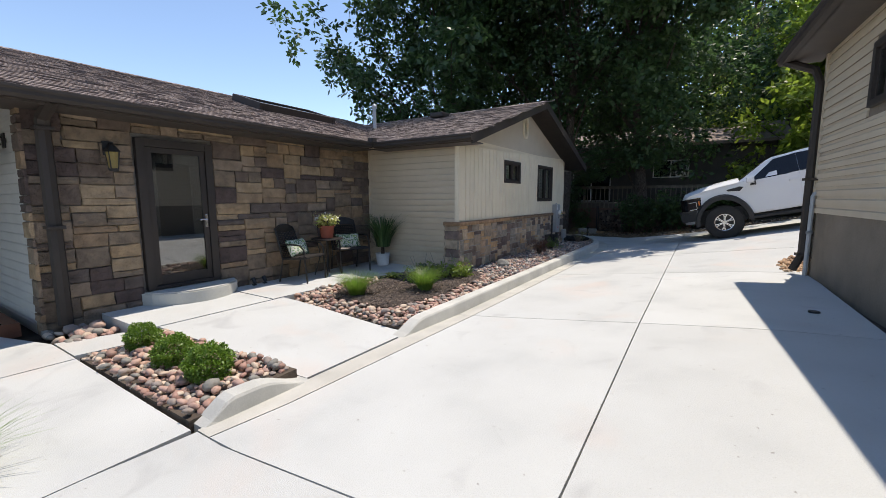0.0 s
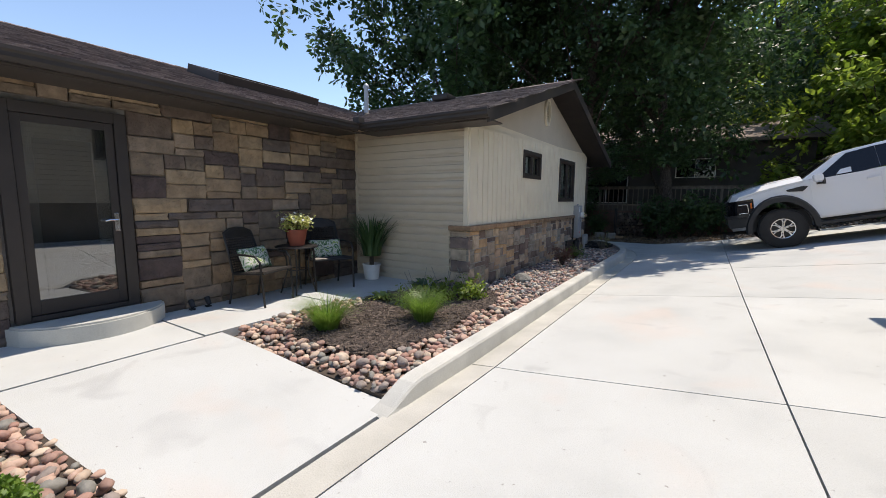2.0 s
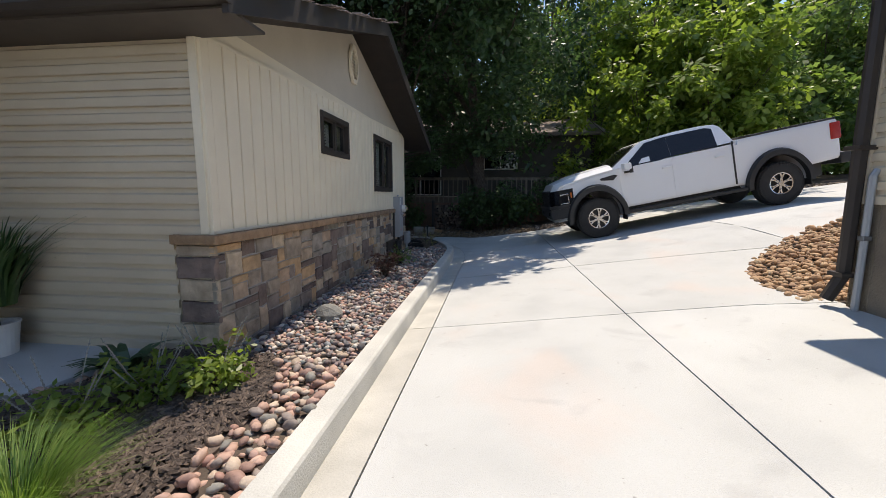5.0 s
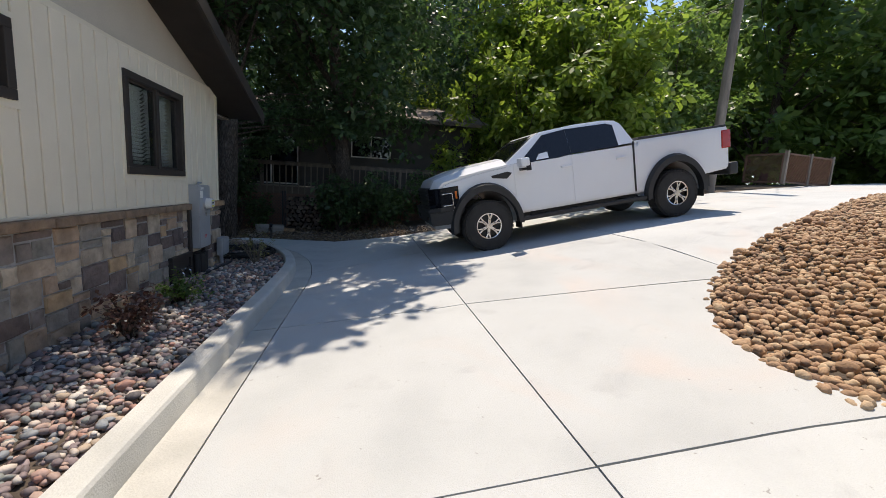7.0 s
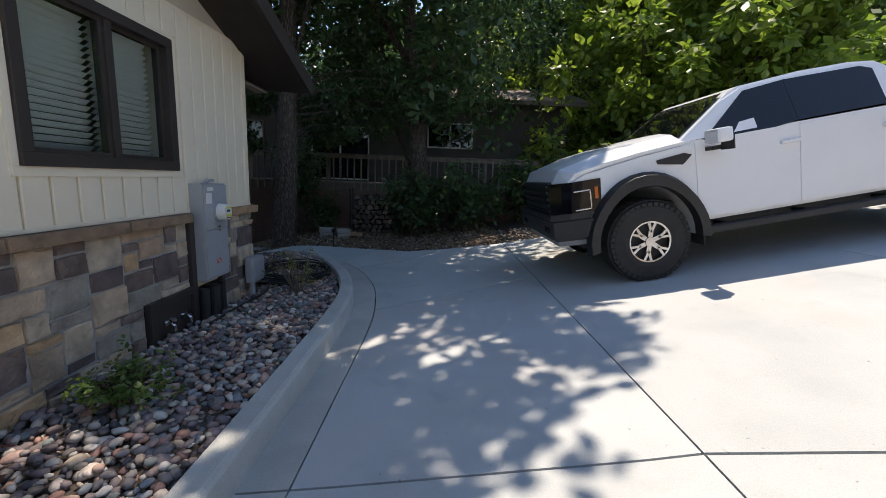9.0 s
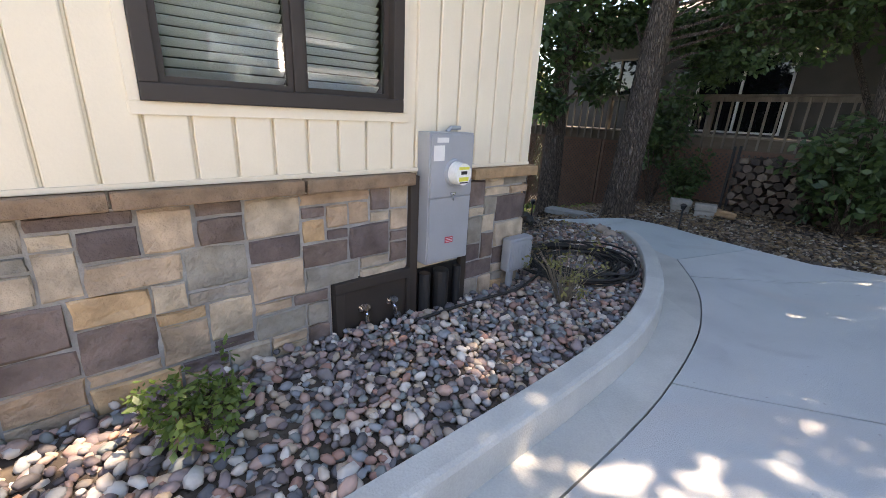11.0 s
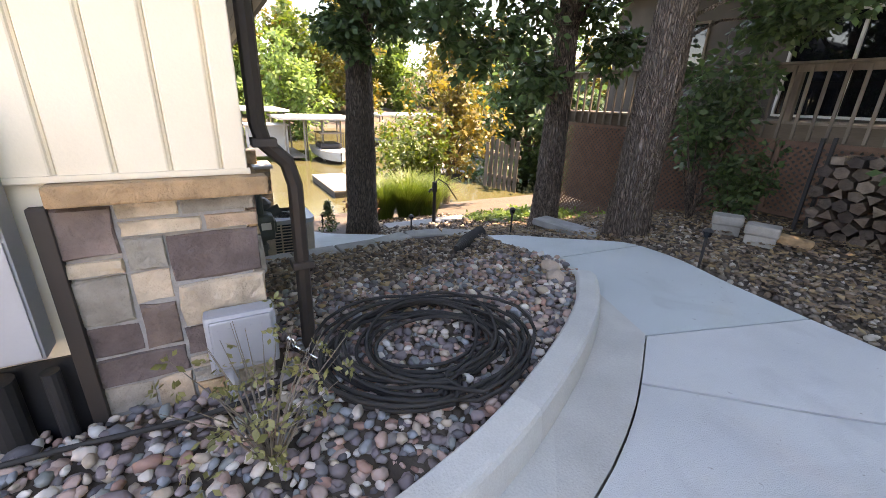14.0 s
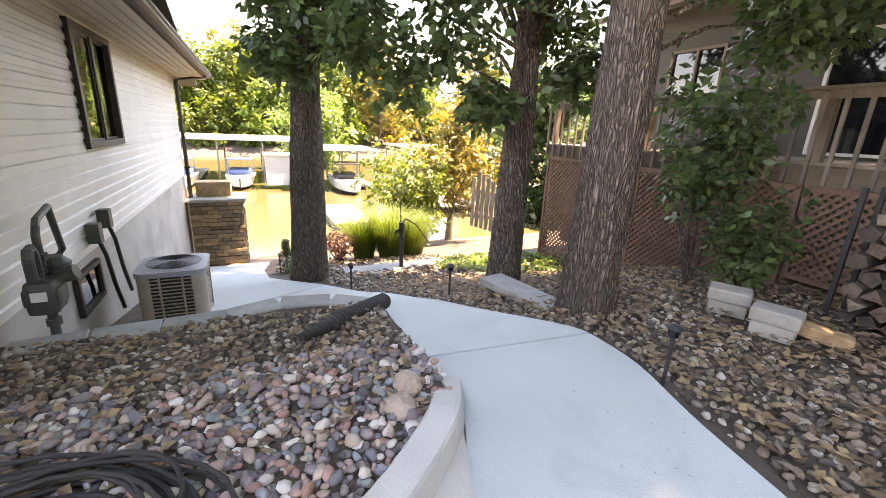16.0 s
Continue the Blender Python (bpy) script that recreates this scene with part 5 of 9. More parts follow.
# gas meter
gm = thing("gas_meter", "grey-green gas meter with bent pipes on the side wall", "gas meter", at=Matrix.Translation((-6.5, NY + 0.12, -0.62)))
M["meter_green"] = mat("meter_grey_green", (0.085, 0.10, 0.09), (0.06, 0.07, 0.065), 0.5, 0.3)
b = bmesh.new()
tube(b, [(0.02, 0.10, -0.15), (0.01, 0.09, 0.2), (0.0, 0.09, 0.40)], 0.032, 10)
cyl(b, (0.0, 0.09, 0.30), (0.0, 0.09, 0.35), 0.05, 0.05, 8)
cyl(b, (0.0, 0.09, 0.40), (0.0, 0.09, 0.46), 0.055, 0.055, 8)
part("riser", b, M["meter_green"], gm)
b = bmesh.new()
cyl(b, (-0.02, 0.16, 0.66), (-0.02, 0.28, 0.70), 0.05, 0.06, 14)
cyl(b, (-0.14, 0.12, 0.68), (-0.14, 0.12, 0.75), 0.085, 0.10, 20)
cyl(b, (-0.14, 0.12, 0.75), (-0.14, 0.12, 0.80), 0.10, 0.05, 20)
part("regulator", b, M["meter_green"], gm)
b = bmesh.new()
box(b, -0.06, 0.20, 0.02, 0.20, 0.44, 0.70, 0.055)
box(b, -0.02, 0.17, 0.0, 0.22, 0.50, 0.64, 0.035)
part("case", b, M["meter_green"], gm)
b = bmesh.new()
box(b, 0.19, 0.206, 0.07, 0.16, 0.56, 0.63, 0.004)
part("dial", b, M["white"], gm, "small pale dial")
b = bmesh.new()
tube(b, [(0.13, 0.08, 0.66), (0.13, 0.08, 0.86), (0.11, 0.08, 0.91), (0.07, 0.08, 0.92), (0.04, 0.08, 0.88), (0.03, 0.08, 0.70)], 0.034, 10)
tube(b, [(-0.05, 0.08, 0.70), (-0.05, 0.08, 0.98), (-0.08, 0.08, 1.04), (-0.16, 0.06, 1.08), (-0.50, 0.02, 1.12), (-0.56, 0.0, 1.08), (-0.66, 0.0, 0.72), (-0.66, -0.04, 0.66), (-0.66, -0.20, 0.64)], 0.026, 10)
cyl(b, (-0.05, 0.08, 0.80), (-0.05, 0.08, 0.85), 0.045, 0.045, 8)
part("pipe", b, M["meter_green"], gm)
# small fittings on the foundation
for x, z in ((-8.2, 0.02), (-8.6, 0.1)):
    bx = thing("utility_box", "small dark utility box with conduit on the wall", "utility box", at=Matrix.Translation((x, NY + 0.05, z)))
    b = bmesh.new()
    box(b, -0.06, 0.06, -0.06, 0.06, -0.14, 0.08, 0.01)
    part("case", b, M["meter_green"], bx)
    b = bmesh.new()
    tube(b, [(0.0, 0.03, -0.14), (-0.05, 0.05, -0.3), (-0.2, 0.04, -0.7), (-0.3, 0.06, -1.05)], 0.022, 8)
    part("conduit", b, M["black_plastic"], bx)
wl = thing("foundation_window", "small recessed foundation window", "window", at=Matrix.Translation((-8.0, NY - 0.02, -0.55)))
b = bmesh.new()
for a in ((-0.35, 0.35, -0.22, -0.17), (-0.35, 0.35, 0.17, 0.22), (-0.35, -0.3, -0.17, 0.17), (0.3, 0.35, -0.17, 0.17)):
    box(b, a[0], a[1], -0.03, 0.03, a[2], a[3])
part("frame", b, M["brown"], wl)
b = bmesh.new()
box(b, -0.3, 0.3, -0.01, 0.0, -0.17, 0.17)
part("pane", b, M["dark_glass"], wl)

# stone pillar and low counter by the shore
pil = thing("stone_pillar", "dry-stacked brown stone pillar with a flat cap", "pillar", at=Matrix.Translation((-15.6, 15.0, -2.75)))
rng = random.Random(4)
M["stack"] = palette("stacked_stone", [(0.26, 0.18, 0.11), (0.20, 0.145, 0.095), (0.32, 0.22, 0.13), (0.16, 0.12, 0.085)], 0.9, 0.8, 30)
for k in range(17):
    for face in range(2):
        y = -0.65
        while y < 0.65:
            w = rng.uniform(0.18, 0.5)
            y1 = min(y + w, 0.65)
            b = bmesh.new()
            if face == 0:
                box(b, 0.2, 0.5 + rng.uniform(-0.03, 0.03), y, y1 - 0.01, k * 0.11, k * 0.11 + 0.1, 0.008)
            else:
                box(b, -0.5 + (y + 0.65) * 0.5, min(0.2, -0.5 + (y1 + 0.65) * 0.5) - 0.01, 0.4, 0.65 + rng.uniform(-0.03, 0.03), k * 0.11, k * 0.11 + 0.1, 0.008)
            part("stone", b, M["stack"], pil)
            y = y1
b = bmesh.new()
box(b, -0.5, 0.2, -0.63, 0.4, 0, 1.86)
part("core", b, M["mortar"], pil)
b = bmesh.new()
box(b, -0.6, 0.6, -0.72, 0.72, 1.875, 1.95, 0.02)
part("cap", b, M["flag"], pil, "pale flat capstone")
b = bmesh.new()
box(b, -0.45, 0.1, -0.5, 0.35, 1.95, 2.35, 0.03)
part("top_block", b, M["stack"], pil)

# hand pump
pump = thing("hand_pump", "black cast-iron hand water pump on a slab", "pump", at=Matrix.Translation((-10.6, 18.7, -1.62)))
b = bmesh.new()
cyl(b, (0, 0, 0.0), (0, 0, 0.75), 0.045, 0.04, 10)
cyl(b, (0, 0, 0.75), (0, 0, 0.98), 0.065, 0.06, 10)
part("barrel", b, M["black_plastic"], pump)
b = bmesh.new()
tube(b, [(0, 0, 0.95), (0.02, 0.08, 1.05), (0.03, 0.3, 0.92), (0.03, 0.62, 0.5)], 0.015, 6)
tube(b, [(0, -0.02, 0.98), (0, -0.03, 1.4)], 0.012, 6)
part("handle", b, M["black_plastic"], pump)
b = bmesh.new()
tube(b, [(0, 0, 0.82), (0, -0.12, 0.8), (0, -0.15, 0.74)], 0.025, 6)
part("spout", b, M["black_plastic"], pump)
b = bmesh.new()
box(b, -0.3, 0.3, -1.2, 1.0, -0.1, 0.02, 0.02)
tagged(link("stone_slab", b, M["flag"]), "long flat grey stone slab in gravel", "slab").matrix_basis = Matrix.Translation((-10.6, 18.7, -1.63))

# ---- far shore, docks and boats ----
M["dock_wood"] = mat("dock_wood", (0.22, 0.20, 0.165), (0.16, 0.145, 0.12), 0.8, scale=5, bump=0.2)
M["dock_roof"] = mat("dock_roof", (0.36, 0.36, 0.34), (0.31, 0.31, 0.295), 0.5, scale=1)
M["boat_blue"] = mat("boat_blue", (0.06, 0.13, 0.28), (0.05, 0.10, 0.22), 0.3)


def dock(x, y, w, d, h, label, group="covered docks"):
    root = thing("boat_dock", label, "dock", group, at=Matrix.Translation((x, y, -3.6)))
    for i in range(int(w / 0.5)):
        b = bmesh.new()
        box(b, -d / 2, d / 2, -w / 2 + i * 0.5, -w / 2 + i * 0.5 + 0.48, 0.22, 0.34)
        if i < 3 or i > int(w / 0.5) - 4 or i % 8 in (0, 1):
            part("deck_board", b, M["dock_wood"], root)
        else:
            b.free()
    b = bmesh.new()
    box(b, -d / 2 - 0.4, d / 2 + 0.4, -w / 2 - 0.4, w / 2 + 0.4, h, h + 0.18, 0.03)
    part("roof", b, M["dock_roof"], root, "pale metal roof")
    for sx in (-1, 1):
        for k in range(5):
            b = bmesh.new()
            yy = -w / 2 + w * k / 4
            cyl(b, (sx * d / 2, yy, -1), (sx * d / 2, yy, h), 0.07, 0.07, 8)
            part("post", b, M["dock_wood"], root)
    return root


def boat(x, y, yaw, col, label):
    root = thing("motor_boat", label, "boat", "moored boats", at=pose(x, y, -3.55, 0, 0, yaw))
    b = bmesh.new()
    rings = []
    for t, wd, keel in ((-3, 1.0, 0.0), (-1, 1.1, -0.05), (1, 1.05, 0.0), (2.2, 0.7, 0.2), (3.0, 0.05, 0.6)):
        rings.append([b.verts.new((t, wd * s, z)) for s, z in ((-1, 0.85), (-0.8, 0.2), (0, keel), (0.8, 0.2), (1, 0.85))])
    for a, c in zip(rings, rings[1:]):
        for j in range(4):
            b.faces.new((a[j], a[j + 1], c[j + 1], c[j]))
        b.faces.new((a[4], a[0], c[0], c[4]))
    b.faces.new(rings[0])
    bmesh.ops.recalc_face_normals(b, faces=b.faces[:])
    part("hull", b, M["dock_roof"], root)
    b = bmesh.new()
    box(b, -1.6, 0.6, -0.8, 0.8, 0.85, 1.25, 0.15)
    part("cover", b, M[col], root, "fabric boat cover")
    b = bmesh.new()
    box(b, -1.2, 1.0, -0.9, 0.9, 2.0, 2.06, 0.02)
    for sx in (-1.0, 0.8):
        for sy in (-0.85, 0.85):
            cyl(b, (sx, sy, 0.8), (sx, sy, 2.0), 0.025, 0.025, 6)
    part("canopy", b, M[col], root, "fabric canopy on poles")


dock(-44, 13.5, 13, 9, 3.4, "long covered boat dock with a pale flat roof")
dock(-38, 22, 5.5, 6, 3.0, "small covered boat dock with a pale roof")
dock(-46, 34, 8, 6, 3.0, "covered boat dock across the cove")
boat(-38.5, 11, 0, "boat_blue", "white motor boat with a blue cover in the dock")
boat(-38.5, 15, 0, "boat_blue", "white motor boat with a blue cover in the dock")
boat(-35, 22.5, 0, "black_plastic", "white motor boat with a black canopy")
boat(-31, 36, 20, "black_plastic", "white pontoon boat with a dark canopy")
for x, y, d, w in ((-24.5, 20.2, 5.0, 1.8), (-27, 27.5, 4, 3.0)):
    root = thing("floating_dock", "pale floating dock platform on the water", "dock", at=Matrix.Translation((x, y, -3.6)))
    b = bmesh.new()
    box(b, -d / 2, d / 2, -w / 2, w / 2, -0.1, 0.30, 0.03)
    part("float", b, M["black_plastic"], root)
    for i in range(int(d / 0.25)):
        b = bmesh.new()
        box(b, -d / 2 + i * 0.25, -d / 2 + i * 0.25 + 0.235, -w / 2 - 0.03, w / 2 + 0.03, 0.30, 0.36)
        part("board", b, M["dock_wood"], root)
bs = thing("boat_house", "small white storage shed on the dock", "shed", at=Matrix.Translation((-37, 18.2, -3.3)))
b = bmesh.new()
box(b, -1, 1, -1.4, 1.4, 0, 2.2)
part("wall", b, M["dock_roof"], bs)
b = bmesh.new()
box(b, -1.15, 1.15, -1.55, 1.55, 2.2, 2.32, 0.02)
part("roof", b, M["dock_roof"], bs)


# ---- trees ----
def leaves(rng, centres, radii, count, size, flat=0.8, droop=0.2, spray=9):
    """Rhombic leaves in small twig sprays, the sprays scattered in clumps round centres: vertices and faces."""
    m = max(1, count // spray)
    count = m * spray
    k = rng.integers(0, len(centres), m)
    c = np.asarray(centres)[k]
    r = np.asarray(radii)[k][:, None]
    d = rng.normal(size=(m, 3))
    d /= np.linalg.norm(d, axis=1)[:, None] + 1e-9
    hub = c + d * r * rng.random((m, 1)) ** 0.4 * np.array([1, 1, flat])
    tilt = rng.normal(size=(m, 3)) * 0.45 + d * 0.5 + np.array([0, 0, 0.8])
    hub, tilt = np.repeat(hub, spray, axis=0), np.repeat(tilt, spray, axis=0)
    a = rng.normal(size=(count, 3))
    tilt = tilt + rng.normal(size=(count, 3)) * 0.35
    tilt /= np.linalg.norm(tilt, axis=1)[:, None] + 1e-9
    a -= tilt * (a * tilt).sum(axis=1)[:, None] * 0.8
    a[:, 2] -= droop
    a /= np.linalg.norm(a, axis=1)[:, None] + 1e-9
    s = size * (0.6 + 0.8 * rng.random((count, 1)))
    p = hub + a * s * (0.55 + 0.75 * rng.random((count, 1)))
    b = np.cross(tilt, a)
    b /= np.linalg.norm(b, axis=1)[:, None] + 1e-9
    v = np.stack([p - a * s * 0.5, p + b * s * 0.28, p + a * s * 0.5, p - b * s * 0.28], axis=1).reshape(-1, 3)
    f = np.arange(count * 4).reshape(-1, 4)
    return v, f


def tree(name, label, base, height, spread, trunk_r, seed, leaf, count, size, low=0.35, lean=(0, 0), clumps=46, group="", crown_drop=0.0, ridged=False, room=None, boughs=()):
    """Tapered trunk with limbs, and a crown of clumped leaves along them."""
    rng = np.random.default_rng(seed)
    root = thing(name, label, "tree", group, at=Matrix.Translation(base))
    b = bmesh.new()
    n = 9
    line = []
    for i in range(n + 1):
        t = i / n
        line.append(Vector((lean[0] * t * height + 0.12 * math.sin(seed + 3 * t), lean[1] * t * height + 0.12 * math.cos(seed * 2 + 4 * t), -0.25 + t * height * 0.86)))
    rad = [trunk_r * (1.35 if i == 0 else 1.05 if i == 1 else 1 - 0.8 * i / n) for i in range(n + 1)]
    line.insert(1, line[0].lerp(line[1], 0.35))
    rad.insert(1, trunk_r * 1.12)
    if ridged:
        fl, fr = [], []
        for (pa, pb), (ra, rb) in zip(zip(line, line[1:]), zip(rad, rad[1:])):
            for q in range(6):
                fl.append(pa.lerp(pb, q / 6))
                fr.append(ra + (rb - ra) * q / 6)
        tube(b, fl, fr, 40)
        for v in b.verts:
            ang = math.atan2(v.co.y, v.co.x)
            k = noise.noise(Vector((math.cos(ang) * 5.5, math.sin(ang) * 5.5, v.co.z * 1.3))) + 0.6 * noise.noise(Vector((math.cos(ang) * 11, math.sin(ang) * 11, v.co.z * 3)))
            v.co += Vector((math.cos(ang), math.sin(ang), 0)) * k * trunk_r * 0.10
    else:
        tube(b, line, rad, 14)
        for v in b.verts:
            v.co += Vector((noise.noise(v.co * 3), noise.noise(v.co * 3 + Vector((9, 0, 0))), 0)) * trunk_r * 0.15
    centres, radii = [], []
    for i in range(clumps):
        t = low + (1 - low) * rng.random()
        ang = rng.random() * 6.283
        start = line[min(n, max(1, int(low * n), int(t * 0.8 * n)))]
        reach = spread * (0.35 + 0.65 * rng.random()) * (1.15 - 0.75 * max(0.0, t - 0.55) / 0.45)
        tip = Vector((start.x + math.cos(ang) * reach, start.y + math.sin(ang) * reach, t * height + crown_drop * reach))
        if room and not room(Vector(base) + tip, spread * 0.2):
            continue
        if i % 2 == 0:
            mid = start.lerp(tip, 0.5) + Vector((0, 0, 0.15 * reach))
            tube(b, [start, mid, tip], [trunk_r * 0.22, trunk_r * 0.13, 0.012], 5)
        for q in (1.0, 0.72, 0.5):
            p = start.lerp(tip, q)
            centres.append((p.x + rng.normal() * 0.25, p.y + rng.normal() * 0.25, p.z + rng.normal() * 0.25))
            radii.append(spread * (0.13 + 0.16 * rng.random()))
    for px, py, pz, rr in boughs:
        tip = Vector((px, py, pz)) - Vector(base)
        start = line[6]
        tube(b, [start, start.lerp(tip, 0.5) + Vector((0, 0, 0.4)), tip], [trunk_r * 0.25, trunk_r * 0.14, 0.012], 5)
        for k in range(3):
            centres.append((tip.x + rng.normal() * 0.3, tip.y + rng.normal() * 0.3, tip.z + rng.normal() * 0.25))
            radii.append(rr)
    link("trunk", b, M["bark"], root, smooth_faces=True)
    v, f = leaves(rng, centres, radii, count, size)
    raw("crown", v.tolist(), f.tolist(), M[leaf], root)
    return root


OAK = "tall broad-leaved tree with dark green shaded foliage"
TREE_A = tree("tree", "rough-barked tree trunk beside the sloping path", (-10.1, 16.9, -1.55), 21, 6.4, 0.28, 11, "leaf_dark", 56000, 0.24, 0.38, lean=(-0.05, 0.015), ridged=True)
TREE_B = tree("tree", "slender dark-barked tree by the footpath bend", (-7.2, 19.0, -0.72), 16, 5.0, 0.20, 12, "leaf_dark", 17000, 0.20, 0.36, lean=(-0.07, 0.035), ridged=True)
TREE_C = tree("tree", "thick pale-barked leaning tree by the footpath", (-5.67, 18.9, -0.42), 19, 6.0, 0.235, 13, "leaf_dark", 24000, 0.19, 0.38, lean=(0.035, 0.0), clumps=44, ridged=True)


def sprigs(owner, spots, count, size, seed, leaf="leaf_dark"):
    """Low leafy shoots on a trunk: spots of (x, y, z, radius) from the tree's foot."""
    rng = np.random.default_rng(seed)
    v, f = leaves(rng, [s[:3] for s in spots], [s[3] for s in spots], count, size)
    raw("low_foliage", v.tolist(), f.tolist(), M[leaf], owner)
    b = bmesh.new()
    for s in spots:
        tube(b, [(0, 0, s[2] - 0.5), (s[0] * 0.5, s[1] * 0.5, s[2] - 0.1), s[:3]], [0.03, 0.018, 0.006], 5)
    link("shoot", b, M["bark"], owner)


sprigs(TREE_A, [(0.5, 0.5, 4.0, 0.5), (0.3, -0.6, 3.9, 0.45), (0.6, 0.0, 4.4, 0.5), (0.2, 0.7, 4.6, 0.5), (0.1, -0.5, 4.7, 0.5), (0.0, 0.2, 5.2, 0.6), (-0.3, 0.5, 4.2, 0.45), (0.4, -0.3, 3.6, 0.35)], 4200, 0.15, 1)
sprigs(TREE_B, [(-0.3, -1.4, 2.6, 0.5), (0.2, -0.9, 3.0, 0.6), (0.4, 0.6, 2.7, 0.45), (-0.2, -1.9, 2.9, 0.45), (0.3, 0.0, 3.6, 0.6), (-0.4, 0.9, 3.3, 0.5), (0.5, -1.2, 3.7, 0.6), (0.0, -0.4, 2.3, 0.35), (-0.5, -1.6, 3.4, 0.6), (0.6, 0.3, 4.2, 0.7), (-0.3, -0.9, 4.3, 0.7)], 6500, 0.13, 2)
sprigs(TREE_C, [(1.2, 1.0, 2.9, 0.6), (2.0, 1.4, 3.2, 0.7), (0.6, 1.5, 2.7, 0.5), (2.9, 1.0, 3.5, 0.6), (1.4, 0.6, 3.6, 0.6), (-0.6, 0.5, 3.4, 0.5), (3.6, 1.6, 3.4, 0.6), (2.4, 0.9, 4.0, 0.7), (1.0, 1.6, 3.9, 0.7), (3.3, 1.2, 4.2, 0.7), (4.4, 1.4, 3.9, 0.7), (0.4, 1.0, 3.2, 0.5)], 16000, 0.095, 3)


def over_drive(p, r):
    """Keeps the shade tree's boughs back from the open drive in the south and east."""
    x, y = p.x - 0.107 * (p.z + 0.2), p.y - 0.363 * (p.z + 0.2)
    return y - r * 0.6 > 10.1 + 0.62 * (x + 2.85) and not (x + r * 0.6 > -0.1 and y < 16.2)


# Added boughs, set back along the sun's rays so their shadows fill the drive.
rng = random.Random(12)
SHADE_BOUGHS = []
for i in range(6):
    for j in range(7):
        sx, sy = -4.2 + 0.72 * i + rng.uniform(-0.2, 0.2), 10.2 + 0.85 * j + rng.uniform(-0.25, 0.25)
        h = rng.uniform(7.5, 11.0)
        gap = abs(sy - (13.0 + 0.25 * (sx + 2))) < 0.5 and sx > -3.1
        if sx < -0.65 and sy > 10.75 + 0.6 * (sx + 2.85) and not gap and rng.random() < 0.52:
            SHADE_BOUGHS.append((sx + 0.107 * h, sy + 0.363 * h, h, 0.55))
# More added boughs, to darken the deck and the neighbour's house.
for i in range(5):
    for j in range(3):
        SHADE_BOUGHS.append((-6.2 + 1.15 * i + rng.uniform(-0.3, 0.3), 22.3 + 1.15 * j + rng.uniform(-0.3, 0.3), rng.uniform(7.5, 9.5), 0.75))
# Tree placed to cast the shade; its trunk position is made up.
shade = [tree("tree", OAK, (-2.5, 21.2, ground_h(-2.5, 21.2) - 0.1), 16, 6.4, 0.26, 20, "leaf_dark", 62000, 0.20, 0.33, lean=(-0.065, -0.11), clumps=52, group="shade trees", room=over_drive, boughs=SHADE_BOUGHS)]
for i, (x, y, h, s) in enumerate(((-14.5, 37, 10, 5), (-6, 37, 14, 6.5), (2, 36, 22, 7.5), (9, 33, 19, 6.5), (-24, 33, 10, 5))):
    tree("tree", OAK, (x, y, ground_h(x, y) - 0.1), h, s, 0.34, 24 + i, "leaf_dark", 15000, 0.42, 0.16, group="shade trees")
# The sunlit look of the bright trees is put into their leaf colour.
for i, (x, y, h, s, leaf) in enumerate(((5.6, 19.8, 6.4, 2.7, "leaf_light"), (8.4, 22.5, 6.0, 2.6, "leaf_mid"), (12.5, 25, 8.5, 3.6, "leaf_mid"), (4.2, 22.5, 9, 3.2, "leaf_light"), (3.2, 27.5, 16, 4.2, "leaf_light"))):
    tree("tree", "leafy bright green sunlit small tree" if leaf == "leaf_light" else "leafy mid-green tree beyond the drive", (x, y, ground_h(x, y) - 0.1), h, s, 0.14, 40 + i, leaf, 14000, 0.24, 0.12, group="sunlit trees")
wood = [tree("tree", "tall green woodland tree behind the drive", (14 + 9 * i, 34, 2.0), 17 + i, 6, 0.3, 60 + i, "leaf_mid", 9000, 0.5, 0.1, group="woodland trees") for i in range(3)]
rng = random.Random(2)
for i in range(34):
    x = -30 + 3.2 * i + rng.uniform(-2, 2)
    y = rng.uniform(44, 62) - max(0, x - 20) * 0.45
    copy_thing(wood[i % 3], pose(x, y, 2.2 if x > 0 else 0.0, 0, 0, rng.uniform(0, 360)) @ Matrix.Scale(1.0 if x > 0 else 0.55, 4))
for i in range(8):
    copy_thing(wood[i % 3], pose(22 + 3.6 * i + rng.uniform(-1, 1), 27 + rng.uniform(-2, 2) - i * 1.2, 2.4, 0, 0, rng.uniform(0, 360)))
far = [tree("tree", "sunlit yellow-green tree on the far shore", (-76, 10 + 9 * i, -2.5), 13 + 2 * i, 5.5, 0.25, 80 + i, lf, 4500, 0.75, 0.08, group="far shore trees") for i, lf in enumerate(("leaf_shore", "leaf_mid", "leaf_shore", "leaf_gold"))]
for i in range(46):
    y = -42 + 3.6 * i + rng.uniform(-1.5, 1.5)
    copy_thing(far[i % 4], pose(-74 - rng.uniform(0, 22), y, -2.5 + rng.uniform(0, 1.5), 0, 0, rng.uniform(0, 360)))
tree("tree", "slender tree with golden leaves by the water", (-18.5, 23.6, -3.5), 6.5, 2.6, 0.16, 90, "leaf_gold", 4500, 0.22, 0.35)
tree("tree", "round dark green tree on the far bank", (-52, 22, -4.0), 11, 4.0, 0.2, 91, "leaf_mid", 5000, 0.5, 0.12)


# ---- the pickup ----
def arc(cx, cz, r, a0, a1, n):
    return [(cx + r * math.cos(radians(a0 + (a1 - a0) * i / n)), cz + r * math.sin(radians(a0 + (a1 - a0) * i / n))) for i in range(n + 1)]


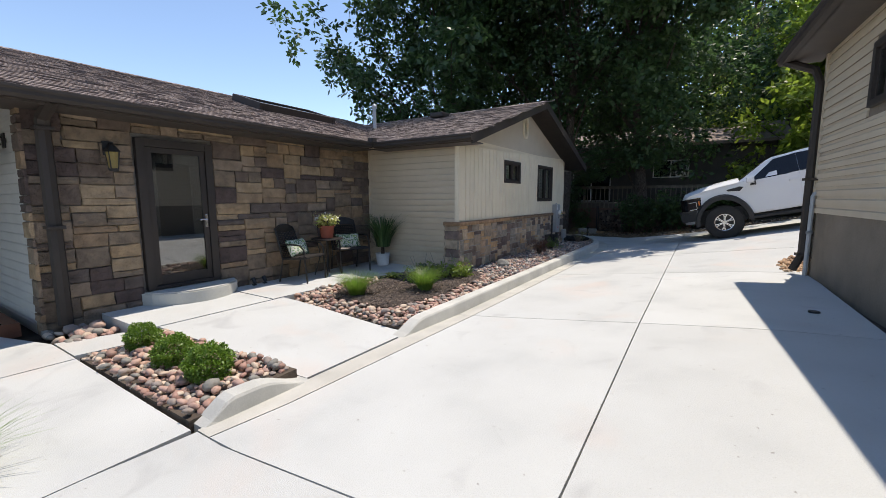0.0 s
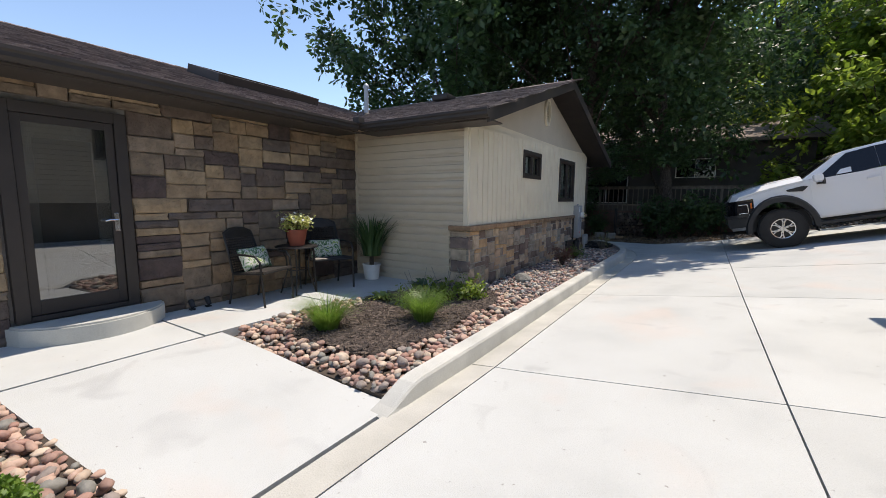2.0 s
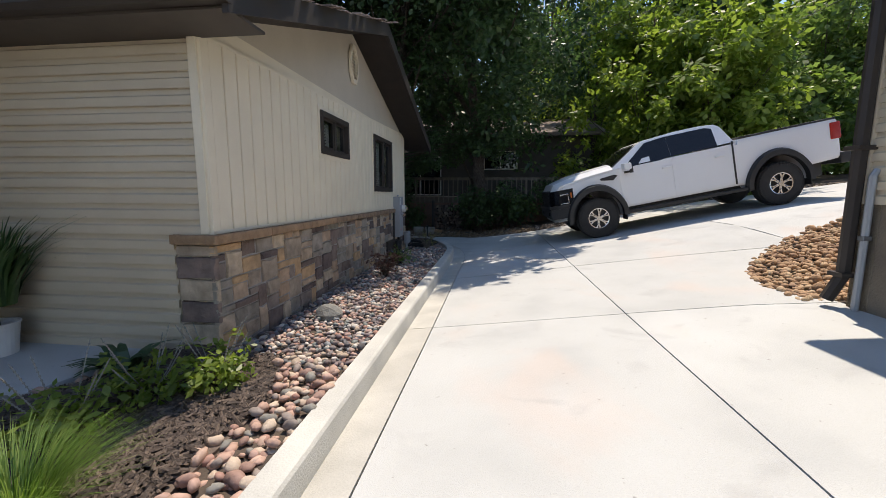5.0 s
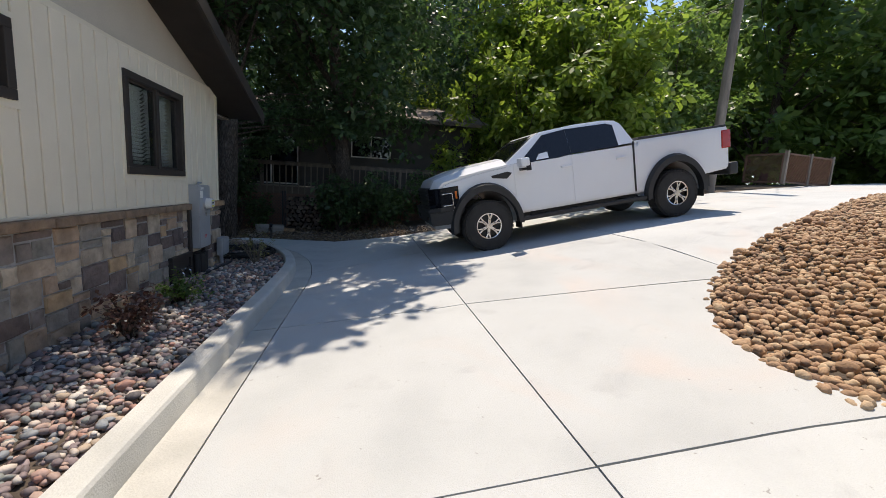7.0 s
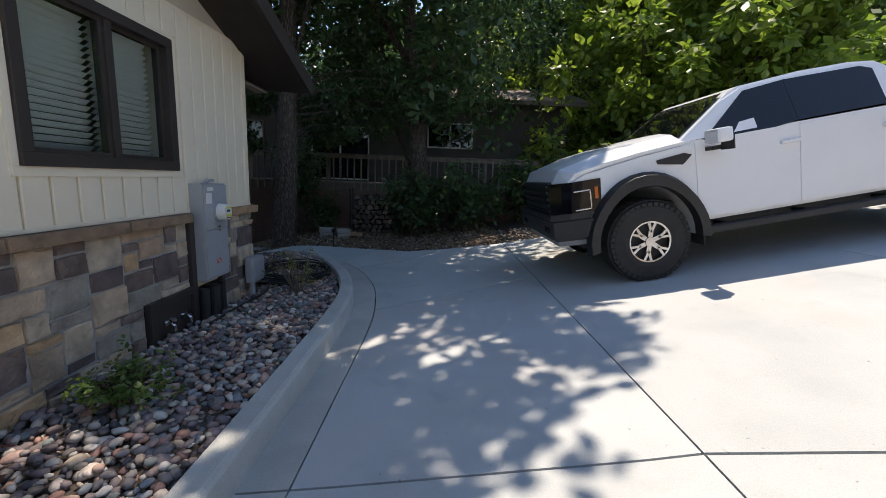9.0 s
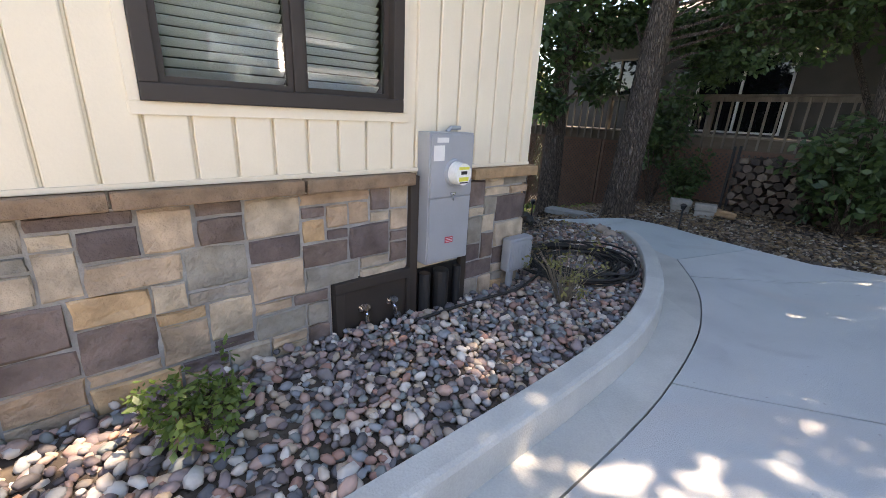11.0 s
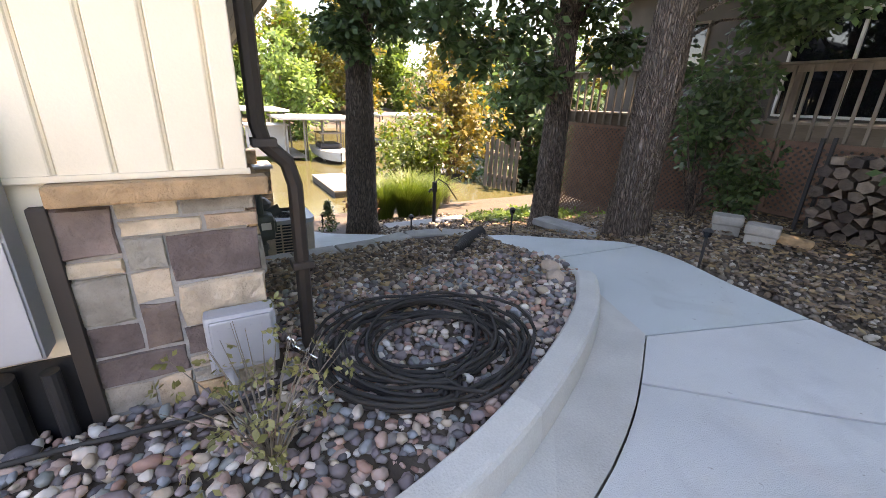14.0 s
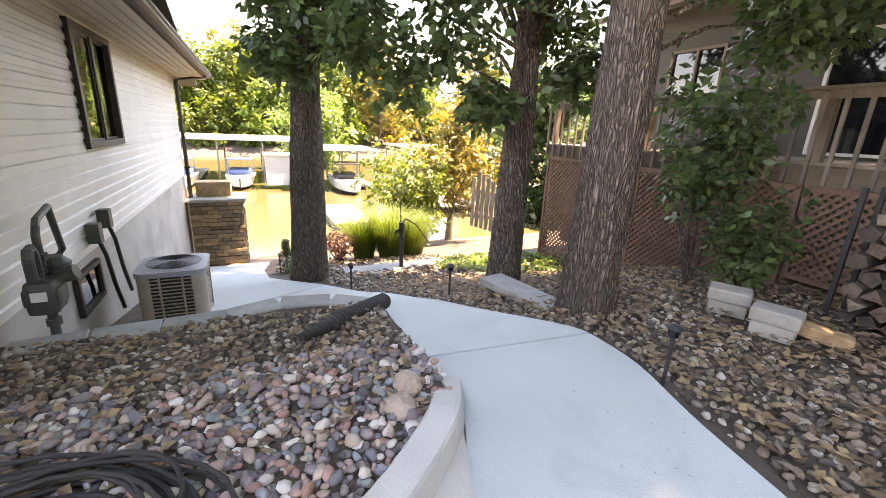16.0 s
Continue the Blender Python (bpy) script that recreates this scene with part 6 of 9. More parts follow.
def pickup(m):
    root = thing("pickup_truck", "white crew-cab pickup truck with black flares parked on the slope", "truck", at=m)
    W, WB, R = 2.06, 3.69, 0.445
    arch_f, arch_r = arc(0, R + 0.02, 0.56, 178, -4, 14), arc(WB, R + 0.02, 0.55, 184, -2, 14)
    # lower body: front fender, sills and box
    low = [(-0.80, 0.86), (-0.80, 1.16), (-0.60, 1.24), (0.0, 1.32), (0.45, 1.36), (2.95, 1.38), (2.97, 1.45), (4.86, 1.46), (4.90, 1.38), (4.90, 0.74)] + [(WB + 0.62, 0.70)] + arch_r[::-1] + [(WB - 0.62, 0.56), (0.62, 0.56)] + arch_f[::-1] + [(-0.62, 0.70)]
    b = bmesh.new()
    prism(b, low, "y", 0.07, W - 0.07)
    es = [e for e in b.edges if abs(e.verts[0].co.y - e.verts[1].co.y) < 1e-4]
    bmesh.ops.bevel(b, geom=es, offset=0.035, segments=2, affect="EDGES")
    part("body", b, M["white_paint"], root)
    # hood with a raised centre
    b = bmesh.new()
    rows = []
    for x, z in ((-0.86, 1.13), (-0.78, 1.24), (-0.4, 1.32), (0.0, 1.37), (0.47, 1.405)):
        rows.append([b.verts.new((x + (0.10 if j in (0, 8) else 0.0) * (x < -0.5), 0.085 + (W - 0.17) * j / 8, z + (-0.075 if j in (0, 8) else 0.02 if j in (1, 7) else 0.055 if j in (3, 4, 5) else 0.05) * (0.0 if x < -0.8 else 0.6 if x < -0.7 else 1))) for j in range(9)])
    for a, c in zip(rows, rows[1:]):
        for j in range(8):
            b.faces.new((a[j], c[j], c[j + 1], a[j + 1]))
    bmesh.ops.recalc_face_normals(b, faces=b.faces[:])
    bmesh.ops.solidify(b, geom=b.faces[:], thickness=-0.04)
    part("hood", b, M["white_paint"], root)
    b = bmesh.new()
    box(b, -0.1, 0.32, W / 2 - 0.28, W / 2 + 0.28, 1.425, 1.47, 0.012)
    part("hood_vent", b, M["black_plastic"], root, "black hood vent")
    # cab
    B = [(0.42, 1.35), (2.98, 1.40)]
    T = [(1.16, 1.845), (1.35, 1.875), (2.3, 1.90), (2.66, 1.885)]
    outline = [(0.42, 1.36), (1.10, 1.80), (1.22, 1.85), (1.9, 1.90), (2.45, 1.90), (2.70, 1.87), (2.80, 1.80), (2.97, 1.42)]

    def inset(z):
        return 0.09 + max(0.0, z - 1.36) * 0.42

    b = bmesh.new()
    lo = [b.verts.new((x, inset(z), z)) for x, z in outline]
    hi = [b.verts.new((x, W - inset(z), z)) for x, z in outline]
    k = len(outline)
    for i in range(k):
        b.faces.new((lo[i], lo[(i + 1) % k], hi[(i + 1) % k], hi[i]))
    b.faces.new(lo[::-1])
    b.faces.new(hi)
    bmesh.ops.recalc_face_normals(b, faces=b.faces[:])
    bmesh.ops.bevel(b, geom=[e for e in b.edges if abs(e.verts[0].co.y - e.verts[1].co.y) < 0.3 and e.verts[0].co.z > 1.5], offset=0.03, segments=2, affect="EDGES")
    part("cab", b, M["white_paint"], root)

    def side_plate(name, poly, material, proud, label="", thick=0.012):
        for sgn in (0, 1):
            b = bmesh.new()
            f, g = [], []
            for x, z in poly:
                yy = inset(z) if z > 1.36 else 0.07
                f.append(b.verts.new((x, yy - proud if sgn == 0 else W - yy + proud, z)))
                g.append(b.verts.new((x, yy - proud + thick if sgn == 0 else W - yy + proud - thick, z)))
            n = len(poly)
            for i in range(n):
                b.faces.new((f[i], f[(i + 1) % n], g[(i + 1) % n], g[i]))
            b.faces.new(f)
            b.faces.new(g[::-1])
            bmesh.ops.recalc_face_normals(b, faces=b.faces[:])
            yield part(name, b, M[material], root, label)

    doors = []
    for nm, x0, x1 in (("front_door", 0.58, 1.66), ("rear_door", 1.675, 2.72)):
        doors += list(side_plate(nm, [(x0, 0.60), (x1, 0.60), (x1, 1.355), (x0, 1.345)], "white_paint", 0.008))
    wins = list(side_plate("side_window", [(0.66, 1.33), (1.02, 1.29), (1.685, 1.388), (1.685, 1.835), (1.24, 1.79)], "dark_glass", 0.006, "dark tinted glass"))
    wins += list(side_plate("side_window", [(1.69, 1.388), (2.62, 1.40), (2.62, 1.79), (2.50, 1.835), (1.69, 1.835)], "dark_glass", 0.006, "dark tinted glass"))
    # windscreen
    b = bmesh.new()
    ws = [b.verts.new(p) for p in ((0.44, 0.18, 1.385), (0.44, W - 0.18, 1.385), (1.08, W - 0.34, 1.80), (1.08, 0.34, 1.80))]
    b.faces.new(ws)
    for v in b.verts:
        v.co += Vector((-0.012, 0, 0.012))
    bmesh.ops.solidify(b, geom=b.faces[:], thickness=0.006)
    part("windscreen", b, M["dark_glass"], root, "dark windscreen glass")
    # flares
    for cx, r in ((0, 0.56), (WB, 0.55)):
        for y0, y1 in ((-0.035, 0.10), (W - 0.10, W + 0.035)):
            b = bmesh.new()
            o, i_ = arc(cx, R + 0.02, r + 0.11, 186 if cx == 0 else 186, -6, 18), arc(cx, R + 0.02, r - 0.012, 184, -4, 18)
            ya, yb = y0, y1
            ring = []
            for (ox, oz), (ix, iz) in zip(o, i_):
                mx, mz = (ox * 0.75 + ix * 0.25), (oz * 0.75 + iz * 0.25)
                outy = ya if y0 < 0.5 else yb
                iny = yb if y0 < 0.5 else ya
                ring.append([b.verts.new(p) for p in ((ox, iny + (outy - iny) * 0.35, oz), (mx, outy, mz), (ix, outy, iz), (ix, iny, iz))])
            for a, c in zip(ring, ring[1:]):
                for q in range(3):
                    b.faces.new((a[q], a[q + 1], c[q + 1], c[q]))
            bmesh.ops.recalc_face_normals(b, faces=b.faces[:])
            part("wheel_flare", b, M["black_plastic"], root, "black plastic flare")
    # wheel wells, underbody
    b = bmesh.new()
    box(b, -0.6, 4.7, 0.35, W - 0.35, 0.42, 0.8)
    part("chassis", b, M["black_plastic"], root, "black underbody")
    # nose
    b = bmesh.new()
    box(b, -0.93, -0.72, 0.34, W - 0.34, 0.84, 1.17, 0.02)
    for i in range(5):
        box(b, -0.955, -0.93, 0.36, W - 0.36, 0.88 + i * 0.06, 0.905 + i * 0.06, 0.004)
    part("grille", b, M["black_plastic"], root, "black grille")
    for y0, y1 in ((0.07, 0.33), (W - 0.33, W - 0.07)):
        inner = y1 if y0 < 0.5 else y0
        outer_ = y0 if y0 < 0.5 else y1
        b = bmesh.new()
        sg = -1 if y0 < 0.5 else 1
        lo_, hi_ = [], []
        for px, py in ((-0.945, inner), (-0.86, outer_ - sg * 0.06), (-0.78, outer_ + sg * 0.014), (-0.46, outer_ + sg * 0.014), (-0.46, outer_ - sg * 0.06), (-0.7, inner)):
            lo_.append(b.verts.new((px, py, 0.86)))
            hi_.append(b.verts.new((px + 0.02, py, 1.15)))
        for q in range(6):
            b.faces.new((lo_[q], lo_[(q + 1) % 6], hi_[(q + 1) % 6], hi_[q]))
        b.faces.new(lo_)
        b.faces.new(hi_)
        bmesh.ops.recalc_face_normals(b, faces=b.faces[:])
        hl = part("headlight", b, M["dark_glass"], root, "smoked headlight")
        b = bmesh.new()
        box(b, -0.515, -0.478, outer_ - 0.018, outer_ + 0.018, 1.0, 1.13, 0.008)
        part("indicator", b, M["amber"], hl, "amber side marker")
        b = bmesh.new()
        for za, zb in ((0.90, 0.915), (1.10, 1.115)):
            box(b, -0.74, -0.56, outer_ + sg * 0.006 - 0.012, outer_ + sg * 0.006 + 0.012, za, zb, 0.004)
        box(b, -0.57, -0.555, outer_ + sg * 0.006 - 0.012, outer_ + sg * 0.006 + 0.012, 0.915, 1.10, 0.004)
        part("lens", b, M["alloy"], hl)
    b = bmesh.new()
    poly = [(-0.98, 0.12), (-0.62, 0.02), (-0.55, 0.02), (-0.55, W - 0.02), (-0.62, W - 0.02), (-0.98, W - 0.12)]
    prism(b, poly, "z", 0.58, 0.83)
    bmesh.ops.bevel(b, geom=[e for e in b.edges if abs(e.verts[0].co.z - e.verts[1].co.z) < 1e-4], offset=0.03, segments=2, affect="EDGES")
    part("front_bumper", b, M["black_plastic"], root, "black steel bumper")
    b = bmesh.new()
    poly = [(-0.995, 0.13), (-0.80, 0.045), (-0.56, 0.045), (-0.56, 0.10), (-0.94, 0.18), (-0.94, W - 0.18), (-0.56, W - 0.10), (-0.56, W - 0.045), (-0.80, W - 0.045), (-0.995, W - 0.13)]
    prism(b, poly, "z", 0.815, 0.872)
    part("bumper_trim", b, M["black_plastic"], root, "black trim below the grille")
    for yc in (0.42, W - 0.42):
        b = bmesh.new()
        for k in (-0.06, 0.06):
            cyl(b, (-0.955, yc + k, 0.70), (-0.99, yc + k, 0.70), 0.04, 0.036, 14)
        part("fog_lamp", b, M["dark_glass"], root, "paired round fog lamps")
    b = bmesh.new()
    poly = [(-0.90, 0.3), (-0.72, 0.2), (-0.6, 0.2), (-0.6, W - 0.2), (-0.72, W - 0.2), (-0.90, W - 0.3)]
    prism(b, poly, "z", 0.50, 0.578)
    part("skid_plate", b, M["grey_metal"], root, "grey skid plate")
    b = bmesh.new()
    box(b, 4.86, 5.06, 0.04, W - 0.04, 0.62, 0.84, 0.03)
    part("rear_bumper", b, M["black_plastic"], root, "dark rear bumper")
    for y0, y1 in ((0.055, 0.16), (W - 0.16, W - 0.055)):
        b = bmesh.new()
        box(b, 4.72, 4.915, y0, y1, 1.08, 1.40, 0.02)
        part("tail_light", b, M["lamp_red"], root, "red tail light")
    b = bmesh.new()
    box(b, 3.02, 4.86, 0.10, W - 0.10, 1.455, 1.50, 0.012)
    part("bed_cover", b, M["black_plastic"], root, "black bed cover")
    # running boards, mirrors, handles, vents
    for s in (0, 1):
        f = (lambda v: v) if s == 0 else (lambda v: W - v)

        def sbox(bm, x0, x1, ya, yb, z0, z1, bev=0.01, mm=None):
            ya, yb = sorted((f(ya), f(yb)))
            box(bm, x0, x1, ya, yb, z0, z1, bev, mm)
        b = bmesh.new()
        sbox(b, 0.62, 3.05, -0.02, 0.14, 0.43, 0.50, 0.015)
        for xx in (0.9, 1.8, 2.7):
            sbox(b, xx, xx + 0.06, 0.1, 0.4, 0.45, 0.49)
        part("running_board", b, M["black_plastic"], root, "black running board")
        b = bmesh.new()
        sbox(b, 0.60, 0.76, -0.27, -0.05, 1.30, 1.44, 0.03)
        mir = part("mirror", b, M["white_paint"], root)
        b = bmesh.new()
        sbox(b, 0.68, 0.80, -0.06, 0.09, 1.30, 1.345, 0.01)
        sbox(b, 0.765, 0.78, -0.25, -0.06, 1.29, 1.43, 0.004)
        part("mirror_arm", b, M["black_plastic"], mir, "black mirror arm")
        for xx in (1.46, 2.52):
            b = bmesh.new()
            sbox(b, xx, xx + 0.2, 0.03, 0.06, 1.17, 1.205, 0.008)
            part("door_handle", b, M["white_paint"], root)
        b = bmesh.new()
        poly = [(0.18, 1.18), (0.44, 1.14), (0.54, 1.22), (0.46, 1.25), (0.16, 1.22)]
        ya, yb = sorted((f(0.058), f(0.075)))
        prism(b, poly, "y", ya, yb)
        part("fender_vent", b, M["black_plastic"], root, "black fender vent")
        # Black strip on the unbroken flank, for the shade between cab and box.
        b = bmesh.new()
        sbox(b, 2.87, 2.905, 0.062, 0.075, 0.60, 1.44, 0.002)
        part("box_gap", b, M["black_plastic"], root, "dark strip standing for the shaded gap between cab and box")
        for xx in (0.60, WB + 0.58):
            b = bmesh.new()
            sbox(b, xx - 0.01, xx + 0.01, 0.03, 0.32, 0.30, 0.62, 0.004)
            part("mud_flap", b, M["rubber"], root, "black mud flap")
    # wheels
    for cx in (0.0, WB):
        for s in (0, 1):
            hub = thing("wheel", "", "")
            del_keys = list(hub.keys())
            for key in del_keys:
                del hub[key]
            hub.parent = root
            hub.matrix_basis = Matrix.Translation((cx, 0.0 if s == 0 else W, R)) @ pose(0, 0, 0, 0, 0, 0 if s == 0 else 180)
            b = bmesh.new()
            prof = [(0.30, 0.225), (0.0, 0.225), (-0.01, 0.27), (0.0, 0.38), (0.02, 0.425), (0.05, R), (0.24, R), (0.275, 0.425), (0.30, 0.38), (0.30, 0.225)]
            n = 40
            rings = [[b.verts.new((r_ * math.cos(2 * math.pi * q / n), yy, r_ * math.sin(2 * math.pi * q / n))) for yy, r_ in prof] for q in range(n)]
            for q in range(n):
                a, c = rings[q], rings[(q + 1) % n]
                for w_ in range(len(prof) - 1):
                    b.faces.new((a[w_], a[w_ + 1], c[w_ + 1], c[w_]))
            for q in range(n):
                a0 = 2 * math.pi * q / n
                box(b, -0.028, 0.028, 0.03, 0.26, R - 0.006, R + 0.006, 0, Matrix.Rotation(a0, 4, "Y"))
                box(b, -0.02, 0.02, -0.004, 0.02, 0.39, 0.425, 0, Matrix.Rotation(a0 + 0.06, 4, "Y"))
            part("tyre", b, M["rubber"], hub)
            b = bmesh.new()
            cyl(b, (0, 0.07, 0), (0, 0.25, 0), 0.222, 0.222, 32)
            part("rim_barrel", b, M["black_plastic"], hub)
            b = bmesh.new()
            n = 32
            for q in range(n):
                a0, a1 = 2 * math.pi * q / n, 2 * math.pi * (q + 1) / n
                vs = [b.verts.new((rr * math.cos(a), yy, rr * math.sin(a))) for rr, yy, a in ((0.208, 0.005, a0), (0.228, 0.0, a0), (0.228, 0.0, a1), (0.208, 0.005, a1))]
                b.faces.new(vs)
            for q in range(6):
                a0 = 2 * math.pi * q / 6 + 0.2
                rot = Matrix.Rotation(a0, 4, "Y")
                box(b, -0.026, 0.026, 0.012, 0.05, 0.05, 0.12, 0.004, rot)
                for tilt in (-1, 1):
                    mm = rot @ Matrix.Translation((0, 0, 0.11)) @ Matrix.Rotation(tilt * 0.36, 4, "Y")
                    box(b, -0.015, 0.015, 0.004, 0.045, -0.01, 0.112, 0.004, mm)
            cyl(b, (0, 0.0, 0), (0, 0.05, 0), 0.052, 0.06, 16)
            part("rim", b, M["alloy"], hub, "machined alloy spokes")
    for ch in root.children:
        if ch.type == "MESH":
            for v in ch.data.vertices:
                v.co.z += 0.07 * smooth(0.75, 1.25, v.co.z)
    return root


pickup(pose(0.47, 13.9, 0.62, 0, -11.95, 0) @ Matrix.Scale(1.045, 4) @ Matrix.Translation((0, 0, -0.435)))


# ---- the electric panel and its neighbours ----
pn = thing("electric_panel", "tall grey electric service panel with round meter", "electric panel", at=Matrix.Translation((GX, 13.11, 0.20)) @ Matrix.Diagonal((0.95, 0.83, 0.91, 1)))
b = bmesh.new()
box(b, -0.005, 0.13, 0, 0.47, 0, 1.0, 0.006)
body = part("body", b, M["grey_metal"], pn)
b = bmesh.new()
box(b, 0.131, 0.142, 0.01, 0.46, 0.012, 0.52, 0.004)
part("lower_cover", b, M["grey_metal"], pn)
b = bmesh.new()
box(b, 0.131, 0.146, 0.01, 0.46, 0.53, 0.985, 0.004)
part("upper_cover", b, M["grey_metal"], pn)
b = bmesh.new()
cyl(b, (0.146, 0.25, 0.71), (0.17, 0.25, 0.71), 0.105, 0.10, 28)
part("meter_ring", b, M["grey_metal"], pn)
b = bmesh.new()
cyl(b, (0.17, 0.25, 0.71), (0.255, 0.25, 0.71), 0.088, 0.080, 28)
M["meter_glass"] = mat("meter_glass", (0.80, 0.80, 0.75), (0.74, 0.74, 0.69), 0.12)
mt = part("meter", b, M["meter_glass"], pn, "round electricity meter")
M["yellow"] = mat("yellow_label", (0.72, 0.68, 0.10), (0.66, 0.62, 0.09), 0.5)
M["red"] = mat("red_label", (0.60, 0.07, 0.09), (0.52, 0.06, 0.08), 0.5)
for yy0, yy1, z0, z1, mm in ((-0.055, 0.055, 0.035, 0.055, "yellow"), (-0.05, 0.05, -0.05, -0.02, "yellow"), (-0.032, 0.032, 0.0, 0.024, "black_plastic"), (-0.045, 0.045, -0.065, -0.056, "black_plastic")):
    b = bmesh.new()
    box(b, 0.2555, 0.258, 0.25 + yy0, 0.25 + yy1, 0.71 + z0, 0.71 + z1)
    part("dial_label", b, M[mm], mt)
for nm, y0, y1, z0, z1, mm in (("warning_label", 0.19, 0.28, 0.155, 0.205, "red"), ("notice_label", 0.03, 0.14, 0.80, 0.91, "white"), ("notice_strip", 0.06, 0.18, 0.93, 0.965, "white")):
    b = bmesh.new()
    box(b, 0.1465 if z0 > 0.5 else 0.1425, 0.148 if z0 > 0.5 else 0.144, y0, y1, z0, z1)
    part(nm, b, M[mm], pn)
for k in range(3):
    b = bmesh.new()
    box(b, 0.144, 0.1446, 0.197, 0.273, 0.165 + k * 0.013, 0.169 + k * 0.013)
    part("text_bar", b, M["white"], pn)
b = bmesh.new()
box(b, 0.146, 0.16, 0.22, 0.27, 0.545, 0.56, 0.003)
box(b, 0.15, 0.165, 0.238, 0.252, 0.50, 0.545, 0.003)
part("latch", b, M["chrome"], pn)
b = bmesh.new()
tube(b, [(0.04, 0.26, 1.0), (0.04, 0.3, 1.03), (0.04, 0.4, 1.03)], 0.016, 8)
part("conduit", b, M["grey_metal"], pn)
# brown recess under the panel with conduits
rc = thing("conduit_recess", "brown boxed recess with black conduits under the panel", "conduit box", at=Matrix.Translation((GX, 13.04, -0.30)) @ Matrix.Diagonal((1, 0.90, 1, 1)))
b = bmesh.new()
box(b, -0.02, 0.03, 0.0, 0.075, 0, 1.12, 0.004)
box(b, -0.02, 0.03, 0.555, 0.62, 0, 1.06, 0.004)
part("frame", b, M["brown"], rc)
b = bmesh.new()
box(b, -0.026, -0.012, 0.075, 0.555, 0, 0.42)
part("back", b, M["black_plastic"], rc)
for yy, rr in ((0.13, 0.045), (0.30, 0.065), (0.48, 0.035)):
    b = bmesh.new()
    cyl(b, (0.06, yy, -0.08), (0.06, yy, 0.41), rr, rr, 14)
    part("conduit", b, M["black_plastic"], rc)
# hatch with two taps
ht = thing("tap_hatch", "dark brown framed wall hatch with two taps", "hatch", at=Matrix.Translation((GX, 12.46, -0.32)))
b = bmesh.new()
for a in ((0, 0.62, 0.42, 0.49), (0, 0.065, 0, 0.42), (0.555, 0.58, 0, 0.42)):
    box(b, -0.03, 0.04, a[0], a[1] - (0.04 if a[1] > 0.6 else 0), a[2], a[3], 0.005)
part("frame", b, M["brown"], ht)
b = bmesh.new()
box(b, -0.03, 0.012, 0.065, 0.555, 0, 0.42)
part("panel", b, M["brown"], ht)
for yy in (0.20, 0.42):
    b = bmesh.new()
    cyl(b, (0.012, yy, 0.27), (0.07, yy, 0.27), 0.013, 0.013, 8)
    tube(b, [(0.06, yy, 0.27), (0.085, yy, 0.25), (0.09, yy, 0.20)], 0.013, 8)
    cyl(b, (0.07, yy, 0.295), (0.075, yy, 0.305), 0.03, 0.03, 10)
    cyl(b, (0.012, yy, 0.27), (0.02, yy, 0.27), 0.03, 0.03, 12)
    part("tap", b, M["chrome"], ht, "brass-chrome garden tap")
# junction box
jb = thing("junction_box", "weathered grey plastic cable box on the stone", "junction box", at=Matrix.Translation((GX + 0.03, 14.02, -0.06)))
b = bmesh.new()
box(b, 0, 0.10, 0, 0.30, 0.0, 0.30, 0.02)
part("case", b, M["grey_metal"], jb)
b = bmesh.new()
box(b, 0.10, 0.112, 0.02, 0.28, 0.03, 0.28, 0.01)
for k in range(5):
    box(b, 0.112, 0.116, 0.05 + k * 0.045, 0.058 + k * 0.045, 0.05, 0.24)
part("lid", b, M["grey_metal"], jb)
b = bmesh.new()
cyl(b, (0.05, 0.08, -0.25), (0.05, 0.08, 0.0), 0.03, 0.03, 10)
part("pipe", b, M["grey_metal"], jb)

# ---- hose, drain pipe, stones ----
hose = thing("garden_hose", "long black garden hose coiled on the river stones", "hose")
rng = random.Random(9)
b = bmesh.new()
pts = []
turns = 13
for i in range(turns * 26):
    t = i / (turns * 26)
    a = i / 26 * 2 * math.pi
    k = i // 26
    wob = math.sin(k * 2.3 + t * 2) * 0.05
    r = 0.50 + 0.10 * math.sin(k * 1.9 + t * 9) + 0.035 * math.sin(a * 2 + k * 1.3) + 0.015 * math.sin(a * 3 + k)
    pts.append((-4.06 + wob + r * math.cos(a) * 0.92, 15.12 + math.cos(k * 1.7) * 0.06 + r * math.sin(a) * 1.08, bed_h(-4.1, 15.1) + 0.055 + 0.022 * (k % 4) + 0.012 * math.sin(a * 3 + k)))
tube(b, pts, 0.0108, 7)
part("coil", b, M["rubber"], hose, smooth_faces=True)
b = bmesh.new()
pts = []
for i in range(3 * 24):
    a = i / 24 * 2 * math.pi + 1.0
    k = i // 24
    r = 0.30 + 0.05 * math.sin(k * 3.1)
    pts.append((-4.14 + 0.08 * k + r * math.cos(a), 15.15 + r * math.sin(a) * 1.2, bed_h(-4.1, 15.1) + 0.06 + 0.02 * k))
tube(b, pts, 0.0108, 7)
part("inner_coil", b, M["rubber"], hose, smooth_faces=True)
b = bmesh.new()
run = resample([(GX + 0.09, 12.9, -0.14), (GX + 0.14, 12.93, -0.2), (-4.0, 13.05, -0.16), (-3.98, 13.5, -0.155), (-3.95, 14.0, -0.16), (-4.05, 14.4, -0.17), (-4.1, 14.58, -0.16)], 0.05)
tube(b, run, 0.012, 7)
part("lead", b, M["rubber"], hose, smooth_faces=True)
b = bmesh.new()
tube(b, [(-4.1, 14.5, -0.14), (-4.28, 14.42, -0.15), (-4.42, 14.4, -0.16)], 0.014, 7)
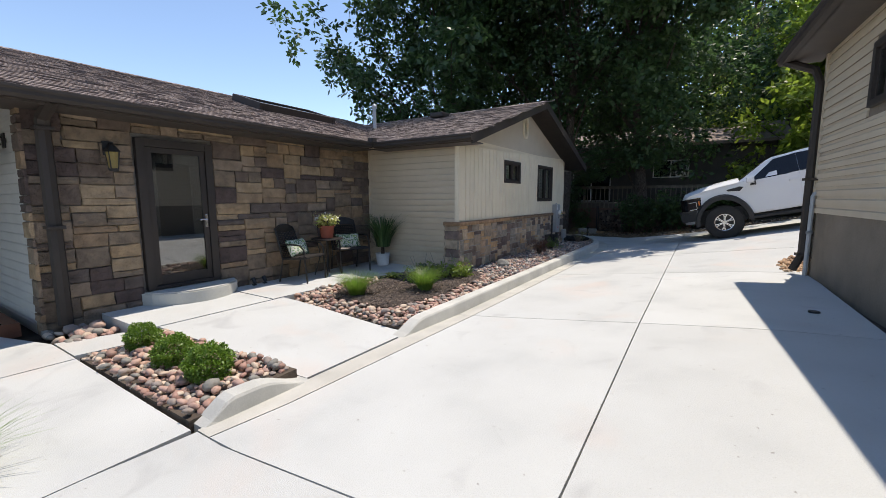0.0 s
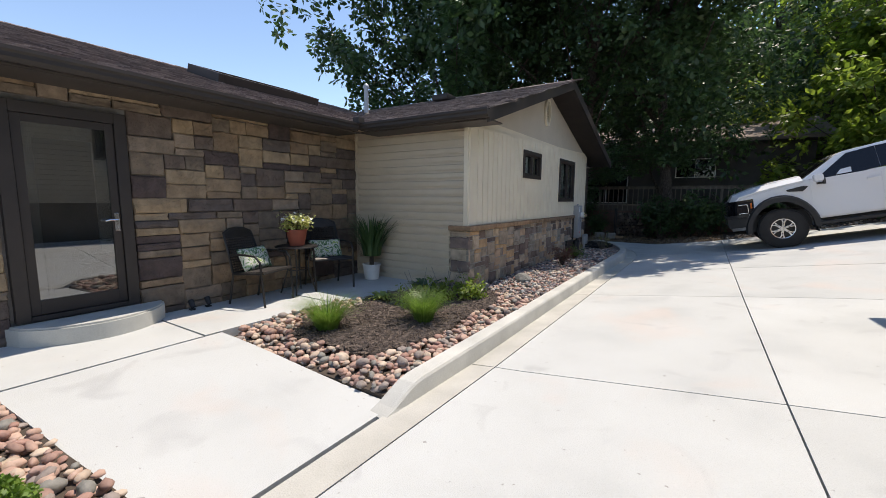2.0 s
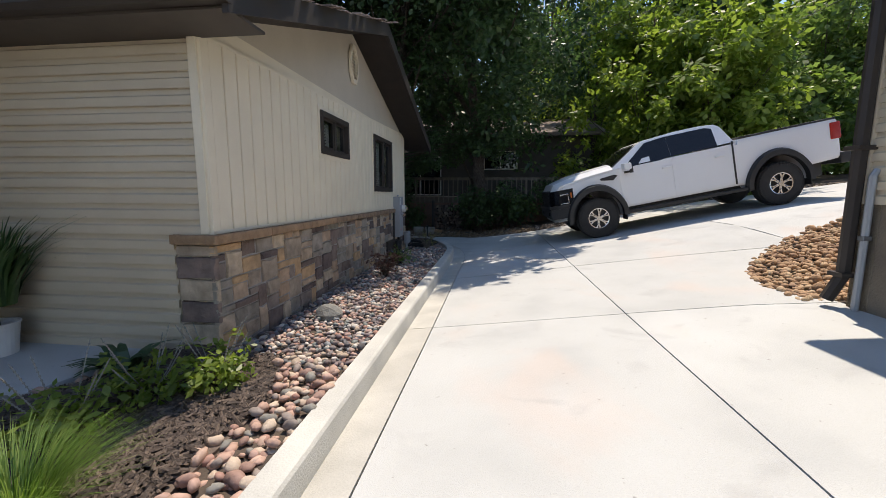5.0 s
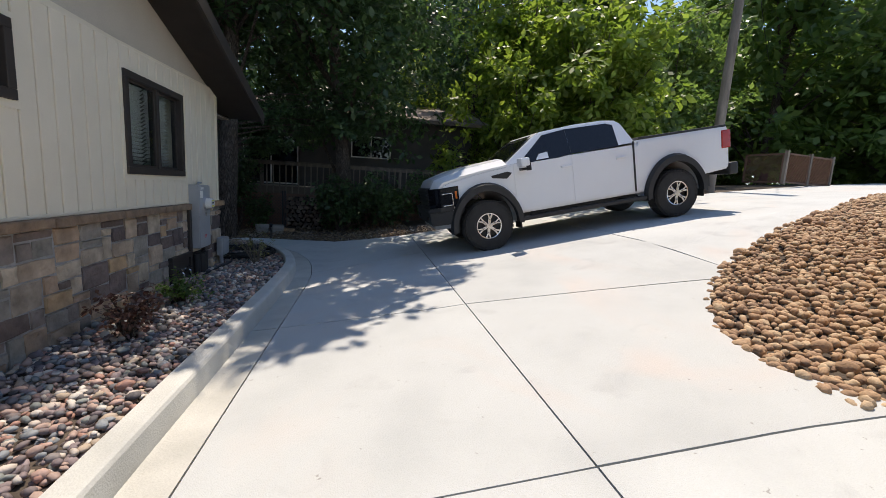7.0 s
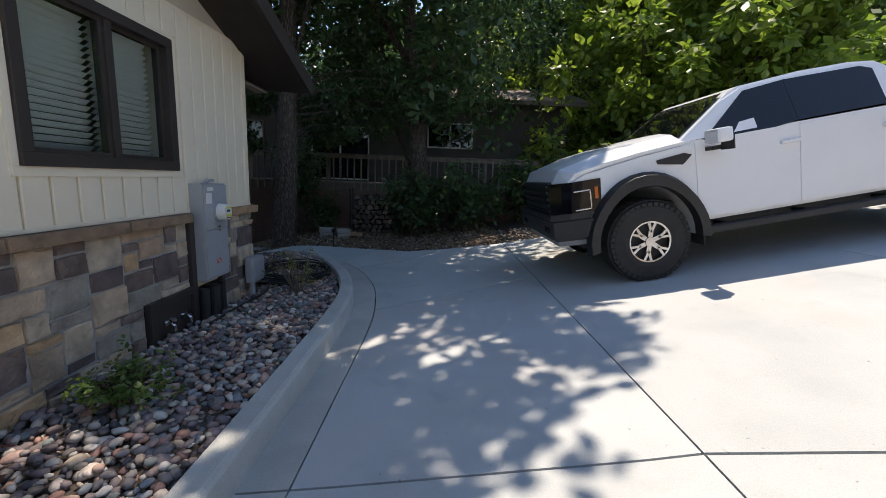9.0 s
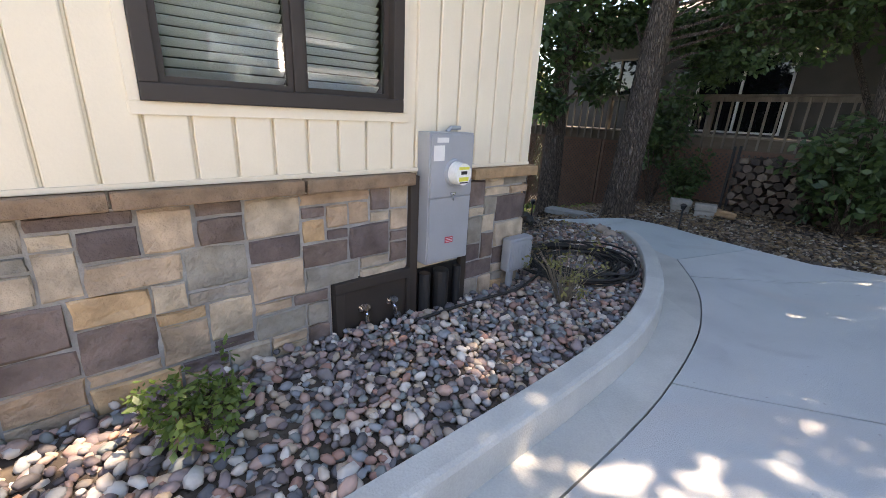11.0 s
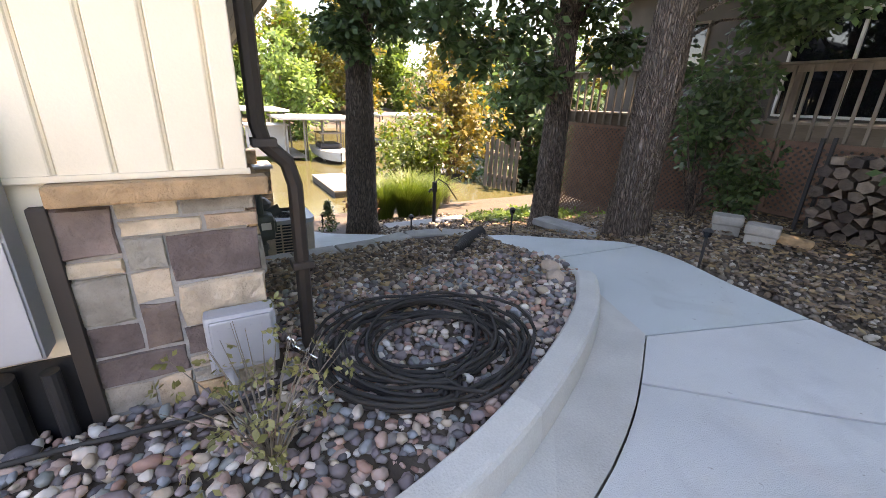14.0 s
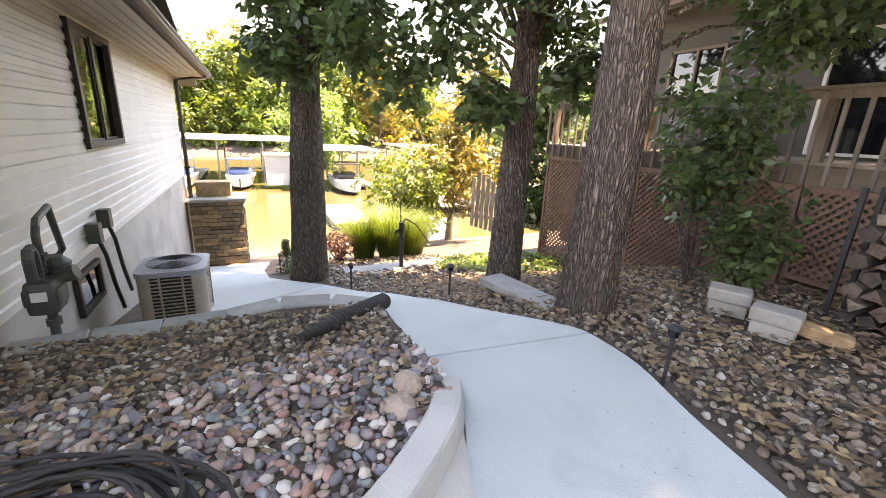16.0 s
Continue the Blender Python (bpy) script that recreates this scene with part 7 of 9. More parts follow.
cyl(b, (-4.30, 14.42, -0.15), (-4.36, 14.41, -0.15), 0.018, 0.02, 10)
part("coupling", b, M["alloy"], hose, "brass hose end")
dp = thing("drain_pipe", "black corrugated drain pipe end by the path", "pipe")
b = bmesh.new()
p0, p1 = Vector((-6.3, 17.05, -0.40)), Vector((-5.5, 16.2, -0.23))
n = 46
tube(b, [p0.lerp(p1, i / n) for i in range(n + 1)], [(0.082 if i % 2 else 0.073) * (1 if i / n < 0.6 else 1 - (i / n - 0.6) * 1.6) for i in range(n + 1)], 14)
part("pipe", b, M["rubber"], dp)
for k, (x, y, s) in enumerate(((-4.68, 16.70, 0.085), (-4.5, 16.6, 0.085))):
    b = bmesh.new()
    bmesh.ops.create_icosphere(b, subdivisions=2, radius=s)
    for v in b.verts:
        v.co = Vector((v.co.x * 1.2, v.co.y, v.co.z * 0.75)) * (1 + 0.35 * noise.noise(v.co * 9 + Vector((k * 7, 0, 0))))
    M["pale_rock"] = M.get("pale_rock") or mat("pale_rock", (0.42, 0.33, 0.26), (0.30, 0.23, 0.18), 0.85, scale=10, bump=0.6)
    tagged(link("rock", b, M["pale_rock"]), "pale pinkish rock at the kerb end", "rock", "kerb rocks").matrix_basis = Matrix.Translation((x, y, -0.20))


# ---- pebbles ----
def pebble_meshes(count, seed, mat_):
    rng = random.Random(seed)
    out = []
    for i in range(count):
        V, F = [], []
        n, rings = 8, (0.0, 0.55, 0.95, 0.8, 0.35)
        zs = (-0.42, -0.3, 0.0, 0.3, 0.46)
        ex, ph = rng.uniform(0.65, 1.0), rng.uniform(0, 6)
        for r, z in zip(rings[1:], zs[1:]):
            for k in range(n):
                a = 2 * math.pi * k / n
                rr = r * 0.5 * (1 + 0.16 * math.sin(2 * a + ph) + 0.07 * math.sin(3 * a + ph * 2)) * rng.uniform(0.86, 1.12)
                V.append((rr * math.cos(a), rr * math.sin(a) * ex, z * rng.uniform(0.8, 1.2)))
        for j in range(3):
            for k in range(n):
                F.append((j * n + k, j * n + (k + 1) % n, (j + 1) * n + (k + 1) % n, (j + 1) * n + k))
        V.append((0, 0, 0.52))
        for k in range(n):
            F.append((3 * n + k, 3 * n + (k + 1) % n, len(V) - 1))
        me = bpy.data.meshes.new("pebble")
        me.from_pydata(V, [], F)
        me.materials.append(mat_)
        for p in me.polygons:
            p.use_smooth = True
        me.update()
        out.append(me)
    return out


PEB = pebble_meshes(10, 3, M["cobble"])
PEB_WARM = pebble_meshes(10, 3, M["cobble_warm"])
PV = [(np.array([v.co[:] for v in me.vertices]), [tuple(p.vertices) for p in me.polygons]) for me in PEB]


def scatter(rng, inside, x0, x1, y0, y1, spacing, jitter=0.45):
    out = []
    y = y0
    while y < y1:
        x = x0 + rng.uniform(0, spacing)
        while x < x1:
            px, py = x + rng.uniform(-1, 1) * spacing * jitter, y + rng.uniform(-1, 1) * spacing * jitter
            if inside(px, py):
                out.append((px, py))
            x += spacing
        y += spacing * 0.88
    return out


def pebbles(spots, height, smin, smax, rng, parent, pick=None, material="cobble_i", name="river_stones", flat=(0.45, 0.75), limit=300, shapes=PEB):
    V, F, base, n = [], [], 0, 0
    for px, py in spots:
        s = rng.uniform(smin, smax) * (1.35 if rng.random() < 0.08 else 1.0)
        sz = s * rng.uniform(*flat)
        m = Matrix.Translation((px, py, height(px, py) + sz * rng.uniform(0.15, 0.42))) @ pose(0, 0, 0, rng.uniform(-22, 22), rng.uniform(-22, 22), rng.uniform(0, 360)) @ Matrix.Diagonal((s, s, sz, 1))
        k = rng.randrange(len(PEB))
        if pick and n < limit and pick(px, py):
            ob = new("pebble", shapes[k])
            ob.parent = parent
            ob.matrix_basis = m
            n += 1
            continue
        vv, ff = PV[k]
        mm = np.array(m)
        V.append(vv @ mm[:3, :3].T + mm[:3, 3])
        F += [tuple(i + base for i in f) for f in ff]
        base += len(vv)
    if V:
        ob = raw(name, np.concatenate(V).tolist(), F, M[material], parent, True)
        ob["kind"] = "stuff"
        return ob


def kerb_x(y):
    return lerp_table(y, [(3.45, -3.07), (12.2, -3.06), (13.4, -3.07), (14.2, -3.13), (15.0, -3.33), (15.7, -3.63), (16.25, -3.95), (16.56, -4.2), (16.84, -4.5)])


def in_mulch(x, y):
    if not 4.16 < y < 7.15:
        return False
    l = -4.95 + 0.25 * smooth(4.66, 4.16, y) if y < 5.6 else -5.12 + 0.35 * smooth(5.6, 7.1, y)
    r = -3.42 - 0.25 * smooth(6.2, 7.15, y) - 0.12 * smooth(4.56, 4.16, y)
    return l + 0.06 * math.sin(y * 5) < x < r + 0.05 * math.sin(y * 4)


def in_bed(x, y):
    if y < 3.83 or y > 16.95 or x > kerb_x(y):
        return False
    if y < 5.4:
        return x > -5.32 and not in_mulch(x, y)
    if y < 7.1:
        return x > -5.25 + 0.4 * smooth(5.4, 7.1, y) and not in_mulch(x, y)
    if y < NY + 0.05:
        return x > GX + 0.03
    return x > -6.25


def coarse(x, y):
    return in_bed(x, y) and not (y > 15.2 and x < -5.25 + 0.25 * math.sin(y * 3)) and not (y > 14.3 and x < -5.3)


rng = random.Random(21)
peb = tagged(thing("river_stone_bed", "rounded brown, grey and pink river stones in the bed", "river stones"), kind="structure")
low_h2 = lambda x, y: bed_h(x, y) - 0.01
pebbles(scatter(rng, lambda x, y: coarse(x, y) and y > 7.0, -6.3, -3.0, 7.0, 17, 0.062), low_h2, 0.045, 0.085, rng, peb, None)
pebbles(scatter(rng, lambda x, y: coarse(x, y) and y > 7.0, -6.3, -3.0, 7.0, 17, 0.064), lambda x, y: bed_h(x, y) + 0.016, 0.032, 0.082, rng, peb, lambda x, y: 12.3 < y < 14.3 and x > -4.0)
peb2 = tagged(thing("border_stones", "large rounded tan and red river stones edging the mulch", "river stones"), kind="structure")
pebbles(scatter(rng, lambda x, y: in_bed(x, y) and y <= 7.0, -5.4, -3.0, 3.8, 7.1, 0.08), low_h2, 0.06, 0.11, rng, peb2, lambda x, y: y < 5.2, "cobble_warm_i", shapes=PEB_WARM)
pebbles(scatter(rng, lambda x, y: in_bed(x, y) and y <= 7.0, -5.4, -3.0, 3.8, 7.1, 0.10), lambda x, y: bed_h(x, y) + 0.022, 0.045, 0.115, rng, peb2, lambda x, y: y < 4.9, "cobble_warm_i", shapes=PEB_WARM)
peb3 = tagged(thing("shrub_stones", "rounded tan and red river stones round the clipped shrubs", "river stones"), kind="structure")
b1 = lambda x, y: -5.2 < x < -3.09 and 1.35 < y < 2.07 + 0.2 * (x + 5.36) / 2.39
pebbles(scatter(rng, b1, -5.3, -3.0, 1.3, 2.3, 0.08), lambda x, y: -0.28 + 0.06 * smooth(1.45, 2.05, y), 0.06, 0.11, rng, peb3, lambda x, y: True, "cobble_warm_i", shapes=PEB_WARM)
pebbles(scatter(rng, b1, -5.3, -3.0, 1.3, 2.3, 0.10), lambda x, y: -0.24 + 0.05 * smooth(1.45, 2.05, y), 0.05, 0.115, rng, peb3, None, "cobble_warm_i")
b0 = lambda x, y: -6.6 < x < -5.85 and 1.35 < y < 1.92
pebbles(scatter(rng, b0, -6.7, -5.8, 1.3, 2.0, 0.12), lambda x, y: -0.30, 0.09, 0.16, rng, peb3, None, "cobble_warm_i")
grv = tagged(thing("gravel_bed", "small tan and grey gravel mixed with dry leaves", "gravel"), kind="structure")
pebbles(scatter(rng, lambda x, y: in_bed(x, y) and not coarse(x, y), -6.4, -3.8, 14.2, 17, 0.047), bed_h, 0.03, 0.068, rng, grv, None, "gravel", "gravel")
RIGHT = [(-9.5, 17.2), (-7.9, 17.62), (-6.9, 17.85), (-6.1, 18.05), (-5.6, 18.25), (-5.0, 18.58), (-4.4, 18.5), (-3.2, 18.16), (-2.1, 17.85), (-0.4, 17.9), (4, 17.8)]
tr_h = lambda x, y: land(x, y)
pebbles(scatter(rng, lambda x, y: y > lerp_table(x, RIGHT) and (y < 19.9 or rng.random() < 0.45), -9.5, -0.5, 17.2, 21.6, 0.066), tr_h, 0.032, 0.078, rng, grv, None, "gravel", "gravel")
pebbles(scatter(rng, lambda x, y: y > lerp_table(x, RIGHT) and rng.random() < 0.6, -0.5, 9, 17.8, 20, 0.11), tr_h, 0.05, 0.10, rng, grv, None, "gravel", "gravel")
pebbles(scatter(rng, lambda x, y: y > 16.9 + (x + 9.5) * -0.2 or y > 17.3, -13.5, -9.5, 16.6, 20.5, 0.10), tr_h, 0.05, 0.10, rng, grv, None, "gravel", "gravel")
isl = tagged(thing("gravel_island", "tan angular gravel island beside the garage", "gravel"), kind="structure")


def in_isl(x, y):
    if x < 1.12 or y < 8.5:
        return False
    return y < lerp_table(x, [(1.12, 9.2), (1.25, 9.66), (1.6, 10.16), (2.0, 10.56), (2.3, 10.78), (2.61, 11.06), (4.4, 11.95), (6.4, 12.84), (9, 13.94), (14, 16.0)])


pebbles(scatter(rng, in_isl, 1.1, 10, 8.5, 14, 0.08), lambda x, y: land(x, y) + 0.05, 0.06, 0.11, rng, isl, None, "island", "gravel", (0.5, 0.9))
# dry leaves and litter
rg = np.random.default_rng(5)
cnt = 6500
p = np.stack([rg.uniform(-9, -0.5, cnt), rg.uniform(17.6, 21.8, cnt)], axis=1)
V, F = [], []
for x, y in p:
    if y > lerp_table(x, RIGHT) + 0.05:
        a, s = rg.uniform(0, 6.28), rg.uniform(0.025, 0.06)
        z = land(x, y) + rg.uniform(0.05, 0.085)
        i = len(V)
        for k, (u, v) in enumerate(((1, 0), (0, 0.5), (-1, 0), (0, -0.5))):
            V.append((x + s * (u * math.cos(a) - v * math.sin(a)), y + s * (u * math.sin(a) + v * math.cos(a)), z + rg.uniform(-0.012, 0.02)))
        F.append((i, i + 1, i + 2, i + 3))
for x, y in zip(rg.uniform(-6.2, -4.4, 700), rg.uniform(14.4, 16.8, 700)):
    if in_bed(x, y):
        a, s = rg.uniform(0, 6.28), rg.uniform(0.02, 0.045)
        i = len(V)
        for k, (u, v) in enumerate(((1, 0), (0, 0.5), (-1, 0), (0, -0.5))):
            V.append((x + s * (u * math.cos(a) - v * math.sin(a)), y + s * (u * math.sin(a) + v * math.cos(a)), bed_h(x, y) + 0.05 + rg.uniform(-0.012, 0.02)))
        F.append((i, i + 1, i + 2, i + 3))
M["dry_leaf"] = palette("dry_leaf", [(0.20, 0.13, 0.07), (0.14, 0.09, 0.055), (0.28, 0.19, 0.10), (0.24, 0.17, 0.12)], 0.8, 0.1, 30, island=True)
tagged(raw("leaf_litter", V, F, M["dry_leaf"]), "scattered dry brown leaves", "leaves", kind="stuff")

# mulch chips
V, F = [], []
cnt = 15000
for x, y in zip(rg.uniform(-5.2, -3.2, cnt), rg.uniform(4.0, 7.2, cnt)):
    if in_mulch(x, y):
        a, l, w = rg.uniform(0, 6.28), rg.uniform(0.02, 0.065), rg.uniform(0.005, 0.012)
        z = bed_h(x, y) + 0.03 + 0.025 * noise.noise(Vector((x * 3, y * 3, 1))) + rg.uniform(0, 0.02)
        ca, sa, t1 = math.cos(a), math.sin(a), rg.uniform(-0.35, 0.35)
        i = len(V)
        for u, v, h in ((-l, -w, 0), (l, -w, 0), (l, w, 0), (-l, w, 0), (-l * 0.9, 0, w), (l * 0.9, 0, w)):
            V.append((x + u * ca - v * sa, y + u * sa + v * ca, z + h + u * t1))
        F += [(i, i + 1, i + 5, i + 4), (i + 2, i + 3, i + 4, i + 5), (i + 1, i + 2, i + 5), (i + 3, i, i + 4)]
tagged(raw("mulch", V, F, M["mulch"]), "dark brown shredded bark mulch", "mulch", kind="stuff")
b = bmesh.new()
mr = [(4.14 + 0.198 * i) for i in range(16)]
slab(b, [(-4.97 + 0.3 * smooth(4.66, 4.16, q) if q < 5.6 else -5.14 + 0.35 * smooth(5.6, 7.1, q), q) for q in mr], [(-3.40 - 0.25 * smooth(6.2, 7.15, q) - 0.12 * smooth(4.56, 4.16, q), q) for q in mr], lambda x, y: bed_h(x, y) + 0.025, 10, 0.05)
tagged(link("mulch_ground", b, M["mulch"]), "dark mulch ground of the flower bed", "mulch", kind="structure")


# ---- plants ----
def blades(name, label, at, count, h, spread, width, leaf, seed, curl=0.5, category="grass", upright=0.3):
    """A tuft of curved blades."""
    rng = np.random.default_rng(seed)
    root = thing(name, label, category, at=Matrix.Translation(at))
    V, F = [], []
    for i in range(count):
        a = rng.uniform(0, 6.283)
        r0 = spread * 0.25 * rng.random() ** 0.5
        out = spread * rng.uniform(upright, 1.0)
        hh = h * rng.uniform(0.6, 1.0)
        side = Vector((-math.sin(a), math.cos(a), 0)) * width
        n = 4
        base = len(V)
        for k in range(n + 1):
            t = k / n
            d = r0 + out * t ** 1.6
            z = hh * (t - curl * t ** 3 * 0.6)
            p = Vector((math.cos(a) * d, math.sin(a) * d, z))
            w = (1 - t) * 0.9 + 0.1
            V += [p - side * w, p + side * w]
        for k in range(n):
            j = base + 2 * k
            F.append((j, j + 1, j + 3, j + 2))
    raw("blade_tuft", V, F, M[leaf], root)
    return root


def bush(name, label, at, r, h, count, size, leaf, seed, category="shrub", stems=7, flat=1.0, low=0.1, ragged=0.3, twig=1.0, wood="bark"):
    rng = np.random.default_rng(seed)
    root = thing(name, label, category, at=Matrix.Translation(at))
    b = bmesh.new()
    cs, rs = [], []
    for i in range(stems):
        a = 6.283 * i / stems + rng.uniform(-0.3, 0.3)
        tip = Vector((math.cos(a) * r * rng.uniform(0.4, 0.9), math.sin(a) * r * rng.uniform(0.4, 0.9), h * rng.uniform(0.55, 0.95)))
        tube(b, [(0, 0, -0.06), tip * 0.5 + Vector((0, 0, 0.05)), tip], [(0.012 + r * 0.02) * twig, (0.008 + r * 0.012) * twig, 0.004 * twig], 5)
        for q in (1.0, 0.7, 0.45):
            cs.append(tuple(tip * q + Vector((0, 0, h * low))))
            rs.append(r * (0.35 + ragged * rng.random()))
    cs.append((0, 0, h * 0.75))
    rs.append(r * 0.5)
    part("stem", b, M[wood], root)
    v, f = leaves(rng, cs, rs, count, size, flat)
    v = np.asarray(v)
    v[:, 2] = np.maximum(v[:, 2], 0.01)
    raw("foliage", v.tolist(), f.tolist(), M[leaf], root)
    return root


def ball(at, r, seed):
    """A clipped round shrub: leaves over a knobbly globe."""
    rng = np.random.default_rng(seed)
    root = thing("clipped_shrub", "small clipped round green boxwood shrub", "shrub", "clipped shrubs", at=Matrix.Translation(at))
    n = 5200
    d = rng.normal(size=(n, 3))
    d /= np.linalg.norm(d, axis=1)[:, None]
    lump = 1 + 0.10 * np.sin(d[:, :1] * 7 + seed) * np.sin(d[:, 1:2] * 6) + 0.08 * np.sin(d[:, 2:] * 9)
    c = d * r * lump * rng.uniform(0.72, 1.05, (n, 1)) * np.array([1, 1, 0.85]) + np.array([0, 0, r * 0.75])
    a = d + rng.normal(size=(n, 3)) * 0.7
    a /= np.linalg.norm(a, axis=1)[:, None]
    q = np.cross(a, rng.normal(size=(n, 3)))
    q /= np.linalg.norm(q, axis=1)[:, None]
    s = r * 0.13 * rng.uniform(0.6, 1.2, (n, 1))
    v = np.stack([c - a * s * 0.5, c + q * s * 0.35, c + a * s * 0.6, c - q * s * 0.35], axis=1).reshape(-1, 3)
    v[:, 2] = np.maximum(v[:, 2], 0.0)
    raw("foliage", v.tolist(), np.arange(n * 4).reshape(-1, 4).tolist(), M["leaf_box"], root)
    b = bmesh.new()
    for i in range(5):
        tube(b, [(0, 0, -0.05), (0.1 * math.cos(i * 1.3) * r, 0.1 * math.sin(i * 1.3) * r, r * 0.4), (0.5 * r * math.cos(i * 1.3), 0.5 * r * math.sin(i * 1.3), r)], 0.008, 5)
    part("stem", b, M["bark"], root)


M["leaf_box"] = leafmat("leaf_boxwood", (0.08, 0.16, 0.025), (0.20, 0.31, 0.06), 0.35)
ball((-4.95, 1.78, -0.245), 0.165, 1)
ball((-4.18, 1.74, -0.245), 0.18, 2)
ball((-3.58, 1.76, -0.245), 0.195, 3)
gz = lambda x, y: bed_h(x, y) + 0.02
blades("ornamental_grass", "fine green ornamental grass tuft in mulch", (-4.5, 4.5, gz(-4.5, 4.5)), 1000, 0.54, 0.45, 0.0028, "grass", 1)
blades("ornamental_grass", "fine green ornamental grass tuft in mulch", (-3.78, 5.32, gz(-3.78, 5.3)), 950, 0.54, 0.42, 0.0028, "grass", 2)
blades("ornamental_grass", "arching pale green grass at the walk edge", (-3.62, 0.22, -0.28), 160, 0.42, 0.5, 0.007, "grass", 3)
M["hosta"] = leafmat("hosta_leaf", (0.24, 0.30, 0.06), (0.40, 0.42, 0.12), 0.35)
M["hosta_dark"] = leafmat("hosta_dark_leaf", (0.03, 0.07, 0.03), (0.06, 0.11, 0.05), 0.2)
blades("hosta", "small yellow-green variegated hosta in mulch", (-4.85, 5.82, gz(-4.8, 5.8)), 40, 0.24, 0.24, 0.05, "hosta", 4, 0.9, "plant")
blades("hosta", "dark broad-leaved hosta beside the patio", (-4.75, 6.75, gz(-4.7, 6.7)), 44, 0.3, 0.38, 0.055, "hosta_dark", 5, 0.9, "plant")


def perennial(at, seed, leaf="leaf_mid"):
    root = bush("perennial", "leafy perennial with thin pale flower spikes", at, 0.27, 0.24, 520, 0.06, leaf, seed, "plant")
    rng = random.Random(seed)
    for i in range(7):
        a, l = rng.uniform(0, 6.28), rng.uniform(0.3, 0.55)
        top = Vector((math.cos(a) * 0.22, math.sin(a) * 0.22, l))
        b = bmesh.new()
        tube(b, [(0, 0, 0.05), top * 0.5, top], 0.003, 4)
        for k in range(9):
            q = top * (0.55 + 0.05 * k)
            bmesh.ops.create_icosphere(b, subdivisions=1, radius=0.007, matrix=Matrix.Translation(q))
        part("flower_spike", b, M["spike"], root, "pale flower spike")


M["spike"] = mat("flower_spike", (0.30, 0.28, 0.26), (0.22, 0.22, 0.18), 0.8)
perennial((-3.87, 6.62, gz(-3.87, 6.6)), 11, "leaf_light")
perennial((-4.3, 5.95, gz(-4.3, 5.9)), 12, "leaf_light")
perennial((-4.15, 6.35, gz(-4.1, 6.3)), 13, "leaf_light")
bush("shrub", "low reddish barberry shrub among river stones", (-3.72, 10.6, gz(-3.7, 10.6) + 0.04), 0.26, 0.34, 700, 0.045, "leaf_red", 14, stems=12)
bush("shrub", "small green shrub among river stones", (-3.72, 11.6, gz(-3.7, 11.6) + 0.04), 0.24, 0.22, 1000, 0.036, "leaf_mid", 15, stems=12)
M["dry_twig"] = mat("dry_twig", (0.20, 0.165, 0.12), (0.13, 0.105, 0.08), 0.85)
M["dry_sprig"] = leafmat("dry_sprig_leaf", (0.13, 0.13, 0.045), (0.27, 0.25, 0.10), 0.3)
bush("shrub", "sparse dry twiggy shrub with few leaves", (-3.62, 14.2, gz(-3.6, 14.2)), 0.40, 0.60, 480, 0.03, "dry_sprig", 16, stems=30, twig=0.26, wood="dry_twig")
b = bmesh.new()
bmesh.ops.create_icosphere(b, subdivisions=2, radius=0.13)
for v in b.verts:
    v.co = Vector((v.co.x * 1.2, v.co.y, v.co.z * 0.8)) * (1 + 0.3 * noise.noise(v.co * 8))
M["grey_rock"] = mat("grey_rock", (0.26, 0.255, 0.23), (0.17, 0.17, 0.155), 0.85, scale=12, bump=0.6)
tagged(link("rock", b, M["grey_rock"]), "grey angular rock among river stones", "rock").matrix_basis = Matrix.Translation((-3.72, 8.25, -0.12))

# potted yucca and flower pot
def pot(root, r0, r1, h, material, nm="pot"):
    b = bmesh.new()
    prof = [(0.0, 0.0), (r0, 0.0), (r1, h * 0.94), (r1 * 1.06, h * 0.95), (r1 * 1.06, h), (r1 * 0.92, h), (r1 * 0.9, h * 0.88), (0.0, h * 0.88)]
    n = 28
    rings = [[b.verts.new((r * math.cos(2 * math.pi * k / n), r * math.sin(2 * math.pi * k / n), z)) for r, z in prof[1:-1]] for k in range(n)]
    for k in range(n):
        a, c = rings[k], rings[(k + 1) % n]
        for j in range(len(prof) - 3):
            b.faces.new((a[j], a[j + 1], c[j + 1], c[j]))
    b.faces.new([r[0] for r in rings][::-1])
    b.faces.new([r[-1] for r in rings])
    bmesh.ops.recalc_face_normals(b, faces=b.faces[:])
    return part(nm, b, material, root, smooth_faces=False)


yu = blades("potted_yucca", "spiky green yucca in a white pot", (-6.02, 6.86, -0.153), 240, 0.98, 0.64, 0.015, "yucca", 7, 0.4, "plant", 0.12) if M.setdefault("yucca", leafmat("yucca_leaf", (0.03, 0.075, 0.02), (0.09, 0.16, 0.05), 0.15)) else None
for ch in yu.children:
    ch.matrix_basis = Matrix.Translation((0, 0, 0.42))
pot(yu, 0.125, 0.155, 0.27, M["white"])
b = bmesh.new()
cyl(b, (0, 0, 0.22), (0, 0, 0.5), 0.04, 0.035, 10)
part("stem", b, M["bark"], yu)

# ---- patio chairs and table ----
M["iron"] = mat("dark_iron", (0.045, 0.04, 0.037), (0.03, 0.027, 0.025), 0.45, 0.5)
M["cushion"] = palette("leaf_print_cushion", [(0.55, 0.56, 0.50), (0.16, 0.26, 0.14), (0.60, 0.60, 0.55), (0.25, 0.36, 0.24)], 0.9, 0.2, 60, island=True, scale=20, var=0.3)


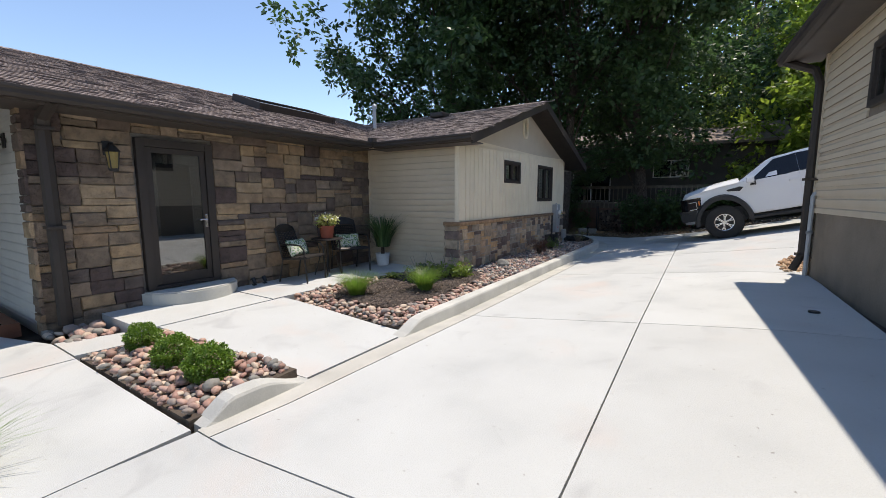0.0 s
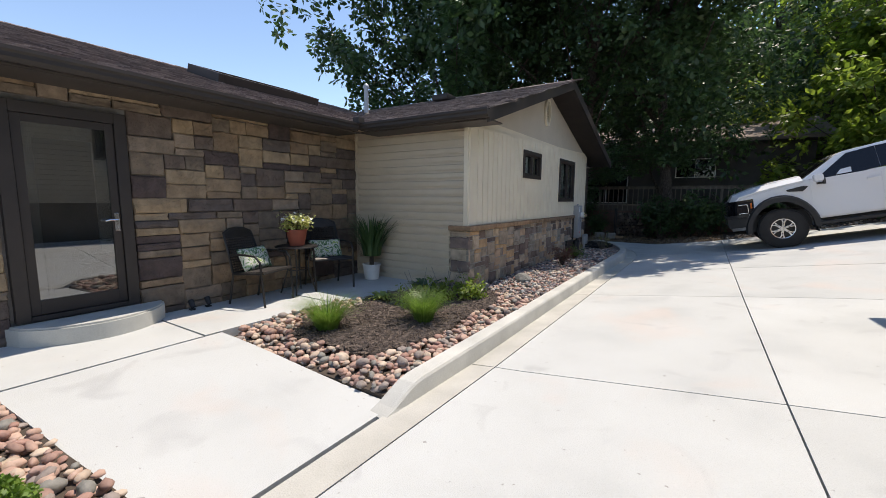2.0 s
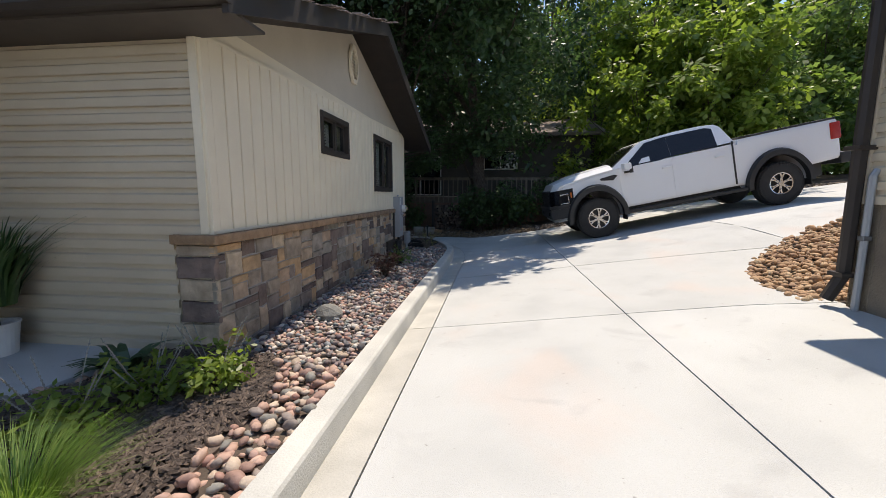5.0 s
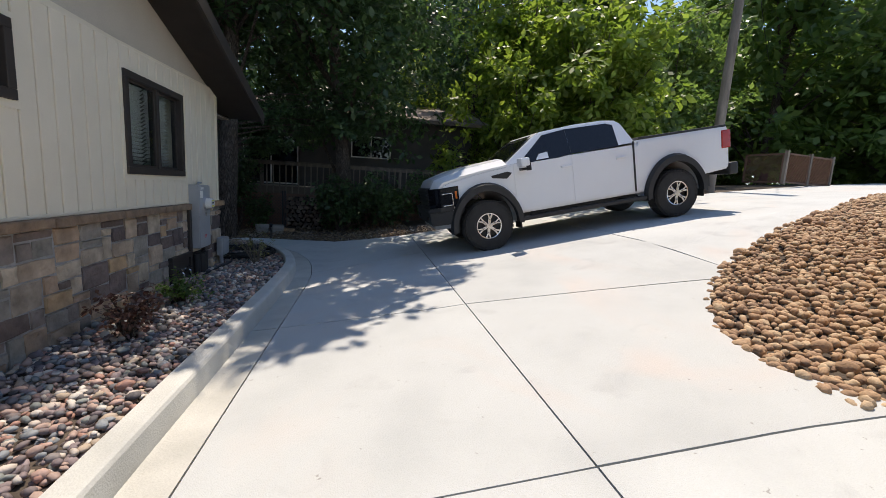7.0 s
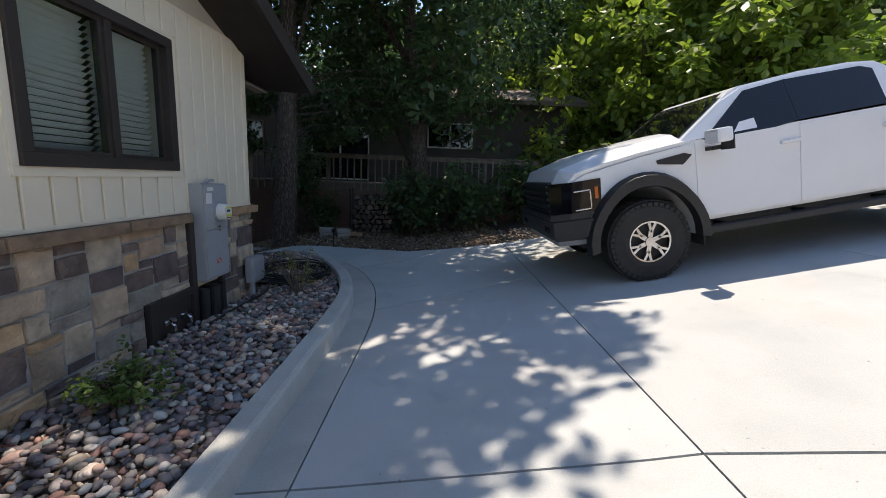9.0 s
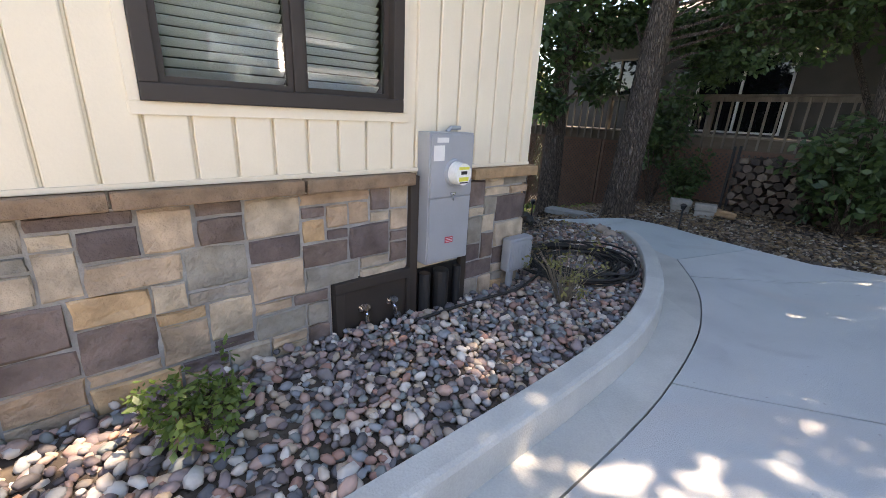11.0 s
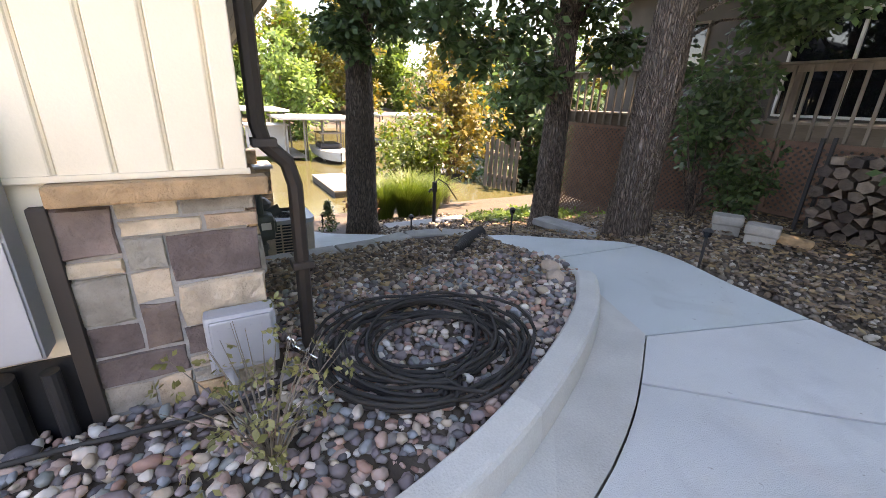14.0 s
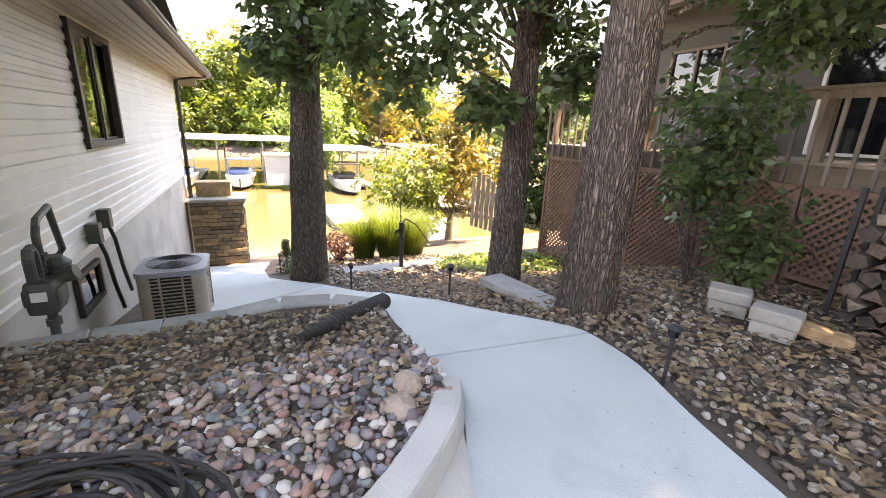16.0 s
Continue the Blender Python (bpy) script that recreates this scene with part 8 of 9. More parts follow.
def cushion_mat():
    m = bpy.data.materials.new("leaf_print")
    m.use_nodes = True
    n, l = m.node_tree.nodes, m.node_tree.links
    t = n.new("ShaderNodeTexNoise")
    t.inputs["Scale"].default_value, t.inputs["Detail"].default_value, t.inputs["Distortion"].default_value = 9, 2, 2.5
    tc = n.new("ShaderNodeTexCoord")
    l.new(tc.outputs["Object"], t.inputs["Vector"])
    r = n.new("ShaderNodeValToRGB")
    r.color_ramp.interpolation = "CONSTANT"
    for i, (p, c) in enumerate(((0.0, (0.05, 0.12, 0.06)), (0.40, (0.20, 0.32, 0.16)), (0.47, (0.62, 0.62, 0.55)), (0.62, (0.30, 0.42, 0.12)))):
        e = r.color_ramp.elements[i] if i < 2 else r.color_ramp.elements.new(p)
        e.position, e.color = p, (*c, 1)
    l.new(t.outputs["Fac"], r.inputs[0])
    l.new(r.outputs[0], n["Principled BSDF"].inputs["Base Color"])
    n["Principled BSDF"].inputs["Roughness"].default_value = 0.9
    return m


M["cushion"] = cushion_mat()


def patio_chair(m):
    root = thing("patio_chair", "dark metal patio armchair with woven seat and back", "chair", "patio chairs", at=m)
    for s in (-1, 1):
        b = bmesh.new()
        tube(b, [(0.26, s * 0.27, 0.0), (0.24, s * 0.275, 0.3), (0.22, s * 0.28, 0.56), (0.16, s * 0.285, 0.63), (0.0, s * 0.285, 0.645), (-0.16, s * 0.275, 0.64), (-0.25, s * 0.25, 0.62)], 0.014, 8)
        part("arm", b, M["iron"], root)
        b = bmesh.new()
        tube(b, [(-0.30, s * 0.25, 0.0), (-0.22, s * 0.25, 0.38), (-0.27, s * 0.25, 0.62), (-0.36, s * 0.23, 0.90)], 0.014, 8)
        part("back_leg", b, M["iron"], root)
    b = bmesh.new()
    tube(b, [(-0.36, -0.23, 0.90), (-0.375, -0.12, 0.945), (-0.38, 0, 0.955), (-0.375, 0.12, 0.945), (-0.36, 0.23, 0.90)], 0.014, 8)
    part("top_rail", b, M["iron"], root)
    for i in range(13):
        y = -0.235 + 0.47 * i / 12
        b = bmesh.new()
        tube(b, [(-0.225, y, 0.42), (-0.28, y * 0.98, 0.64), (-0.355, y * 0.95, 0.88)], 0.009, 4)
        part("back_strand", b, M["iron"], root)
    for i in range(14):
        t = i / 15
        x, z = -0.23 - 0.13 * t ** 1.2, 0.44 + 0.46 * t
        b = bmesh.new()
        tube(b, [(x + 0.004, -0.24, z), (x - 0.004, 0, z), (x + 0.004, 0.24, z)], 0.009, 4)
        part("back_strand", b, M["iron"], root)
    b = bmesh.new()
    n = 12
    ring = []
    for i in range(n + 1):
        u = i / n * 2 - 1
        hz = 0.055 * (1 - u * u)
        ring.append([b.verts.new(p) for p in ((-0.332, u * 0.235, 0.83), (-0.362, u * 0.228, 0.90 + hz), (-0.376, u * 0.228, 0.90 + hz), (-0.346, u * 0.235, 0.83))])
    for a, c in zip(ring, ring[1:]):
        for k in range(4):
            b.faces.new((a[k], a[(k + 1) % 4], c[(k + 1) % 4], c[k]))
    bmesh.ops.recalc_face_normals(b, faces=b.faces[:])
    part("top_band", b, M["iron"], root, "solid dark band along the back")
    for i in range(20):
        y = -0.25 + 0.5 * i / 19
        b = bmesh.new()
        tube(b, [(-0.22, y, 0.40), (0.0, y, 0.405), (0.24, y, 0.43)], 0.011, 4)
        part("seat_strand", b, M["iron"], root)
    for i in range(20):
        x = -0.22 + 0.46 * i / 19
        b = bmesh.new()
        tube(b, [(x, -0.26, 0.408 + 0.03 * i / 19), (x, 0.26, 0.408 + 0.03 * i / 19)], 0.010, 4)
        part("seat_strand", b, M["iron"], root)
    b = bmesh.new()
    tube(b, [(0.25, -0.27, 0.42), (0.25, 0.27, 0.42)], 0.013, 8)
    tube(b, [(-0.22, -0.25, 0.39), (-0.22, 0.25, 0.39)], 0.013, 8)
    tube(b, [(-0.22, -0.26, 0.39), (0.25, -0.275, 0.42)], 0.013, 8)
    tube(b, [(-0.22, 0.26, 0.39), (0.25, 0.275, 0.42)], 0.013, 8)
    part("seat_frame", b, M["iron"], root)
    return root


def pillow(m):
    b = bmesh.new()
    n = 14
    for sgn in (-1, 1):
        g = [[None] * (n + 1) for _ in range(n + 1)]
        for i in range(n + 1):
            for j in range(n + 1):
                u, v = i / n * 2 - 1, j / n * 2 - 1
                th = 0.07 * (max(0, 1 - u ** 4) * max(0, 1 - v ** 4)) ** 0.6
                g[i][j] = b.verts.new((sgn * th, u * 0.25 * (1 - 0.06 * (1 - abs(v))), v * 0.155 * (1 - 0.06 * (1 - abs(u)))))
        for i in range(n):
            for j in range(n):
                b.faces.new((g[i][j], g[i + 1][j], g[i + 1][j + 1], g[i][j + 1]))
    bmesh.ops.remove_doubles(b, verts=b.verts[:], dist=1e-4)
    bmesh.ops.recalc_face_normals(b, faces=b.faces[:])
    tagged(link("throw_pillow", b, M["cushion"], smooth_faces=True), "white and green leaf-print throw pillow on a patio chair", "pillow", "throw pillows").matrix_basis = m


C1, C2 = pose(-6.16, 4.82, -0.158, 0, 0, 16) @ Matrix.Scale(1.06, 4), pose(-6.16, 6.0, -0.153, 0, 0, -22) @ Matrix.Scale(1.06, 4)
ch1 = patio_chair(C1)
copy_thing(ch1, C2)
pillow(C1 @ pose(-0.10, 0.0, 0.565, 0, -24, 0))
pillow(C2 @ pose(-0.10, 0.0, 0.565, 0, -24, 0))
tb = thing("bistro_table", "small round dark metal bistro table", "table", at=Matrix.Translation((-6.2, 5.44, -0.155)))
b = bmesh.new()
cyl(b, (0, 0, 0.70), (0, 0, 0.715), 0.29, 0.29, 32)
n = 32
tube(b, [(0.295 * math.cos(2 * math.pi * k / n), 0.295 * math.sin(2 * math.pi * k / n), 0.705) for k in range(n + 1)], 0.014, 6)
part("tabletop", b, M["iron"], tb)
for k in range(4):
    a = math.pi / 4 + k * math.pi / 2
    b = bmesh.new()
    tube(b, [(0.26 * math.cos(a) * q, 0.26 * math.sin(a) * q, z) for q, z in ((0.98, 0.0), (0.8, 0.14), (0.58, 0.34), (0.62, 0.52), (0.85, 0.69))], 0.012, 7)
    part("leg", b, M["iron"], tb)
b = bmesh.new()
tube(b, [(0.15 * math.cos(2 * math.pi * k / n), 0.15 * math.sin(2 * math.pi * k / n), 0.36) for k in range(n + 1)], 0.008, 6)
part("brace_ring", b, M["iron"], tb)
M["terracotta"] = mat("red_terracotta", (0.36, 0.09, 0.05), (0.28, 0.07, 0.04), 0.6, scale=8)
M["petal"] = leafmat("yellow_petal", (0.30, 0.36, 0.08), (0.62, 0.58, 0.25), 0.3)
fp = bush("flower_pot", "red terracotta pot of yellow-green flowers on the table", (-6.2, 5.44, 0.565), 0.23, 0.20, 1300, 0.04, "petal", 31, "flower pot", 11)
for ch in fp.children:
    ch.matrix_basis = Matrix.Translation((0, 0, 0.20))
rng = random.Random(33)
for i in range(26):
    a, rr = rng.uniform(0, 6.28), 0.24 * rng.random() ** 0.5
    b = bmesh.new()
    cyl(b, (0, 0, -0.06), (0, 0, 0.0), 0.0015, 0.0015, 4)
    cyl(b, (0, 0, 0.0), (0, 0, 0.006), 0.019, 0.017, 9)
    part("bloom", b, M["white"], fp, "small white daisy").matrix_basis = pose(math.cos(a) * rr, math.sin(a) * rr, 0.47 - 1.6 * rr * rr + rng.uniform(-0.03, 0.02), rng.uniform(-50, 50), rng.uniform(-50, 50), 0)
pot(fp, 0.105, 0.15, 0.24, M["terracotta"])
for yy in (4.05, 4.25):
    sl = thing("ground_spotlight", "small black ground spotlight by the wall", "lamp", "ground spotlights", at=Matrix.Translation((FX + 0.12, yy, -0.16)))
    b = bmesh.new()
    box(b, -0.03, 0.03, -0.03, 0.03, 0, 0.02, 0.005)
    cyl(b, (0, 0, 0.02), (0.02, 0, 0.06), 0.012, 0.012, 8)
    part("base", b, M["black_plastic"], sl)
    b = bmesh.new()
    cyl(b, (0.03, 0, 0.04), (-0.03, 0, 0.12), 0.028, 0.035, 12)
    part("head", b, M["black_plastic"], sl)
b = bmesh.new()
cyl(b, (1.05, 5.72, 0.085), (1.05, 5.72, 0.122), 0.055, 0.05, 16)
tagged(link("floor_drain", b, M["black_plastic"]), "small round black drain cap in the concrete", "drain")

porch = thing("porch_deck", "low reddish-brown wooden porch deck", "deck")
M["porch_wood"] = mat("porch_wood", (0.22, 0.09, 0.05), (0.15, 0.06, 0.035), 0.6, scale=5, stretch=(0.3, 1, 1), obj=0.15)
for i in range(14):
    b = bmesh.new()
    box(b, -9.5, -6.98, 1.25 - (i + 1) * 0.145, 1.25 - i * 0.145 - 0.008, -0.19, -0.155, 0.003)
    part("board", b, M["porch_wood"], porch)
b = bmesh.new()
box(b, -6.975, -6.94, -0.8, 1.25, -0.33, -0.155)
part("fascia", b, M["porch_wood"], porch)


# ---- neighbour's deck, lattice and house ----
DY = 22.0
M["deck_beam"] = mat("deck_beam", (0.16, 0.125, 0.09), (0.09, 0.07, 0.05), 0.85, scale=5, bump=0.4, stretch=(0.2, 1, 1))
dk = thing("deck", "raised weathered wooden deck with baluster railing", "deck")
b = bmesh.new()
box(b, -10.3, 2.4, DY, DY + 0.05, 0.78, 1.02)
part("rim_beam", b, M["deck_beam"], dk)
for i in range(17):
    b = bmesh.new()
    box(b, -10.35, 2.45, DY - 0.04 + i * 0.15, DY + 0.10 + i * 0.15, 1.02, 1.055)
    part("deck_board", b, M["wood_grey"], dk)
b = bmesh.new()
box(b, -10.3, 2.4, DY - 0.07, DY + 0.08, 1.86, 1.90, 0.006)
part("top_rail", b, M["wood_grey"], dk)
b = bmesh.new()
box(b, -10.3, 2.4, DY - 0.02, DY + 0.02, 1.76, 1.86)
part("sub_rail", b, M["wood_grey"], dk)
x = -10.25
bal = None
while x < 2.4:
    if bal is None:
        b = bmesh.new()
        box(b, -0.02, 0.02, DY - 0.06, DY - 0.022, 0.80, 1.84, 0.003)
        bal = part("baluster", b, M["wood_grey"], dk)
        bal.matrix_basis = Matrix.Translation((x, 0, 0))
    else:
        o = new("baluster", bal.data)
        o.parent = dk
        o.matrix_basis = Matrix.Translation((x, 0, 0))
    x += 0.21
for x in (-10.2, -7.8, -5.4, -3.0, -0.6, 1.8):
    b = bmesh.new()
    box(b, x - 0.05, x + 0.05, DY + 0.06, DY + 0.16, land(x, DY) - 0.1, 1.86, 0.005)
    part("post", b, M["wood_grey"], dk)
for i in range(5):
    x0 = -10.2 + i * 2.42
    zb = min(land(x0, DY), land(x0 + 2.4, DY)) + 0.08
    pl = thing("lattice_panel", "reddish-brown diagonal wooden lattice under the deck", "lattice", "lattice panels", at=Matrix.Translation((x0, DY - 0.02, zb)))
    for key in ("category", "group", "label"):
        del pl[key]
    pl.parent = dk
    w, h = 2.38, 0.78 - zb
    b = bmesh.new()
    for a in ((0, w, 0, 0.06), (0, w, h - 0.06, h), (0, 0.06, 0.06, h - 0.06), (w - 0.06, w, 0.06, h - 0.06)):
        box(b, a[0], a[1], -0.02, 0.02, a[2], a[3])
    part("frame", b, M["lattice"], pl)
    for sgn in (1, -1):
        s = -h
        while s < w:
            b = bmesh.new()
            a0, a1 = max(s, 0.03), min(s + h, w - 0.03)
            if a1 - a0 > 0.05:
                if sgn > 0:
                    p, q = (a0, a0 - s), (a1, a1 - s)
                else:
                    p, q = (a0, h - (a0 - s)), (a1, h - (a1 - s))
                d = Vector((q[0] - p[0], 0, q[1] - p[1])).normalized() * 0.018
                nrm = Vector((-d.z, 0, d.x))
                y0 = -0.006 * sgn
                vs = [b.verts.new(Vector((e[0], y0 + oy, e[1])) + nrm * k) for oy in (-0.005, 0.005) for e, k in ((p, -1), (q, -1), (q, 1), (p, 1))]
                b.faces.new(vs[:4])
                b.faces.new(vs[4:][::-1])
                for k in range(4):
                    b.faces.new((vs[k], vs[(k + 1) % 4], vs[4 + (k + 1) % 4], vs[4 + k]))
            if len(b.faces):
                part("strip", b, M["lattice"], pl)
            else:
                b.free()
            s += 0.105
# Added dark sheet behind the lattice, in place of the shade under the deck.
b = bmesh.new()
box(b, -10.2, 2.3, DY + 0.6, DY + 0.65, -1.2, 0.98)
tagged(link("deck_skirt", b, M["room"]), "dark sheet standing for the shade under the deck", "wall", kind="structure")

# Siding colour darkened to hold the shade of the crowns above the house.
M["neighbour_wall"] = mat("shaded_neighbour_siding", (0.085, 0.075, 0.066), (0.06, 0.054, 0.048), 0.7, scale=2)
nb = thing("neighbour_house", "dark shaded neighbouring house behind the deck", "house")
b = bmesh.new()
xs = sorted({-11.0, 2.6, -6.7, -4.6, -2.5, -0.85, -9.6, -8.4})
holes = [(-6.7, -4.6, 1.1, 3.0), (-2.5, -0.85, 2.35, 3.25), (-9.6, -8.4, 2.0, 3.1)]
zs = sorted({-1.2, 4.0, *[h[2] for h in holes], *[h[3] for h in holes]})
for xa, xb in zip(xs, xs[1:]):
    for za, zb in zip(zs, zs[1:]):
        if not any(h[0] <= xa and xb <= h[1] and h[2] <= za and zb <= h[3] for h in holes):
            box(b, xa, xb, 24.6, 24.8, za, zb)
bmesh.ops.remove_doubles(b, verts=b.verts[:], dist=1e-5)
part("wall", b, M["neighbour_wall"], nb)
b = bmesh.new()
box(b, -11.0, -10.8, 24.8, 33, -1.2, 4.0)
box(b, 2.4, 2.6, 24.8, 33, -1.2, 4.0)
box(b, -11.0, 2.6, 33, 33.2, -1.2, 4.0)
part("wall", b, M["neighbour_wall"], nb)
b = bmesh.new()
prism(b, [(23.9, 3.86), (28.9, 5.3), (33.9, 3.86), (33.9, 4.0), (28.9, 5.45), (23.9, 4.0)], "x", -11.6, 3.2)
part("roof", b, M["shingle"], nb, "brown shingle roof")
for xa, xb, za, zb in holes:
    b = bmesh.new()
    t = 0.05
    for a in ((xa, xb, za, za + t), (xa, xb, zb - t, zb), (xa, xa + t, za + t, zb - t), (xb - t, xb, za + t, zb - t), ((xa + xb) / 2 - 0.025, (xa + xb) / 2 + 0.025, za + t, zb - t)):
        box(b, a[0], a[1], 24.56, 24.66, a[2], a[3])
    wn_ = part("window", b, M["wood_grey"] if xa < -9 else M["white"], nb, "grey window frame" if xa < -9 else "white window frame")
    b = bmesh.new()
    box(b, xa + t, xb - t, 24.62, 24.63, za + t, zb - t)
    part("pane", b, M["dark_glass"], wn_)
# fence beyond the deck
fn = thing("fence", "weathered vertical board fence in the shade", "fence")
for i in range(24):
    b = bmesh.new()
    x = 2.6 + i * 0.17
    zb = ground_h(x, 22.0)
    box(b, x, x + 0.15, 22.0, 22.025, zb - 0.1, zb + 1.55 + 0.03 * (i % 3), 0.004)
    part("board", b, M["wood_grey"], fn)
# gate at the slope
gt = thing("picket_gate", "short weathered wooden picket fence on the slope", "fence", at=pose(-11.4, 21.2, -1.2, 0, 0, 12))
for i in range(7):
    b = bmesh.new()
    box(b, -0.6 + i * 0.18, -0.6 + i * 0.18 + 0.12, 0, 0.03, 0.05, 1.3 + 0.06 * ((i * 3) % 4), 0.004)
    part("picket", b, M["wood_grey"], gt)
for z in (0.35, 0.95):
    b = bmesh.new()
    box(b, -0.62, 0.64, 0.03, 0.07, z, z + 0.09)
    part("rail", b, M["wood_grey"], gt)

# woodpile
wp = thing("woodpile", "stack of split firewood against the lattice", "woodpile")
rng = random.Random(6)
for r in range(8):
    for c in range(16):
        x = -4.35 + c * 0.17 + (r % 2) * 0.08 + rng.uniform(-0.02, 0.02)
        z = land(x, 21.2) + 0.10 + r * 0.135
        b = bmesh.new()
        k = rng.choice([3, 4, 5, 6])
        a0 = rng.uniform(0, 6)
        poly = [(x + 0.092 * rng.uniform(0.8, 1.1) * math.cos(a0 + 6.283 * q / k), z + 0.082 * rng.uniform(0.8, 1.1) * math.sin(a0 + 6.283 * q / k)) for q in range(k)]
        prism(b, poly, "y", 20.95 + rng.uniform(-0.06, 0.06), 21.45)
        part("log", b, M["log"], wp)
for x, h in ((-4.5, 1.3), (-1.55, 1.2)):
    b = bmesh.new()
    z0 = land(x, 21.2)
    box(b, x - 0.02, x + 0.02, 21.0, 21.04, z0, z0 + h)
    box(b, x - 0.02, x + 0.02, 21.38, 21.42, z0, z0 + h)
    part("rack_post", b, M["black_plastic"], wp)

# concrete blocks
for x, y, yaw in ((-4.95, 20.2, 28), (-4.46, 20.05, 18)):
    z = land(x, y) + 0.01
    bk = thing("concrete_block", "weathered grey two-tier concrete block", "block", "concrete blocks", at=pose(x, y, z, 0, 0, yaw) @ Matrix.Scale(0.8, 4))
    M["block"] = M.get("block") or mat("block_concrete", (0.34, 0.32, 0.28), (0.25, 0.235, 0.205), 0.9, scale=8, bump=0.5)
    b = bmesh.new()
    box(b, -0.20, 0.20, -0.14, 0.14, 0, 0.17, 0.02)
    part("lower_half", b, M["block"], bk)
    b = bmesh.new()
    box(b, -0.225, 0.225, -0.16, 0.16, 0.17, 0.33, 0.03)
    part("upper_half", b, M["block"], bk)
b = bmesh.new()
box(b, -0.22, 0.22, -0.1, 0.1, 0, 0.15, 0.03)
for v in b.verts:
    v.co += noise.noise_vector(v.co * 7) * 0.02
tagged(link("paving_stone", b, M["ledge"]), "brown weathered stone block lying in the leaf litter", "stone").matrix_basis = pose(-4.2, 20.3, land(-4.2, 20.3) + 0.03, 0, 4, 20) @ Matrix.Scale(0.8, 4)
b = bmesh.new()
box(b, -0.55, 0.55, -0.18, 0.18, 0, 0.1, 0.02)
tagged(link("paving_stone", b, M["flag"]), "long flat grey stone beside the tree", "stone").matrix_basis = pose(-6.4, 18.75, land(-6.4, 18.75) + 0.03, 0, 0, 10)
# bush in front of the lattice
bush("tall_shrub", "leafy green shrub with several stems before the lattice", (-5.85, 20.9, land(-5.7, 20.7)), 0.75, 2.5, 2600, 0.11, "leaf_dark", 51, stems=9, low=0.22)
bush("tall_shrub", "dark green ivy-like shrub at the foot of the lattice", (-5.2, 20.75, land(-5.2, 20.7)), 0.45, 1.0, 1500, 0.09, "leaf_dark", 52, stems=8)
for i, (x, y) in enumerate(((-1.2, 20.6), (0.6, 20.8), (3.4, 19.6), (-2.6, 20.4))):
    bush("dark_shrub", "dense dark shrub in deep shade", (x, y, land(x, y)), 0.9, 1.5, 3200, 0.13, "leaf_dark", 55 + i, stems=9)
# ground cover and shore plants
gc = thing("ground_cover", "patchy green ivy on the slope", "ivy")
rg2 = np.random.default_rng(8)
cs = [(x, y, land(x, y) + 0.05) for x, y in zip(rg2.uniform(-11.0, -7.6, 60), rg2.uniform(19.4, 21.6, 60))]
v, f = leaves(rg2, cs, [0.28] * len(cs), 5200, 0.09, 0.3)
raw("foliage", v.tolist(), f.tolist(), M["leaf_mid"], gc)
for i, (x, y, n_, h, s) in enumerate(((-13.6, 19.4, 1300, 2.1, 1.3), (-13.9, 18.7, 900, 1.9, 1.1), (-13.4, 20.0, 900, 1.8, 1.1))):
    blades("reeds", "tall bright green reeds by the water", (x, y, land(x, y)), n_, h, s, 0.012, "reed", 70 + i, 0.5, "reeds", 0.2) if M.setdefault("reed", leafmat("reed_blade", (0.075, 0.125, 0.02), (0.15, 0.20, 0.045), 0.35)) else None
blades("reeds", "small clump of bright reeds in the shallows", (-17.4, 17.0, -3.6), 220, 0.9, 0.4, 0.012, "reed", 74, 0.35, "reeds", 0.1)
bush("shrub", "rust-pink flowering shrub beside the reeds", (-13.5, 17.9, land(-13.5, 17.9)), 0.6, 0.8, 1100, 0.09, "leaf_red", 76)
bush("tall_shrub", "yellow-green leafy shrub behind the reeds", (-17.2, 21.3, land(-17.2, 21.3)), 1.7, 3.3, 4200, 0.18, "leaf_shore", 77, stems=12)
cn = thing("dwarf_conifer", "small dark conical evergreen in gravel", "shrub", at=Matrix.Translation((-12.0, 16.5, land(-12, 16.5))))
rg2 = np.random.default_rng(9)
cs, rs = [], []
for i in range(30):
    t = i / 30
    a = i * 2.4
    cs.append((0.17 * (1 - t) * math.cos(a), 0.17 * (1 - t) * math.sin(a), 0.08 + 0.68 * t))
    rs.append(0.10 * (1 - t) + 0.03)
v, f = leaves(rg2, cs, rs, 1500, 0.05, 1.0)
raw("foliage", v.tolist(), f.tolist(), M["leaf_dark"], cn)
b = bmesh.new()
cyl(b, (0, 0, -0.05), (0, 0, 0.6), 0.02, 0.008, 6)
part("trunk", b, M["bark"], cn)

